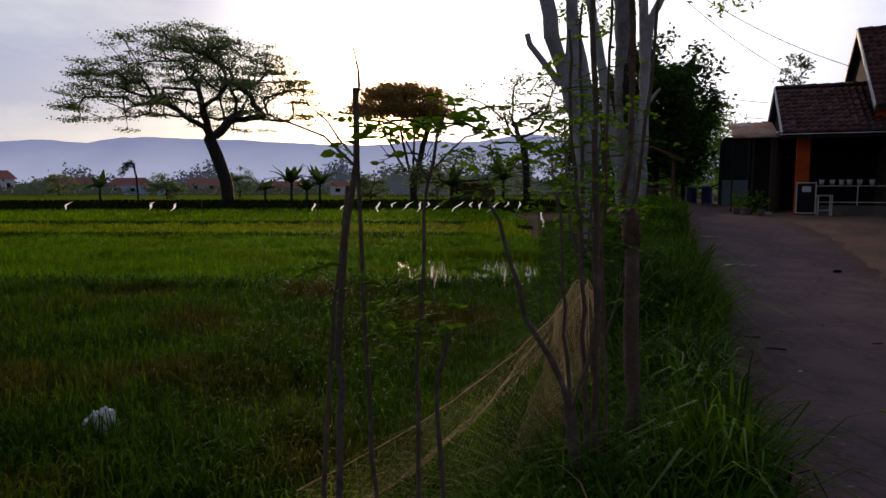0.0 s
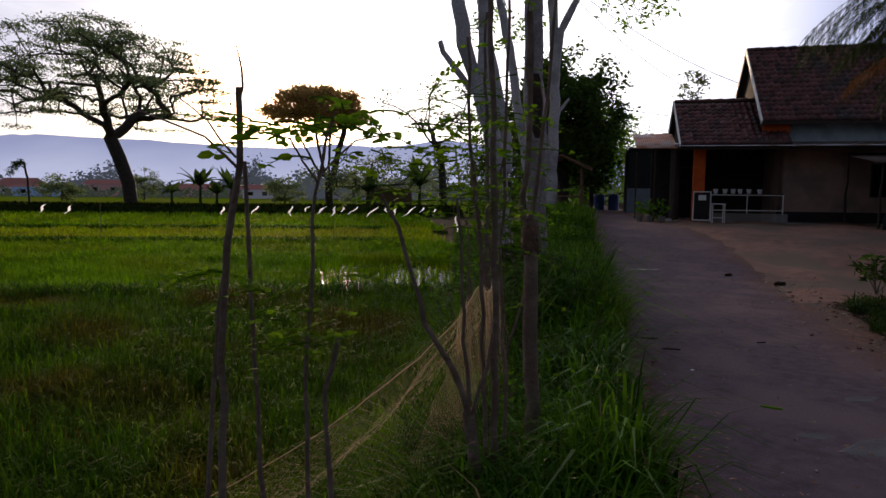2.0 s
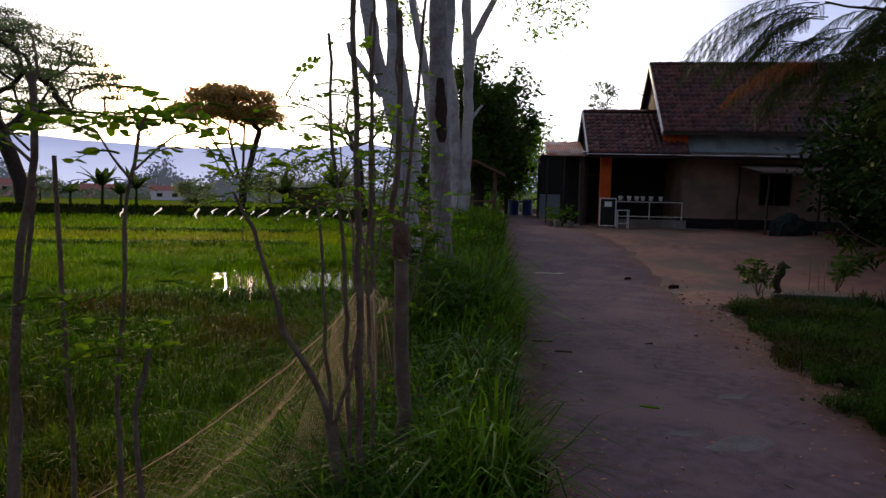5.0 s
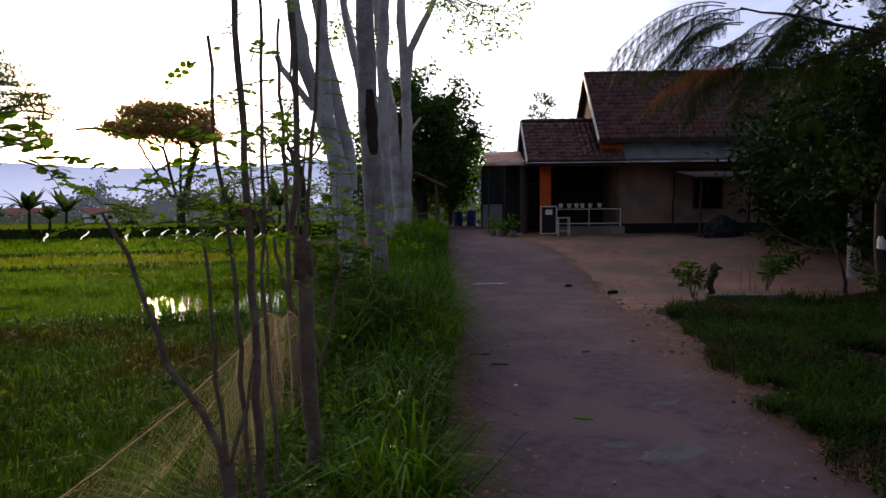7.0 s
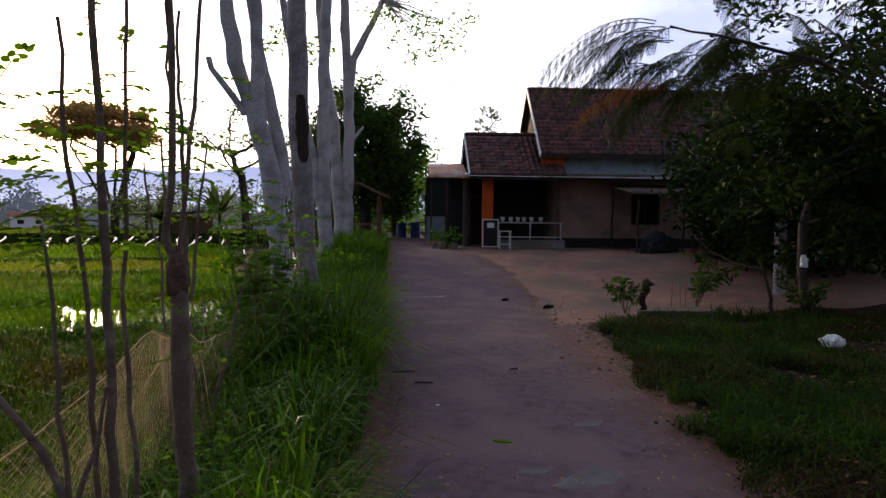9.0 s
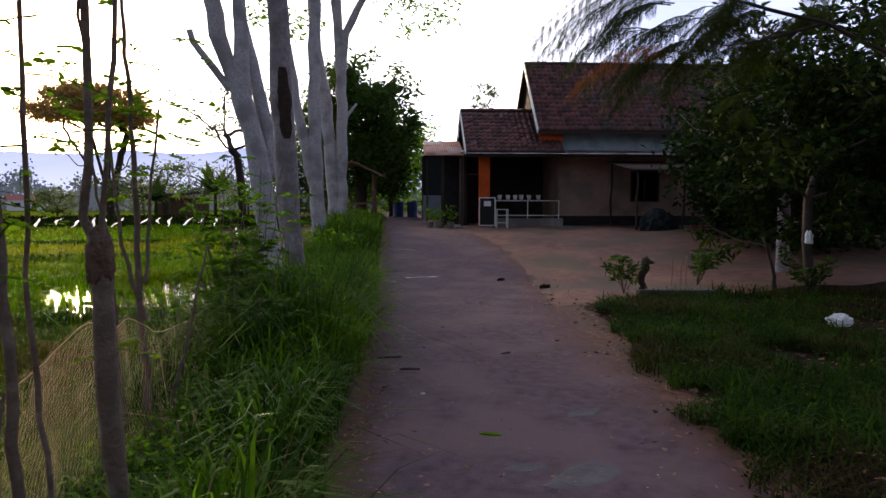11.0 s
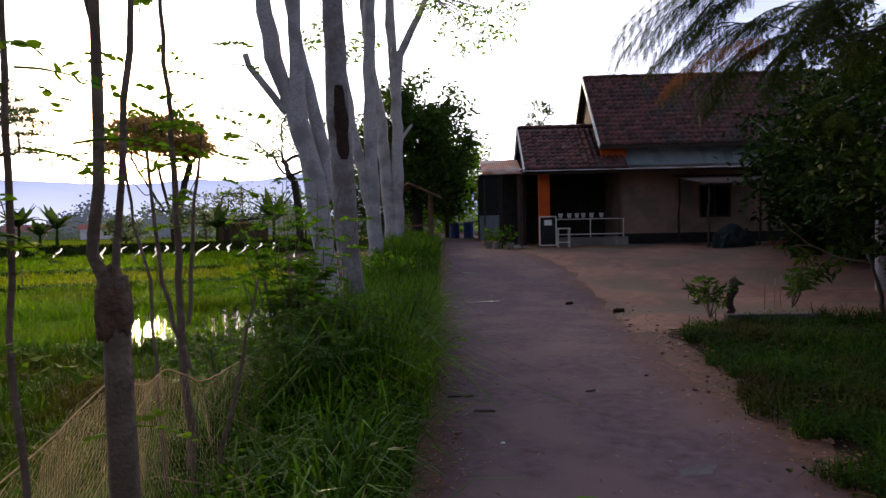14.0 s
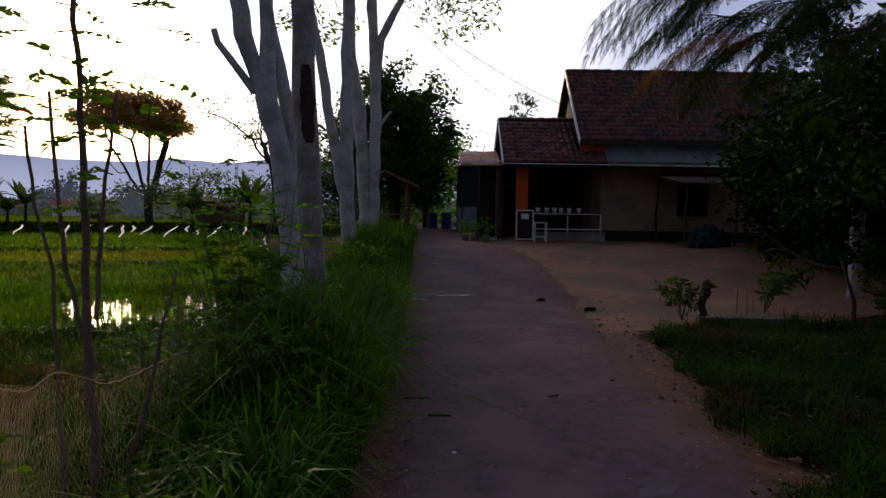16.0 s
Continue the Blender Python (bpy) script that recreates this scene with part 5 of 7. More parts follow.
sapling("leaning pruned sapling with a knobby stump", [
    ([(2.26, 3.47, gz(2.26, 3.47)), (2.23, 3.47, 0.29), (2.19, 3.47, 0.59)], 0.042, 0.036),
    ([(2.19, 3.47, 0.57), (2.11, 3.47, 0.80), (1.98, 3.47, 1.01), (1.86, 3.47, 1.45), (1.78, 3.47, 1.60)], 0.020, 0.007),
    ([(2.19, 3.47, 0.57), (2.18, 3.47, 0.80), (2.14, 3.47, 1.42), (2.12, 3.47, 1.58)], 0.013, 0.006),
    ([(2.20, 3.47, 0.55), (2.28, 3.49, 0.80), (2.31, 3.49, 1.0)], 0.013, 0.006)],
    [((1.78, 3.47, 1.60), 3, 0.10), ((1.9, 3.5, 1.72), 3, 0.14), ((2.12, 3.47, 1.58), 4, 0.10), ((2.05, 3.5, 1.84), 4, 0.2)], 0.28, 5, 0.036, seed=12)
sapling("cluster of straight slender stems with loose foliage", [
    ([(2.34, 3.53, gz(2.34, 3.53)), (2.33, 3.53, 0.26), (2.32, 3.53, 1.16), (2.30, 3.53, 1.68), (2.28, 3.53, 2.2), (2.26, 3.53, 2.8)], 0.026, 0.013),
    ([(2.30, 3.50, gz(2.3, 3.5)), (2.27, 3.53, 0.65), (2.25, 3.53, 1.29), (2.19, 3.53, 1.80), (2.17, 3.53, 2.3)], 0.017, 0.008),
    ([(2.40, 3.62, gz(2.4, 3.62)), (2.40, 3.62, 0.63), (2.36, 3.62, 1.23), (2.37, 3.62, 1.84), (2.38, 3.62, 2.7)], 0.014, 0.007)],
    [((2.17, 3.53, 2.18), 1, 0.2), ((2.30, 3.55, 2.3), 2, 0.25), ((2.38, 3.6, 2.1), 2, 0.2), ((2.08, 3.55, 1.95), 4, 0.15), ((2.42, 3.6, 1.8), 4, 0.2), ((2.18, 3.55, 1.60), 4, 0.15), ((2.33, 3.55, 1.48), 3, 0.15), ((2.08, 3.55, 1.3), 3, 0.15)], 0.27, 5, 0.032, seed=14)
pollard = sapling("pollarded trunk with a swollen knot and two tall limbs", [
    ([(2.60, 3.80, gz(2.6, 3.8)), (2.58, 3.805, 0.4), (2.563, 3.805, 0.86), (2.56, 3.805, 1.2), (2.555, 3.805, 1.46)], 0.050, 0.043),
    ([(2.545, 3.805, 1.43), (2.505, 3.82, 1.52), (2.53, 3.81, 1.70), (2.538, 3.81, 2.12), (2.53, 3.81, 2.5)], 0.022, 0.015),
    ([(2.56, 3.805, 1.43), (2.575, 3.80, 1.6), (2.595, 3.80, 1.81), (2.63, 3.79, 2.2), (2.67, 3.78, 2.8)], 0.014, 0.007),
    ([(2.533, 3.81, 2.10), (2.515, 3.81, 2.22), (2.52, 3.81, 2.6)], 0.008, 0.004)],
    [((2.56, 3.8, 1.0), 2, 0.05), ((2.52, 3.81, 2.55), 1, 0.2), ((2.68, 3.78, 2.75), 1, 0.2)], 0.22, 5, 0.03, seed=18)
burl_bm = bmesh.new()
bmesh.ops.create_icosphere(burl_bm, subdivisions=4, radius=1.0)
for v in burl_bm.verts:
    d = v.co.normalized()
    k = 1 + 0.20 * noise.noise(d * 1.9 + Vector((4, 0, 0))) + 0.16 * noise.noise(d * 4.5)
    v.co = Vector((d.x * 0.045, d.y * 0.045, d.z * 0.115)) * k + Vector((-0.046, 0.005, 1.37 - gz(2.6, 3.8)))
for f in burl_bm.faces:
    f.smooth = True
part("burl", burl_bm, M_BURL, pollard, "swollen reddish-brown burl")
sapling("many-stemmed sapling rising behind the net", [
    ([(2.67, 5.32, gz(2.67, 5.32)), (2.65, 5.32, 0.47), (2.62, 5.33, 1.32), (2.62, 5.33, 1.88), (2.59, 5.33, 2.4), (2.6, 5.33, 2.9)], 0.034, 0.010),
    ([(2.66, 5.31, 0.88), (2.54, 5.35, 1.32), (2.51, 5.36, 1.74), (2.49, 5.36, 2.1)], 0.016, 0.008),
    ([(2.66, 5.31, 1.10), (2.70, 5.30, 1.6), (2.76, 5.29, 2.1)], 0.014, 0.007),
    ([(2.53, 5.36, gz(2.53, 5.36)), (2.51, 5.36, 0.58), (2.49, 5.37, 1.32), (2.42, 5.38, 1.6), (2.39, 5.39, 1.95)], 0.015, 0.007),
    ([(2.79, 5.28, gz(2.79, 5.28)), (2.79, 5.28, 0.44), (2.89, 5.25, 0.81), (3.0, 5.22, 1.32)], 0.020, 0.006)],
    [((2.6, 5.33, 2.3), 7, 0.3), ((2.5, 5.36, 2.05), 5, 0.2), ((2.76, 5.29, 2.05), 5, 0.2), ((2.39, 5.39, 1.9), 4, 0.15), ((2.62, 5.33, 1.75), 5, 0.25)], 0.24, 5, 0.04, seed=22)

# ---------------------------------------------------------------- the net thrown over the bank
NET_TOP = [(0.86, 3.72, 0.06), (1.45, 3.85, 0.34), (1.95, 4.0, 0.66), (2.26, 4.22, 0.88), (2.43, 4.54, 1.03), (2.52, 4.72, 0.94), (2.59, 4.88, 0.98), (2.72, 5.3, 0.80), (2.85, 6.0, 0.72), (3.0, 7.0, 0.58), (3.25, 7.6, 0.4)]
NET_LOW = [(1.02, 3.42, -0.05), (1.55, 3.55, 0.02), (2.08, 3.78, 0.18), (2.34, 4.15, 0.30), (2.50, 4.6, 0.20), (2.75, 5.05, 0.10), (3.0, 5.6, 0.10), (3.25, 6.3, 0.12), (3.5, 7.2, 0.15)]
NET_OUT = [(0.70, 3.85, -0.35), (0.95, 4.35, -0.42), (1.2, 4.8, -0.45), (1.4, 5.2, -0.45), (1.6, 5.6, -0.45), (1.8, 6.0, -0.45), (2.0, 6.4, -0.45), (2.35, 7.0, -0.45), (2.7, 7.6, -0.45)]


def along(line, f):
    P = np.array(line, float)
    k = np.linspace(0, 1, len(P))
    q = np.linspace(0, 1, 161)
    w = np.hanning(11)[1:-1]
    out = []
    for i in range(3):
        v = np.pad(np.interp(q, k, P[:, i]), 4, mode="reflect", reflect_type="odd")
        out.append(np.interp(f, q, np.convolve(v, w / w.sum(), "valid")))
    return np.stack(out, -1)


def net_sheet(upper, lower, nu, nv, sag, seed, cords):
    """Knotted diamond meshes between two lines, sagging and rumpled; each cord a thin flat strand."""
    U, Vv = np.meshgrid(np.linspace(0, 1, nu), np.linspace(0, 1, nv), indexing="ij")
    A, B = along(upper, U.ravel()), along(lower, U.ravel())
    f = Vv.ravel()[:, None]
    P = A * (1 - f) + B * f
    P[:, 2] -= sag * np.sin(np.pi * f[:, 0])
    for i, p in enumerate(P):
        q = (p[0] * 3.1, p[1] * 3.1, seed)
        P[i] += 0.05 * np.array(noise.noise_vector(q)) + 0.02 * np.array(noise.noise_vector((p[0] * 11, p[1] * 11, seed + 3)))
    P = P.reshape(nu, nv, 3)
    segs = []
    for du, dv in ((1, 1), (1, -1)):
        a = P[: nu - 1, (0 if dv > 0 else 1):(nv - 1 if dv > 0 else nv)]
        b = P[1:, (1 if dv > 0 else 0):(nv if dv > 0 else nv - 1)]
        segs.append(np.stack([a.reshape(-1, 3), b.reshape(-1, 3)], 1))
    for row in (0, nv - 1):
        segs.append(np.stack([P[:-1, row], P[1:, row]], 1))
    S = np.concatenate(segs)
    d = unit(S[:, 1] - S[:, 0])
    out = []
    for ax in ((0, 0, 1.0), (0.7, -0.7, 0.1)):
        w = unit(np.cross(d, ax)) * cords
        out.append(np.stack([S[:, 0] - w, S[:, 0] + w, S[:, 1] + w, S[:, 1] - w], 1).reshape(-1, 3))
    V = np.concatenate(out)
    return V, np.arange(len(V)).reshape(-1, 4)


net = thing("fishing_net", Matrix.Identity(4), "pinkish tan knotted net draped over the bank and saplings", "net")
part("net_front", fast_mesh("net_front", *net_sheet(NET_TOP, NET_LOW, 110, 15, 0.05, 2, 0.00034)), M_NET, net)
part("net_back", fast_mesh("net_back", *net_sheet(NET_TOP, NET_OUT, 90, 24, 0.12, 7, 0.00030)), M_NET, net)
part("head_rope", tube_mesh("head_rope", [limb(along(NET_TOP, np.linspace(0, 1, 40)), 0.003, 0.003, 0.004, 0.08, 4)], 5), M_NET, net)
part("gather", fast_mesh("gather", *net_sheet([(2.26, 4.3, 0.86), (2.43, 4.54, 1.0), (2.55, 4.8, 0.92)], [(1.95, 3.9, 0.18), (2.18, 3.92, 0.12), (2.4, 4.2, 0.1)], 40, 22, 0.05, 9, 0.0005)), M_NET, net, "bunched thicker folds of netting")


# ---------------------------------------------------------------- grass and weeds of the verge
def verge_places(n, y0, y1, out0, out1, rng_, clump=0.0):
    y = rng_.uniform(y0, y1, n)
    o = rng_.uniform(out0, out1, n)
    x = np.interp(y, LEFT_Y, LEFT_X) - o
    P = np.stack([x, y], 1)
    if clump:
        keep = np.array([noise.noise((p[0] * 1.6, p[1] * 1.6, 2.0)) for p in P]) > -clump
        P = P[keep]
    return np.concatenate([P, ground_z(P[:, 0], P[:, 1])[:, None] - 0.01], 1)


def clear(P, d=0.75):
    """Keeps the walker's line free of tall blades."""
    a, b = np.array([1.4, 0.2]), np.array([3.3, 2.4])
    ab = b - a
    f = np.clip(((P[:, :2] - a) @ ab) / (ab @ ab), 0, 1)
    return P[np.linalg.norm(P[:, :2] - (a + f[:, None] * ab), axis=1) > d]


def grass(name, P, h, w, material, label, lean=0.35, curve=0.6):
    V, F = blades(P, h * (1 + 0.6 * wave(P, 1.3, 31)), w, rng, lean, curve)
    return tagged(part(name, fast_mesh(name, V, F), material), label, "grass", kind="stuff")


C = verge_places(900, 1.6, 11, 0.10, 1.5, rng)
P = np.repeat(C, 16, axis=0) + np.concatenate([rng.normal(0, 0.05, (len(C) * 16, 2)), np.zeros((len(C) * 16, 1))], 1)
P = clear(P)
grass("verge_grass", P, 0.46, 0.013, M_GRASS, "tall rank green grass on the lane verge")
grass("verge_grass", clear(verge_places(26000, 1.2, 14, -0.02, 2.2, rng, 0.35), 0.3), 0.22, 0.010, M_GRASS, "short green grass on the lane verge")
C = verge_places(520, 11, 30, 0.05, 1.9, rng)
P = np.repeat(C, 15, axis=0) + np.concatenate([rng.normal(0, 0.08, (len(C) * 15, 2)), np.zeros((len(C) * 15, 1))], 1)
grass("verge_grass", P, 0.55, 0.02, M_GRASS, "tall green grass along the lane farther on")
grass("verge_grass", verge_places(15000, 12, 34, -0.02, 3.4, rng), 0.28, 0.02, M_GRASS, "green grass on the far verge and bank")
grass("bank_grass", verge_places(22000, 3.0, 14, 1.0, 2.6, rng), 0.34, 0.011, M_RICE, "fresh green grass down the bank")
grass("verge_grass", clear(verge_places(9000, -4.0, 1.3, -0.02, 2.2, rng, 0.35), 0.3), 0.2, 0.011, M_GRASS, "short green grass on the lane verge")
grass("dry_grass", clear(verge_places(260, 2.2, 9, 0.05, 1.2, rng)), 0.5, 0.008, M_GRASSD, "scattered pale dry grass blades", 0.6, 0.9)
C = verge_places(40, 3.2, 6.0, 0.15, 0.9, rng)
P = np.repeat(C, 14, axis=0) + np.concatenate([rng.normal(0, 0.06, (len(C) * 14, 2)), np.zeros((len(C) * 14, 1))], 1)
grass("verge_grass", clear(P, 1.0), 0.52, 0.020, M_GRASSB, "broad-bladed arching glossy green grass", 0.15, 0.75)
C = verge_places(70, 2.9, 5.4, 0.2, 1.15, rng)
P = np.repeat(C, 12, axis=0) + np.concatenate([rng.normal(0, 0.05, (len(C) * 12, 2)), np.zeros((len(C) * 12, 1))], 1)
grass("broad_grass", clear(P, 0.95), 0.44, 0.022, M_GRASSB, "clumps of broad glossy grass below the saplings", 0.15, 0.8)
C = verge_places(190, 6.0, 15.0, 0.0, 0.55, rng)
P = np.repeat(C, 18, axis=0) + np.concatenate([rng.normal(0, 0.07, (len(C) * 18, 2)), np.zeros((len(C) * 18, 1))], 1)
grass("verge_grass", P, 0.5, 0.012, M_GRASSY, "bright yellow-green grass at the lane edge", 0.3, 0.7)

C = verge_places(150, 5.6, 10.5, 0.2, 1.4, rng)
P = np.repeat(C, 22, axis=0) + np.concatenate([rng.normal(0, 0.07, (len(C) * 22, 2)), np.zeros((len(C) * 22, 1))], 1)
grass("tall_grass", P, 0.85, 0.014, M_GRASS, "tall arching dark green grass on the verge", 0.3, 0.9)


def bush(label, c, rx, ry, h, n, count, size, seed, leaf_m, feather=False, name="shrub"):
    r = np.random.default_rng(seed)
    z0 = float(ground_z(c[0], c[1]))
    t = thing(name, pose(c[0], c[1], z0 - 0.03), label, "shrub", "verge shrubs")
    tips = [(r.normal(0, rx * 0.5), r.normal(0, ry * 0.5), h * r.uniform(0.35, 1.0)) for _ in range(n)]
    stems = [limb([(p[0] * 0.25, p[1] * 0.25, 0), (p[0] * 0.6, p[1] * 0.6, p[2] * 0.55), p], 0.010, 0.003, 0.02, 0.2, seed + i) for i, p in enumerate(tips)]
    V, F = tubes(stems, 5)
    tagged(part("stalk", fast_mesh("stalk", V, F, True), M_BARKB, t), kind="stuff")
    if feather:
        S, D = [], []
        for p in tips:
            for _ in range(count):
                f = r.uniform(0.45, 1.0)
                S.append((p[0] * f, p[1] * f, p[2] * f))
                D.append((r.normal(), r.normal(), r.uniform(0, 0.7)))
        stalks, (V, F) = sprays(S, D, 0.24, 7, size, r, 0, 0.3, 0.42)
        V2, F2 = tubes(stalks, 3)
        tagged(part("leaf_stalk", fast_mesh("leaf_stalk", V2, F2), leaf_m, t), kind="stuff")
    else:
        V, F = leaves([np.array(p) * (r.uniform(0.5, 1.0)) for p in tips for _ in range(3)], count, 0.11, size, r, 0.8, 0.4, 0.1)
    tagged(part("foliage", fast_mesh("foliage", V, F), leaf_m, t), kind="stuff")
    return t


bush("tall feathery green shrub beside the trunks", (3.5, 8.3), 0.60, 0.5, 2.2, 32, 8, 0.07, 101, M_LEAF, True)
bush("dense feathery dark shrub below the trunks", (3.75, 7.3), 0.5, 0.7, 1.1, 34, 11, 0.05, 111, M_LEAFK, True)
bush("dark leafy shrub growing through the verge grass", (3.35, 6.6), 0.45, 0.55, 1.0, 28, 10, 0.05, 112, M_LEAFK, True)
bush("tangle of thin weeds on the bank", (2.9, 7.6), 0.5, 0.7, 1.35, 26, 9, 0.045, 113, M_LEAF, True)
bush("rank dark weeds at the foot of the trunks", (4.7, 8.3), 0.35, 0.6, 0.6, 22, 9, 0.045, 114, M_LEAF, True)
bush("dense dark green shrub on the verge", (4.0, 8.1), 0.6, 0.6, 0.95, 26, 10, 0.06, 102, M_LEAF, True)
bush("leafy green shrub under the saplings", (3.3, 6.1), 0.5, 0.6, 0.7, 14, 16, 0.06, 104, M_LEAF)
bush("leafy shrub at the foot of the trunk", (4.35, 9.6), 0.45, 0.7, 0.7, 26, 9, 0.06, 105, M_LEAF, True)
bush("low leafy weeds by the lane", (5.2, 11.4), 0.5, 1.2, 0.55, 28, 22, 0.08, 106, M_LEAF)
bush("low leafy weeds by the lane", (5.5, 14.0), 0.8, 1.6, 0.55, 34, 22, 0.09, 107, M_LEAF)
bush("low leafy weeds by the lane", (6.9, 17.2), 0.8, 1.7, 0.45, 34, 18, 0.1, 108, M_LEAF)
bush("weeds round the pale trunks", (8.6, 22.4), 0.9, 1.2, 0.5, 34, 22, 0.1, 109, M_LEAF)
for k, (x, y) in enumerate(((2.85, 4.6), (3.0, 4.0), (2.6, 4.45))):
    bush("small leafy weeds in the grass", (x, y), 0.25, 0.25, 0.5, 12, 18, 0.045, 120 + k, M_LEAF)

# ---------------------------------------------------------------- planted bed beside the lane
kerb = tagged(part("bed_kerb", bx(0, 0, -0.25, 1.5, 0.16, 0.04, 0.015), M_PATCH), "low grey concrete edge of the garden bed", "kerb")
kerb.matrix_world = pose(9.62, 9.22, 0.12, 0, 0, -20.5)
BED_Y, BED_OFF = [0, 4, 5.5, 7, 8.8], [-0.1, -0.05, -0.04, 0.36, 0.62]
ry = rng.uniform(1.0, 9.3, 46000)
rx_ = np.interp(ry, RIGHT_Y, RIGHT_X) + np.interp(ry, BED_Y, BED_OFF) + np.abs(rng.normal(0, 2.2, len(ry))) + 0.1 * np.sin(ry * 5.0) + 0.08 * np.sin(ry * 11.7)
P = np.stack([rx_, ry], 1)
P = P[(P[:, 1] < 9.1 - (P[:, 0] - 9.6) * 0.374) & (wave(P[:, :2], 0.9, 4) > -0.28)]
P = np.concatenate([P, ground_z(P[:, 0], P[:, 1])[:, None]], 1)
grass("bed_grass", P[wave(P[:, :2], 1.3, 9) > -0.12], 0.15, 0.009, M_BEDG, "short patchy grass in the bed", 0.5, 0.9)
ex = rng.uniform(1.2, 6.0, 900)
E_ = np.stack([9.62 + ex * 0.937, 9.22 - ex * 0.35 + rng.normal(-0.05, 0.12, 900)], 1)
grass("bed_grass", np.concatenate([E_, ground_z(E_[:, 0], E_[:, 1])[:, None]], 1), 0.24, 0.012, M_BEDG, "rank weeds along the edge of the bed", 0.5, 0.8)
grass("bed_grass", P[::6], 0.22, 0.010, M_BEDG, "dark rank weeds in the bed", 0.5, 0.9)
Q = P[rng.choice(len(P), 2600)] + (0, 0, 0.05)
V, F = leaves(Q, 10, 0.07, 0.038, rng, 0.6, 0.6)
tagged(part("ground_cover", fast_mesh("ground_cover", V, F), M_BEDG), "low dark green weeds covering the bed", "weeds", kind="stuff")
tagged(strip("bed_soil", np.arange(0, 9.2, 0.25), lambda y: Rx(y) + float(np.interp(y, BED_Y, BED_OFF)) + 0.1, lambda y: Rx(y) + 7.5, 30, 0.018, M_SOIL, 0.3, 17), "dark soil of the garden bed", "soil", kind="structure")


def plant(label, c, h, n, size, seed, leaf_m=None):
    """A young plant with several stems of long pointed leaves."""
    r = np.random.default_rng(seed)
    t = thing("young_plant", pose(c[0], c[1], c[2]), label, "plant")
    tips = [(r.normal(0, h * 0.3), r.normal(0, h * 0.3), h * r.uniform(0.6, 1)) for _ in range(n)]
    V, F = tubes([limb([(0, 0, 0), (p[0] * 0.4, p[1] * 0.4, p[2] * 0.5), p], 0.009, 0.004, 0.01, 0.1, seed + i) for i, p in enumerate(tips)], 5)
    tagged(part("stalk", fast_mesh("stalk", V, F, True), M_BARKB, t), kind="stuff")
    V, F = leaves([np.array(p) * f for p in tips for f in (0.55, 0.75, 0.95)], 7, 0.03, size, r, 1, 0.32, 0.15)
    part("foliage", fast_mesh("foliage", V, F), leaf_m or M_LEAFK, t)
    return t


plant("leafy young plant at the corner of the bed", (9.5, 9.45, 0.1), 0.62, 9, 0.15, 201, M_LEAFK)
plant("drooping leafy branch over the bed", (11.0, 9.4, 0.15), 0.75, 7, 0.17, 202)
plant("low leafy plant in the bed", (12.3, 8.3, 0.1), 0.55, 8, 0.15, 203)
plant("young plant with few leaves", (12.9, 9.0, 0.15), 0.7, 5, 0.16, 204)
sap = thing("bent_tree", Matrix.Identity(4), "thin bent tree with one leaning leafy branch in the bed", "tree")
part("trunk", tube_mesh("trunk", [limb([(12.2, 8.85, 0.05), (12.12, 8.9, 0.55), (11.98, 8.95, 0.95)], 0.035, 0.022, 0.012, 0.12, 41)], 7), M_BARKD, sap)
part("branch", tube_mesh("branch", [limb([(12.02, 8.93, 0.82), (11.55, 9.1, 0.92), (11.1, 9.25, 1.16), (10.75, 9.4, 1.5)], 0.018, 0.008, 0.012, 0.12, 42), limb([(11.2, 9.2, 1.1), (10.95, 9.3, 1.12), (10.8, 9.35, 1.02)], 0.008, 0.004, 0.01, 0.1, 43)], 6), M_WOOD, sap)
V, F = leaves([(11.1, 9.25, 0.95), (11.25, 9.2, 0.85), (10.95, 9.3, 1.0), (11.4, 9.15, 0.75), (11.5, 9.12, 0.82), (10.85, 9.35, 1.1), (11.3, 9.2, 0.7)], 9, 0.07, 0.19, rng, 0.6, 0.3, 0.5)
tagged(part("foliage", fast_mesh("foliage", V, F), M_LEAFM, sap), kind="stuff")
stake = tagged(part("broken_stake", tube_mesh("broken_stake", [limb([(0, 0, 0), (0.03, 0, 0.28), (0.10, 0.0, 0.5)], 0.055, 0.07, 0.012, 0.06, 3)], 8), M_SCAR), "splintered brown stump at the bed corner", "stump")
stake.matrix_world = pose(9.82, 9.42, 0.12)
for k, (dx, h) in enumerate(((0.0, 0.55), (0.14, 0.45), (0.22, 0.5))):
    o = tagged(part("iron_rod", tube_mesh("iron_rod", [limb([(0, 0, 0), (0.01, 0, h)], 0.009, 0.009, 0.004, 0.1, k)], 6), M_RUST), "rusty upright reinforcing rod", "rod", "rusty rods in the kerb")
    o.matrix_world = pose(10.22 + dx, 9.16 - dx * 0.37, 0.2)


def bag(label, m, size, seed):
    """A crumpled thin plastic bag."""
    bm = bmesh.new()
    bmesh.ops.create_icosphere(bm, subdivisions=4, radius=1.0)
    for v in bm.verts:
        d = v.co.normalized()
        k = 1 + 0.35 * noise.noise(d * 2.1 + Vector((seed, 0, 0))) + 0.2 * noise.noise(d * 5.3 + Vector((seed, 3, 0)))
        v.co = Vector((d.x * size[0], d.y * size[1], max(d.z, -0.35) * size[2])) * k
    o = tagged(part("plastic_bag", bm, M_PLAST), label, "bag")
    o.matrix_world = m
    return o


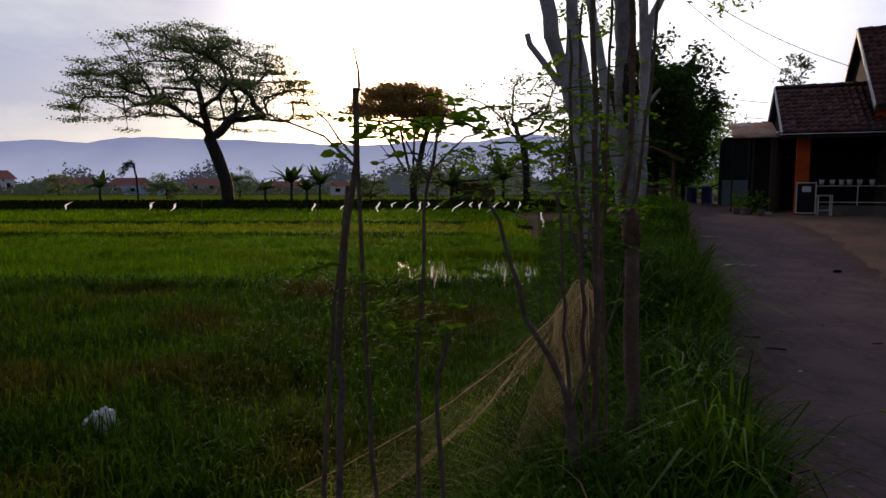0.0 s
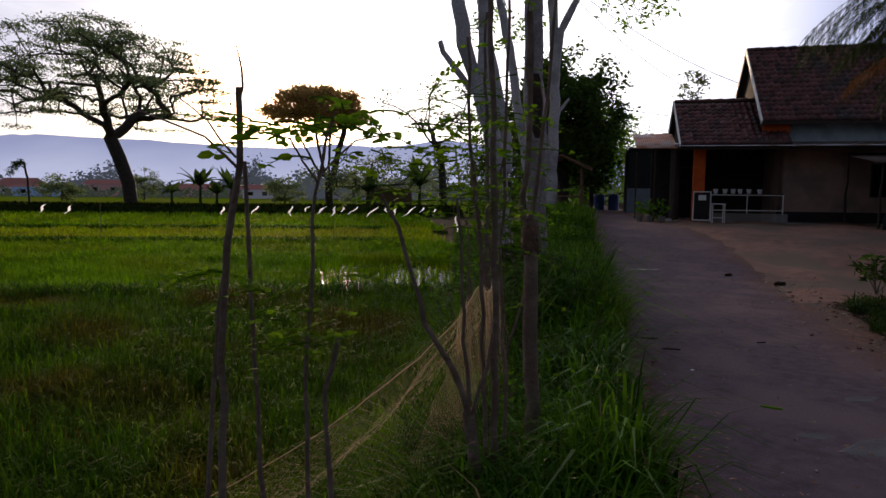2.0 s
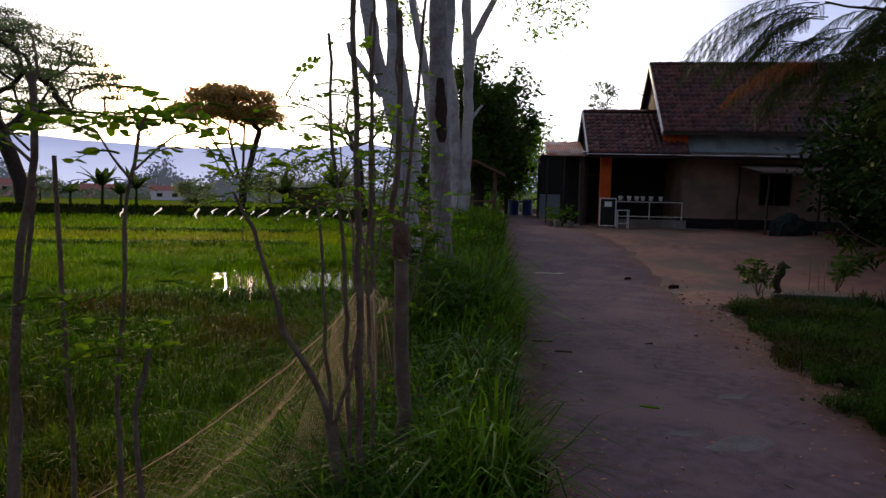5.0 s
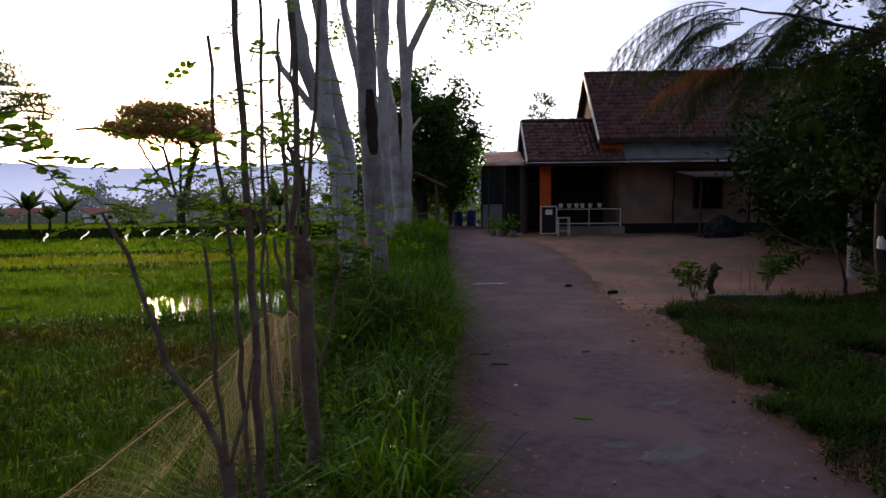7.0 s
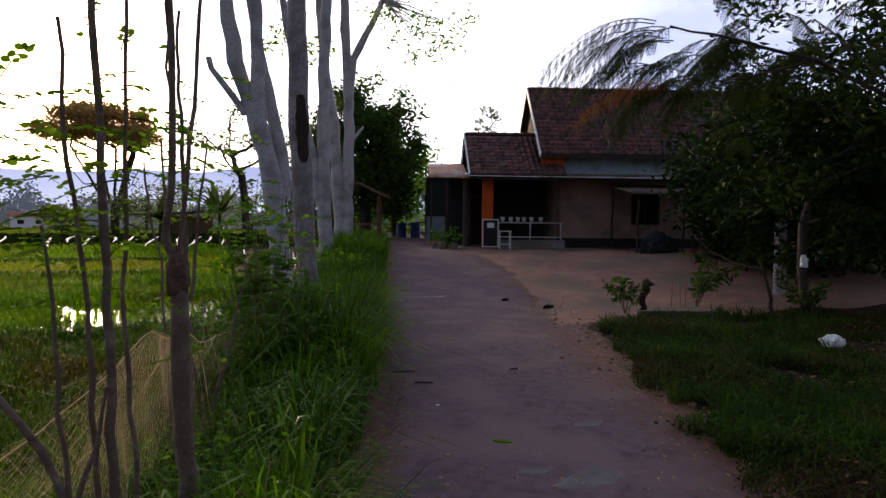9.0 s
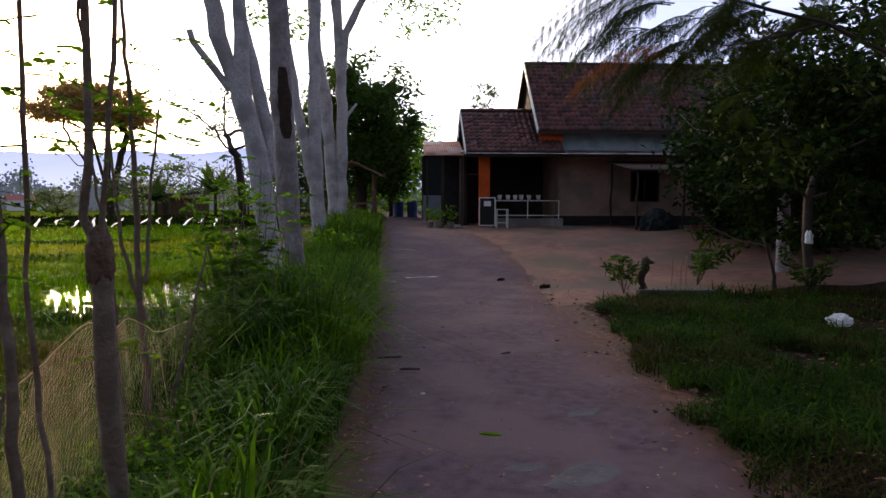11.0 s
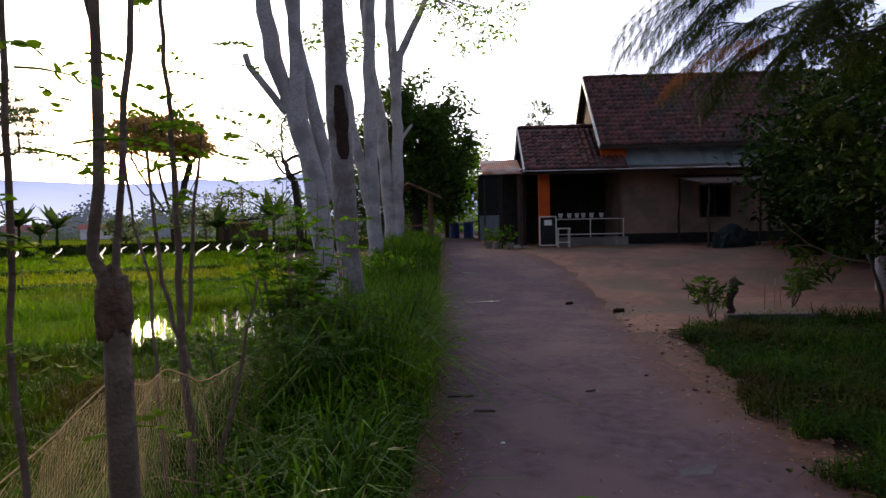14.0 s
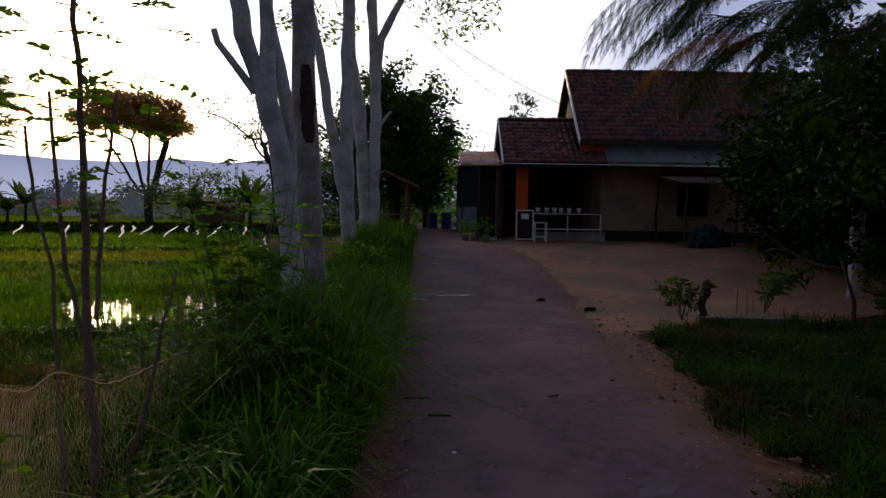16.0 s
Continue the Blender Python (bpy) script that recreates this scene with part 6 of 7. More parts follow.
bag("crumpled white plastic bag lying in the bed", pose(10.3, 6.4, 0.10), (0.16, 0.12, 0.10), 3)
bag("white plastic bag tied to a thin trunk", pose(12.22, 8.30, 0.95), (0.06, 0.06, 0.14), 5)
bag("clear crumpled plastic bag among the rice", pose(-1.29, 5.85, -0.45), (0.14, 0.12, 0.17), 8)

# ---------------------------------------------------------------- trees on the yard side
rt = dome(150, (13.8, 8.8, 2.55), 2.4, 2.3, 2.0, 25, 0.25, -0.85)
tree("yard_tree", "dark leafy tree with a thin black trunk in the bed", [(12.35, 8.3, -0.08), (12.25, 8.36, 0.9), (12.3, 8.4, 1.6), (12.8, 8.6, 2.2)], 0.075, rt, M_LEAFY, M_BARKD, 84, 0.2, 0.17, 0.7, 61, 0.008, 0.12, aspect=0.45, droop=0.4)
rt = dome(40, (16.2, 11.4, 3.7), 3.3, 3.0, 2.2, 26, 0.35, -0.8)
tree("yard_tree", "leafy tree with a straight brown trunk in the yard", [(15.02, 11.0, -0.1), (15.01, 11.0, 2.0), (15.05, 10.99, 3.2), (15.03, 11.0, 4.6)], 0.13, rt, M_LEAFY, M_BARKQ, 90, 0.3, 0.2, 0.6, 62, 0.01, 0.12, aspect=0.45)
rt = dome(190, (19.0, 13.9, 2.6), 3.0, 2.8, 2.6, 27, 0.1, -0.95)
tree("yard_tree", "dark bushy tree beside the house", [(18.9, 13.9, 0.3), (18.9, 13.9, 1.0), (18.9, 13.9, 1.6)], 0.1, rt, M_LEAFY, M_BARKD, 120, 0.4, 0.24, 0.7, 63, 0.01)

# dense growth that closes the yard beyond the house
for k, (x, y, h, w) in enumerate(((25.5, 14.0, 3.2, 2.6), (29, 17.5, 4.2, 3.4), (27, 9.5, 3.4, 3.0), (34, 21, 5.0, 4.2), (31, 12.5, 4.2, 3.6), (27, 4.5, 3.6, 3.2))):
    rt = dome(110, (x, y, h * 0.5), w, w, h * 0.58, 170 + k, 0.1, -0.95)
    tree("yard_bush_tree", "dense dark green bushy tree behind the yard", [(x, y, -0.3), (x, y, h * 0.15), (x, y, h * 0.3)], 0.12, rt, M_LEAFD, M_BARKD, 70, 0.4, 0.32, 0.6, 180 + k, 0.02)

# feathery fronds that hang in from a tree at the lane's edge
def fronds(pairs_, pinnae, pinna, leaflet, rng_, count=18, sag=0.28):
    """Twice-feathered leaves from start to tip: a drooping midrib, side ribs that hang from it, combs of leaflets lying flat along each."""
    ribs, Q = [], []
    for S, T in pairs_:
        S, T = np.array(S, float), np.array(T, float)
        L = np.linalg.norm(T - S)
        mid = lambda f: S + (T - S) * f + np.array([0, 0, sag * L * 4 * f * (1 - f) * 0.5])
        ribs.append([(mid(f), 0.006 * (1.2 - f)) for f in np.linspace(0, 1, 9)])
        for k in range(pinnae):
            f = 0.14 + 0.86 * (k + 0.5) / pinnae
            p, t = mid(f), unit(mid(min(1, f + 0.03)) - mid(f - 0.03))
            side = unit(np.cross(t, [0, 0, 1.0]))
            for sg in (-1, 1):
                pl = pinna * (0.45 + 0.55 * math.sin(math.pi * (0.12 + 0.8 * f))) * rng_.uniform(0.85, 1.12)
                pd = unit(side * sg * 0.8 + t * 0.62 + np.array([0, 0, -0.30]) + rng_.normal(0, 0.07, 3))
                g = np.linspace(0.04, 1, count)[:, None]
                C = p + pd * pl * g + np.array([0, 0, -0.38 * pl]) * g ** 2
                pt = unit(pd + np.array([0, 0, -0.76]) * g)
                nrm = unit(np.cross(pt, side * sg - t * 0.4) + rng_.normal(0, 0.35, 3))
                w = unit(np.cross(nrm, pt))
                ribs.append([(C[0], 0.0022), (C[count // 2], 0.0016), (C[-1], 0.0008)])
                sz = leaflet * (1.05 - 0.5 * g ** 3) * rng_.uniform(0.85, 1.15, (count, 1))
                hw = pl / count * 0.44
                for s2 in (-1, 1):
                    d = unit(w * s2 + pt * 0.42 + nrm * 0.12)
                    Q.append(np.stack([C - pt * hw * 0.5, C + d * sz * 0.6 - pt * hw, C + d * sz, C + d * sz * 0.6 + pt * hw], 1).reshape(-1, 3))
    V = np.concatenate(Q)
    return ribs, V, np.arange(len(V)).reshape(-1, 4)


FT = np.array([10.6, 5.2, 0.05])
fr_tree = thing("frond_tree", pose(*FT), "tree with long drooping feathery fronds over the lane", "tree")
V, F = tubes([limb([(0, 0, -0.1), (0.1, 0.0, 1.6), (-0.2, 0.1, 2.9), (-0.6, 0.3, 4.4), (-0.5, 0.2, 5.6)], 0.09, 0.03, 0.02, 0.3, 5),
              limb([(-0.2, 0.1, 2.7), (-1.2, 0.9, 3.45), (-2.3, 1.35, 3.72), (-2.9, 1.4, 3.75)], 0.032, 0.011, 0.02, 0.3, 6),
              limb([(-1.2, 0.9, 3.45), (-1.9, 1.2, 3.25), (-2.6, 1.4, 3.15)], 0.018, 0.008, 0.02, 0.3, 9),
              limb([(0.0, 0.1, 2.6), (0.2, 1.0, 3.4), (0.2, 2.0, 4.4)], 0.03, 0.012, 0.02, 0.3, 7)], 8)
part("trunk", fast_mesh("trunk", V, F, True), M_BARKD, fr_tree)
r = np.random.default_rng(301)
HANG = [((7.5, 6.6, 3.83), (6.16, 6.83, 3.18)), ((7.65, 6.66, 3.75), (6.38, 6.85, 3.05)), ((7.65, 6.55, 3.6), (6.54, 6.67, 2.97)), ((7.88, 6.67, 3.82), (6.89, 6.75, 3.14)),
        ((7.94, 6.65, 3.33), (6.58, 6.87, 2.93)), ((7.98, 6.41, 3.47), (7.03, 6.48, 2.8)), ((7.74, 6.19, 3.12), (6.72, 6.36, 2.6)),
        ((8.87, 6.7, 3.77), (8.07, 6.7, 3.33)), ((9.28, 6.75, 3.71), (8.45, 6.76, 3.41)), ((8.24, 6.31, 3.36), (7.35, 6.35, 2.64)), ((9.45, 6.68, 3.4), (8.67, 6.67, 3.14)), ((10.17, 6.6, 3.9), (9.41, 6.59, 3.43)), ((8.89, 6.58, 3.92), (8.25, 6.52, 3.42))]
more = [(np.array(a) + r.normal(0, 0.10, 3) + (0.1, 0.25, 0.05), np.array(b) + r.normal(0, 0.13, 3) + (0.22, 0.25, 0.0)) for a, b in HANG for _ in range(2)]
inner = []
for k in range(34):
    c = np.array([r.uniform(8.2, 12.5), 0, r.uniform(3.0, 6.2)])
    c[1] = 1.9 + r.uniform(0.5, 0.93) * (c[0] - 2.8)
    d = np.array([r.normal(-0.5, 0.7), r.normal(0.2, 0.6), -0.35])
    inner.append((c, c + unit(d) * r.uniform(0.7, 1.1)))
ribs, V, F = fronds([(np.array(a) - FT, np.array(b) - FT) for a, b in HANG + more + inner], 14, 0.28, 0.034, r)
tagged(part("frond_stalk", fast_mesh("frond_stalk", *tubes(ribs, 4), True), M_LEAFD, fr_tree), kind="stuff")
tagged(part("crown", fast_mesh("crown", V, F), M_LEAFM, fr_tree, "fine feathery leaflets in combs"), kind="stuff")
ribs, V, F = fronds([(np.array(a) - FT, np.array(b) - FT) for a, b in (((7.51, 6.17, 3.04), (6.28, 6.36, 2.58)), ((7.5, 6.3, 3.1), (6.45, 6.5, 2.7)))], 14, 0.22, 0.034, r)
tagged(part("withered_frond", fast_mesh("withered_frond", V, F), M_LEAFX, fr_tree, "orange-brown withered fronds"), kind="stuff")
# crown at the right, carried on unseen overhead to shade the bed
rt = []
while len(rt) < 235:
    p = np.array([r.uniform(7.8, 17.0), r.uniform(-3.0, 9.0), r.uniform(3.3, 6.8)])
    if p[1] - 1.7 > 0.86 * (p[0] - 2.8) or (p[2] < 4.4 and p[0] < 9.6) or noise.noise(p * 0.75) < 0.06:
        continue
    rt.append(tuple(p - FT))
lines = grown([np.array(p) for p in ((0.1, 0.0, 1.6), (0.3, -0.2, 2.2), (0.6, -0.4, 2.9))], 0.07, [np.array(p) for p in rt[::4]], 0.009, 0.1, 311)
part("limb", fast_mesh("limb", *tubes(lines, 6), True), M_BARKD, fr_tree)
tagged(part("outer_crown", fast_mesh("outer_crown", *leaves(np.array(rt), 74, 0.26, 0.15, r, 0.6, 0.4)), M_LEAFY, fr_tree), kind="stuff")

# ---------------------------------------------------------------- lean-to, posts and heap by the wall
lean = thing("lean_to", HM, "rough wooden lean-to with a low sheet roof against the wall", "lean-to")
part("roof", corrugated(5.2, -2.6, 1.98, 8.6, 0.5, 2.42), M_DARKWOOD, lean, "weathered low sheet roof")
for u, v, h in ((5.35, -2.4, 1.95), (6.9, -2.4, 1.98), (8.45, -2.4, 2.0), (5.35, 0.3, 2.3), (8.45, 0.3, 2.35)):
    part("post", tube_mesh("post", [limb([(u, v, -0.25), (u + 0.03, v, h)], 0.04, 0.035, 0.01, 0.4, int(u * 7))], 7), M_DARKWOOD, lean)
part("beam", bx(5.2, -2.45, 1.93, 8.6, -2.38, 1.98), M_DARKWOOD, lean)
bm = bmesh.new()
bmesh.ops.create_icosphere(bm, subdivisions=4, radius=1.0)
for v in bm.verts:
    d = v.co.normalized()
    k = 1 + 0.22 * noise.noise(d * 2.5) + 0.1 * noise.noise(d * 7)
    v.co = Vector((d.x * 0.68, d.y * 0.5, max(d.z, -0.25) * 0.72)) * k
heap = tagged(part("tarp_mound", bm, M_TARP), "dark heap covered with black sheeting", "heap")
heap.matrix_world = pose(17.45, 17.5, 0.55)
lowwall = thing("brick_wall", pose(18.3, 17.1, 0.45, 0, 0, -20.5), "low stretch of bare red brick wall", "wall")
for row in range(4):
    for k in range(8):
        bm_ = bx(k * 0.235 + (row % 2) * 0.11, 0, row * 0.085, k * 0.235 + 0.225 + (row % 2) * 0.11, 0.11, row * 0.085 + 0.075, 0.004)
        part("brick", bm_, M_BRICK, lowwall)
pile = thing("branch_pile", pose(17.9, 16.4, 0.45), "loose pile of dry cut branches", "branches")
for k in range(7):
    part("branch", tube_mesh("branch", [limb([(k * 0.1 - 0.3, 0, 0.02), (k * 0.14 - 0.4, -0.4, 0.25 + 0.06 * k), (k * 0.2 - 0.9, -0.8, 0.30 + 0.09 * k)], 0.022, 0.007, 0.03, 0.2, k)], 6), M_WOOD, pile)

for k, (u, v) in enumerate(((-0.95, -0.1), (-0.55, -0.35), (-1.25, 0.2))):
    pp = thing("potted_plant", HM @ pose(u, v, -0.02), "small leafy plant in a grey pot by the house corner", "potted plant", "pots by the house corner")
    part("pot", bowl(), M_CONC, pp).scale = (1.6, 1.6, 1.5)
    V, F = leaves([(0, 0, 0.35 + 0.1 * q) for q in range(4)], 16, 0.10, 0.16, rng, 1.0, 0.4)
    part("foliage", fast_mesh("foliage", V, F), M_LEAF, pp)

# ---------------------------------------------------------------- flags over the field
FLAGS = [(-2.2, 0.62), (-0.95, 0.70), (-0.30, 0.72), (0.36, 0.55), (0.72, 0.62), (1.0, 0.64), (1.55, 0.66), (2.3, 0.60), (2.65, 0.63), (3.05, 0.60), (3.75, 0.68), (4.1, 0.86), (4.5, 0.86)]
line_ob = tagged(part("scare_line", tube_mesh("scare_line", [limb([(-19, 26.4, 0.95), (-8, 26.0, 0.92), (-3.4, 25.8, 0.9), (0.6, 25.6, 0.92), (5.2, 25.3, 1.0)], 0.004, 0.004, 0.01, 0.8, 3)], 4), M_CABLE), "thin line strung over the paddies to scare birds", "line")
for x in (-19, -8, -3.4, 0.6, 5.2):
    o = tagged(part("field_stake", tube_mesh("field_stake", [limb([(0, 0, -0.1), (0.02, 0, 1.62)], 0.018, 0.013, 0.008, 0.3, int(x) + 40)], 6), M_WOOD), "thin bamboo stake in the paddy", "stake", "field stakes")
    o.matrix_world = pose(x, float(np.interp(x, [-19, -8, -3.4, 0.6, 5.2], [26.4, 26.0, 25.8, 25.6, 25.3])), -0.62)


def strip_flag(m, length, lean_, seed):
    r_ = np.random.default_rng(seed)
    bm = bmesh.new()
    prev = None
    for k in range(7):
        f = k / 6
        w = 0.02 + 0.045 * math.sin(math.pi * min(1, f * 1.15)) * r_.uniform(0.7, 1.2)
        x = lean_ * length * f + 0.04 * math.sin(f * 6 + seed)
        y = 0.05 * math.sin(f * 5 + seed)
        z = -length * f
        cur = [bm.verts.new((x - w, y, z)), bm.verts.new((x + w * 0.4, y + 0.03, z))]
        if prev:
            bm.faces.new((prev[0], prev[1], cur[1], cur[0])).smooth = True
        prev = cur
    o = tagged(part("strip_flag", bm, M_FLAG), "white plastic strip fluttering from the line", "flag", "white strips over the paddy")
    o.matrix_world = m
    return o


for k, (x, z) in enumerate(FLAGS):
    strip_flag(pose(x, float(np.interp(x, [-19, 5.2], [26.4, 25.3])), 0.955), 0.30 + 0.10 * math.sin(k * 2.1), -0.75 + 0.6 * math.sin(k * 1.7), k)
for k, (x, y, z) in enumerate(((-13.3, 26.2, 0.95), (-9.9, 26.1, 0.95), (-9.0, 26.1, 0.9), (-16.9, 26.3, 0.95), (-3.5, 25.8, 0.9))):
    strip_flag(pose(x, y, z), 0.3, -0.9 if k < 3 else -0.2, 40 + k)
for k, (x, y, z) in enumerate(((4.9, 22.4, 0.75), (6.3, 21.6, 0.55))):
    st = tagged(part("field_stake", tube_mesh("field_stake", [limb([(0, 0, -1.2), (0.02, 0, 0.02)], 0.015, 0.012, 0.006, 0.3, k)], 6), M_WOOD), "thin bamboo stake in the paddy", "stake", "field stakes")
    st.matrix_world = pose(x, y, z)
    strip_flag(pose(x, y - 0.03, z), 0.6, 0.05, 60 + k)


# ---------------------------------------------------------------- banana plants, palms and shed beyond the field
def banana(label, m, h, n, seed):
    r_ = np.random.default_rng(seed)
    n = int(n * 1.7)
    t = thing("banana_plant", m, label, "banana plant", "banana plants beyond the field")
    V, F = tubes([limb([(0, 0, -0.2), (0.05, 0, h * 0.42)], 0.16, 0.10, 0.01, 0.4, seed)], 8)
    part("stem", fast_mesh("stem", V, F, True), M_LEAFK, t)
    for k in range(n):
        a = 2 * math.pi * k / n + r_.uniform(-0.3, 0.3)
        up = r_.uniform(0.15, 0.95)
        L = h * 0.6 * r_.uniform(0.8, 1.15)
        bm = bmesh.new()
        prev = None
        for q in range(8):
            f = q / 7
            rr_ = L * f * (1.15 - 0.65 * up)
            z = h * 0.40 + L * (up * f + (1 - up) * (0.55 * f - 0.9 * f * f))
            w = 0.36 * math.sin(math.pi * min(1, 0.08 + f * 0.95)) * (1 - 0.15 * (q % 2))
            px, py = math.cos(a), math.sin(a)
            cur = [bm.verts.new((px * rr_ - py * w, py * rr_ + px * w, z - 0.06)), bm.verts.new((px * rr_, py * rr_, z)), bm.verts.new((px * rr_ + py * w, py * rr_ - px * w, z - 0.06))]
            if prev:
                bm.faces.new((prev[0], prev[1], cur[1], cur[0]))
                bm.faces.new((prev[1], prev[2], cur[2], cur[1]))
            prev = cur
        part("leaf", bm, M_LEAFK, t)
    return t


banana("banana plant with tall upright leaves", pose(-14.1, 66.5, 0.0), 4.6, 9, 1)
banana("banana plant with a bright young leaf", pose(-11.2, 66.5, 0.0), 4.0, 8, 2)
banana("small green banana plant beside others", pose(-16.8, 66.5, 0.0), 2.8, 8, 3)
banana("small dark banana plant beside others", pose(-12.6, 66.8, 0.0), 2.6, 8, 4)
banana("dark banana plant by the bund", pose(-34.5, 68, 0.0), 3.4, 9, 5)
banana("banana plant at the field edge", pose(2.2, 60.5, 0.0), 3.6, 9, 6)
banana("broad banana plant near the trunks", pose(6.8, 58.5, 0.0), 5.0, 10, 7)
palm = thing("bent_palm", pose(-32.6, 72.4, -0.2), "thin palm with a drooping brown head", "palm")
V, F = tubes([limb([(0, 0, 0), (-0.05, 0, 2.2), (-0.35, 0, 4.2)], 0.13, 0.10, 0.01, 0.5, 3)], 7)
part("trunk", fast_mesh("trunk", V, F, True), M_BARKD, palm)
V, F = leaves([(-0.5 - 0.9 * f, 0, 4.3 + 0.35 * f - 0.9 * f * f) for f in np.linspace(0, 1.3, 9)], 28, 0.14, 0.5, rng, 1.0, 0.2, 0.6)
part("crown", fast_mesh("crown", V, F), M_LEAFD, palm)
shed = thing("field_shed", pose(4.7, 75.6, -0.2), "low brown wooden shed beyond the paddies", "shed")
part("wall", bx(-2.6, -1.5, 0, 2.6, 1.5, 1.9), M_WOOD, shed)
part("roof", bx(-3.0, -2.0, 1.9, 3.0, 2.0, 2.08), M_RUST, shed)
for k, (x, y, h, w) in enumerate(((-30, 100, 4.2, 2.6), (-8, 84, 3.0, 2.5), (0.5, 90, 4.0, 4), (12, 80, 6, 5), (-37, 90, 3, 2.5), (-70, 120, 4, 4))):
    rt = dome(46, (x, y, h * 0.45), w, w, h * 0.55, 70 + k, 0.1, -0.9)
    tree("field_tree", "small dark tree between field and village", [(x, y, -0.3), (x, y, h * 0.15), (x, y, h * 0.3)], 0.12, rt, M_LEAFR, M_BARKD, 70, 0.35, 0.26, 0.5, 80 + k, 0.02)
rt = dome(22, (23.76, 42.4, 8.6), 0.9, 0.9, 1.6, 91, 0.1, -0.9)
tree("thin_tree", "thin sparse tree rising behind the house", [(23.76, 42.4, 0.5), (23.76, 42.4, 4), (23.76, 42.4, 7.4)], 0.09, rt, M_LEAFR, M_BARKD, 34, 0.22, 0.2, 0.4, 92, 0.012)


# ---------------------------------------------------------------- overhead cables
def cable(label, a, b, sag):
    a, b = Vector(a), Vector(b)
    pts = [(np.array(a.lerp(b, f / 16)) - np.array([0, 0, sag * 4 * (f / 16) * (1 - f / 16)]), 0.012) for f in range(17)]
    return tagged(part("overhead_cable", tube_mesh("overhead_cable", [pts], 5), M_CABLE), label, "cable", "overhead cables")


cable("sagging black overhead cable to the house", (9.0, 24.0, 9.2), (18.3, 25.3, 5.62), 0.5)
cable("thin overhead cable to the house", (9.0, 24.0, 9.0), (16.4, 28.5, 6.2), 0.3)
cable("thin overhead cable beyond the house", (8.0, 33.0, 7.4), (15.6, 28.9, 5.1), 0.25)
cable("thin overhead cable beyond the house", (8.0, 34.0, 6.4), (16.6, 29.4, 4.4), 0.2)


# ---------------------------------------------------------------- litter on the lane
def slab(label, name, x, y, sx, sy, sz, rot, material, seed, category, group=""):
    """A thin irregular flake, chip or bark piece lying on the ground."""
    r_ = np.random.default_rng(seed)
    bm = bmesh.new()
    k = 9
    lo, hi = [], []
    for i in range(k):
        a = 2 * math.pi * i / k
        q = r_.uniform(0.7, 1.15)
        lo.append(bm.verts.new((sx * q * math.cos(a), sy * q * math.sin(a), 0)))
        hi.append(bm.verts.new((sx * q * 0.85 * math.cos(a), sy * q * 0.85 * math.sin(a), sz * r_.uniform(0.6, 1.1))))
    bm.faces.new(hi)
    bm.faces.new(list(reversed(lo)))
    for i in range(k):
        bm.faces.new((lo[i], lo[(i + 1) % k], hi[(i + 1) % k], hi[i]))
    o = tagged(part(name, bm, material), label, category, group)
    o.matrix_world = pose(x, y, float(ground_z(x, y)) + 0.021, 0, 0, rot)
    return o


slab("dark strip of fallen bark on the lane", "bark_piece", 4.79, 7.19, 0.13, 0.022, 0.014, -15, M_BARKD, 1, "bark", "bark pieces")
slab("dark strip of fallen bark on the lane", "bark_piece", 4.82, 6.70, 0.11, 0.028, 0.016, -20, M_BARKD, 2, "bark", "bark pieces")
slab("dark strip of fallen bark on the lane", "bark_piece", 5.95, 6.9, 0.07, 0.018, 0.012, 5, M_BARKD, 3, "bark", "bark pieces")
slab("yellow-green fallen leaf on the lane", "fallen_leaf", 4.73, 4.94, 0.075, 0.03, 0.008, -35, M_LEAFB, 4, "leaf")
slab("pale dry twig at the lane edge", "twig", 3.42, 4.25, 0.16, 0.008, 0.01, 8, M_STONE, 5, "twig")
slab("small white chip on the lane", "stone_chip", 4.65, 5.95, 0.022, 0.012, 0.008, 10, M_PLAST, 6, "chip", "stone chips")
slab("pale worn mortar patch round a pothole", "road_patch", 4.90, 4.15, 0.27, 0.15, 0.003, 15, M_PATCH, 7, "road patch")
slab("dark sunken pothole in the lane", "pothole", 4.66, 4.38, 0.16, 0.06, 0.003, -10, M_PATCH, 8, "pothole")
slab("dark shallow pothole in the lane", "pothole", 5.55, 5.05, 0.18, 0.07, 0.003, 10, M_PATCH, 9, "pothole")
for k, (x, y, sx, sy) in enumerate(((6.2, 12.35, 0.20, 0.05), (6.6, 13.4, 0.26, 0.05), (5.95, 11.85, 0.16, 0.035), (6.35, 12.9, 0.12, 0.03), (6.05, 12.6, 0.10, 0.03), (6.9, 13.2, 0.07, 0.03))):
    slab("pale broken cement flake at the lane edge", "cement_flake", x, y, sx, sy, 0.016, -18 + 7 * k, M_STONE, 50 + k, "rubble", "pale cement flakes")
for k in range(34):
    y = float(rng.uniform(6.0, 12.5))
    slab("brown clod at the lane edge", "clod", float(np.interp(y, RIGHT_Y, RIGHT_X)) + float(rng.normal(0.1, 0.22)), y, float(rng.uniform(0.014, 0.04)), float(rng.uniform(0.010, 0.026)), 0.016, float(rng.uniform(0, 180)), M_EDGE if k % 3 else M_STONE, 80 + k, "clod", "clods along the lane edge")
for k, (x, y) in enumerate(((6.81, 13.97), (7.3, 14.5), (7.0, 15.6), (7.7, 13.6), (8.4, 16.8))):
    slab("shallow wet crack across the lane", "puddle", x, y, 0.38, 0.09, 0.004, -15 + k * 4, M_WATER, 10 + k, "puddle", "wet cracks in the lane")
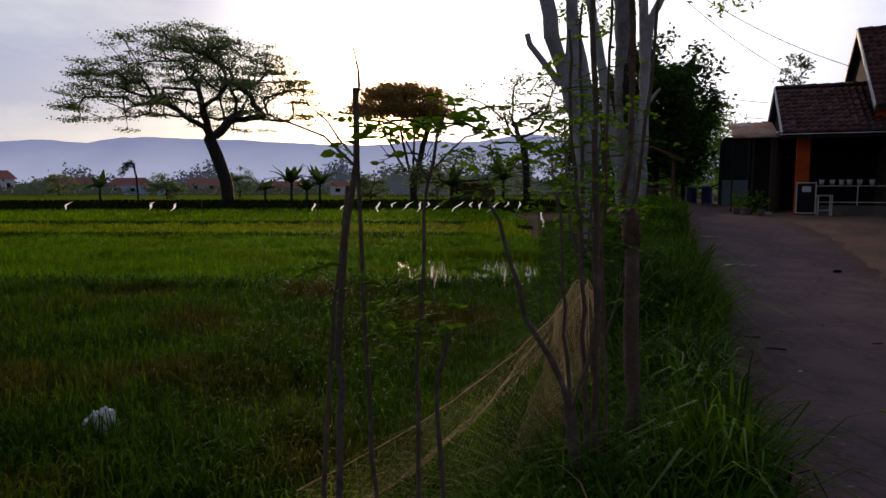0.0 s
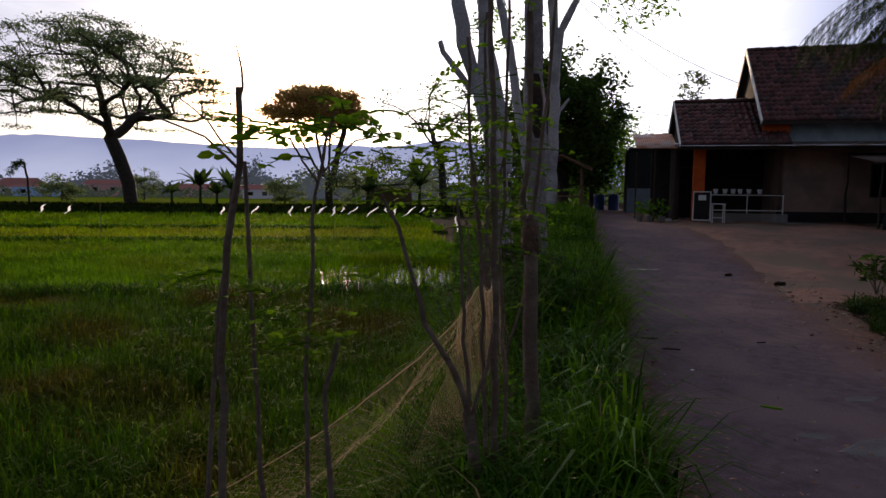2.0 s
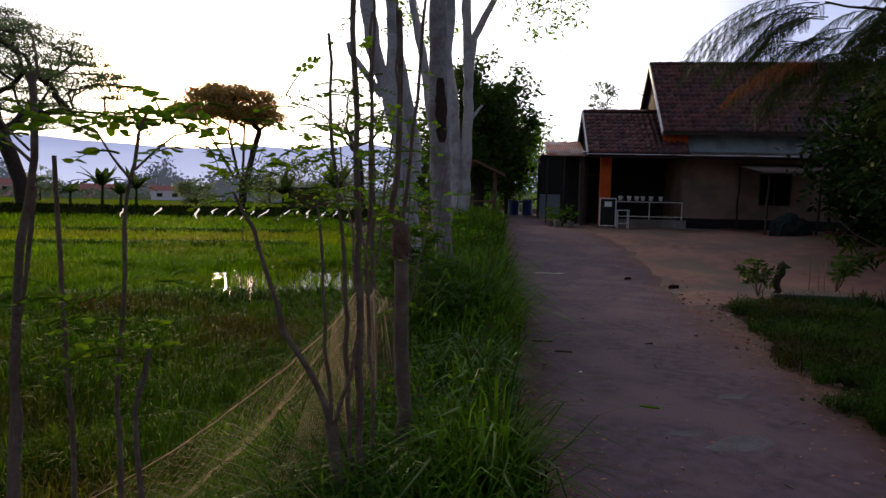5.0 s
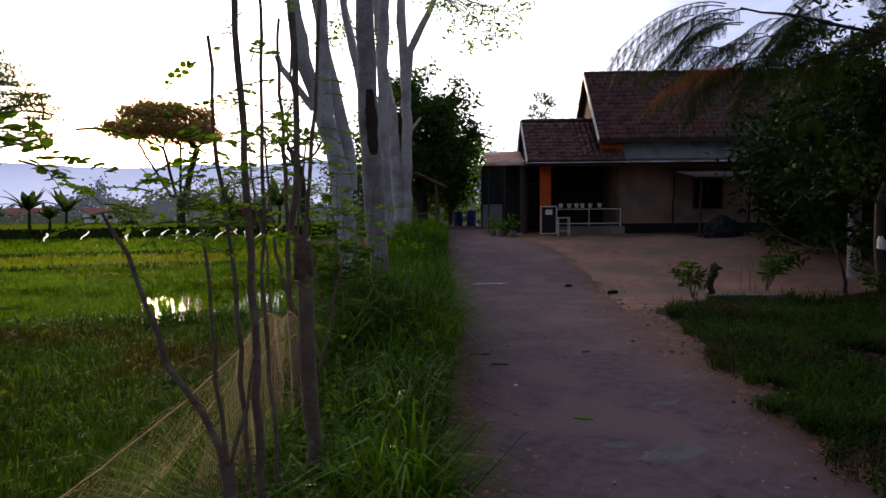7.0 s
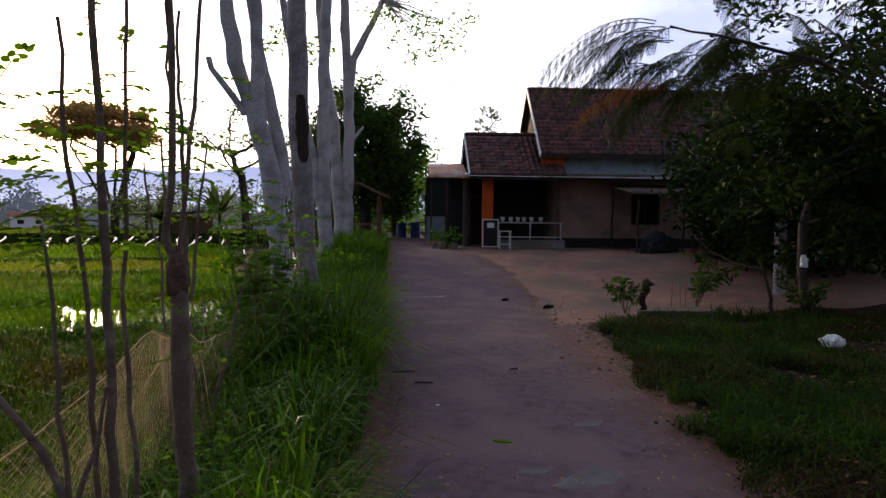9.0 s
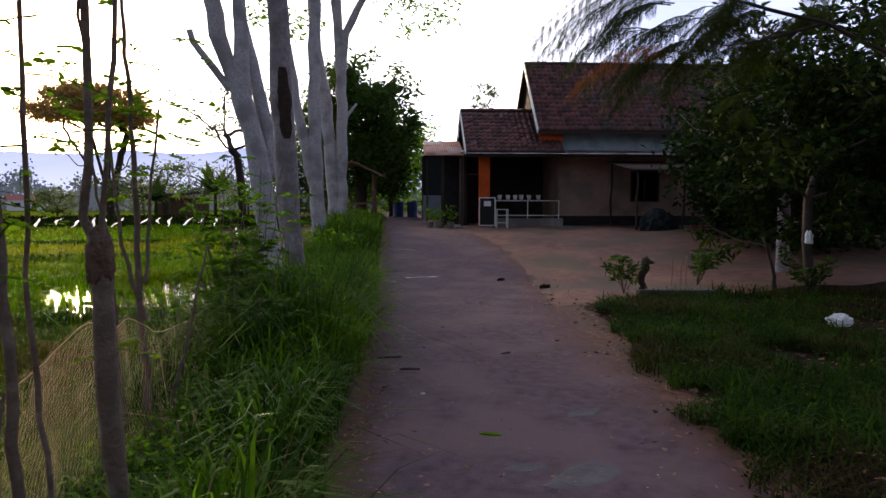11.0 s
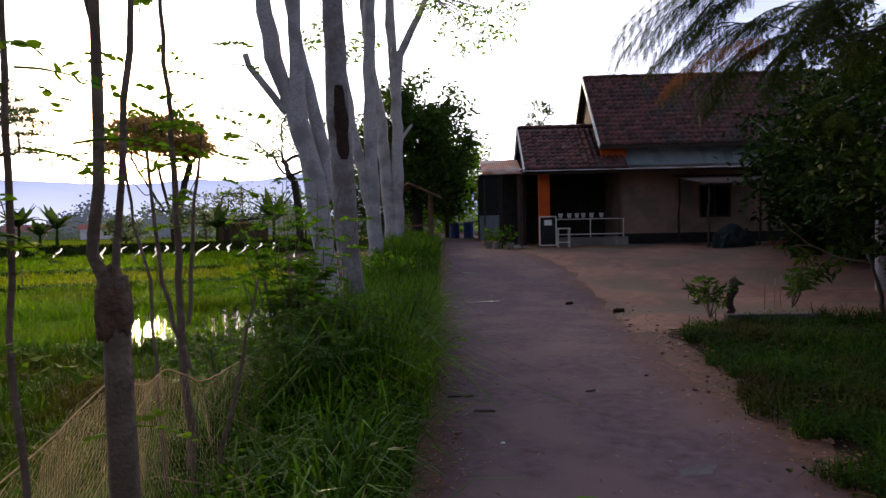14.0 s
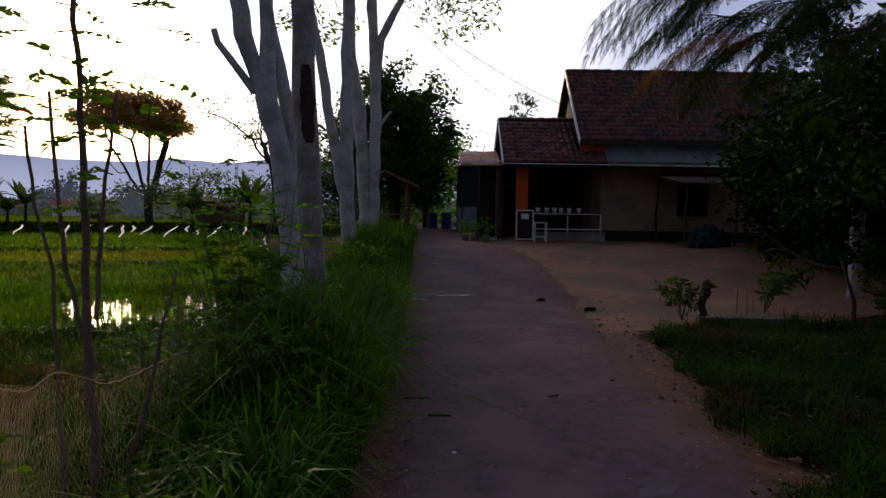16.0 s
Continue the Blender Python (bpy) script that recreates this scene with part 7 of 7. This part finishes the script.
slab("brown clod at the edge of the yard", "clod", 9.2, 11.3, 0.14, 0.07, 0.06, 10, M_SOIL, 30, "clod")
slab("brown clod at the edge of the yard", "clod", 9.0, 12.6, 0.12, 0.06, 0.05, 30, M_SOIL, 31, "clod")
n_ = 2600
yy = rng.uniform(2.0, 13, n_)
sd = rng.random(n_) < 0.42
xx = np.where(sd, np.interp(yy, LEFT_Y, LEFT_X) + 0.05 + np.abs(rng.normal(0, 0.22, n_)), np.interp(yy, RIGHT_Y, RIGHT_X) + rng.normal(0.15, 0.35, n_))
mid = rng.random(n_) < 0.16
xx = np.where(mid, np.interp(yy, LEFT_Y, LEFT_X) + rng.random(n_) * 2.4, xx)
P = np.stack([xx, yy, ground_z(xx, yy) + 0.026], 1)
V, F = leaves(P, 1, 0.0, 0.05, rng, 0.1, 0.5)
V[:, 2] = np.repeat(P[:, 2], 4) + (V[:, 2] - np.repeat(P[:, 2], 4)) * 0.25
M_LITTER = mat("dry_litter", (0.26, 0.13, 0.065), (0.13, 0.07, 0.04), scale=3, bump=0.2, island=0.5)
tagged(part("leaf_litter", fast_mesh("leaf_litter", V, F), M_LITTER), "dry brown leaf litter along the lane", "leaf litter", kind="stuff")
P = P[: 900] + (0.03, 0.02, -0.002)
V, F = leaves(P, 1, 0.0, 0.018, rng, 0.1, 0.8)
V[:, 2] = np.repeat(P[:, 2], 4) + 0.003
tagged(part("grit", fast_mesh("grit", V, F), M_STONE), "pale grit and small stones on the lane", "grit", kind="stuff")
Q = np.stack([rng.uniform(6.2, 13, 2600), rng.uniform(2.5, 9.0, 2600)], 1)
Q = Q[Q[:, 0] > np.interp(Q[:, 1], RIGHT_Y, RIGHT_X) + 0.1]
Q = np.concatenate([Q, ground_z(Q[:, 0], Q[:, 1])[:, None] + 0.05], 1)
V, F = leaves(Q, 1, 0.0, 0.07, rng, 0.1, 0.55)
V[:, 2] = np.repeat(Q[:, 2], 4) + (V[:, 2] - np.repeat(Q[:, 2], 4)) * 0.35
tagged(part("bed_litter", fast_mesh("bed_litter", V, F), M_LITTER), "dry leaves scattered over the bed", "leaf litter", kind="stuff")

# ---------------------------------------------------------------- single roof tiles
for r_, m in TILE_JOBS:
    o = new("tile", TILE)
    o.parent = r_
    o.matrix_basis = m
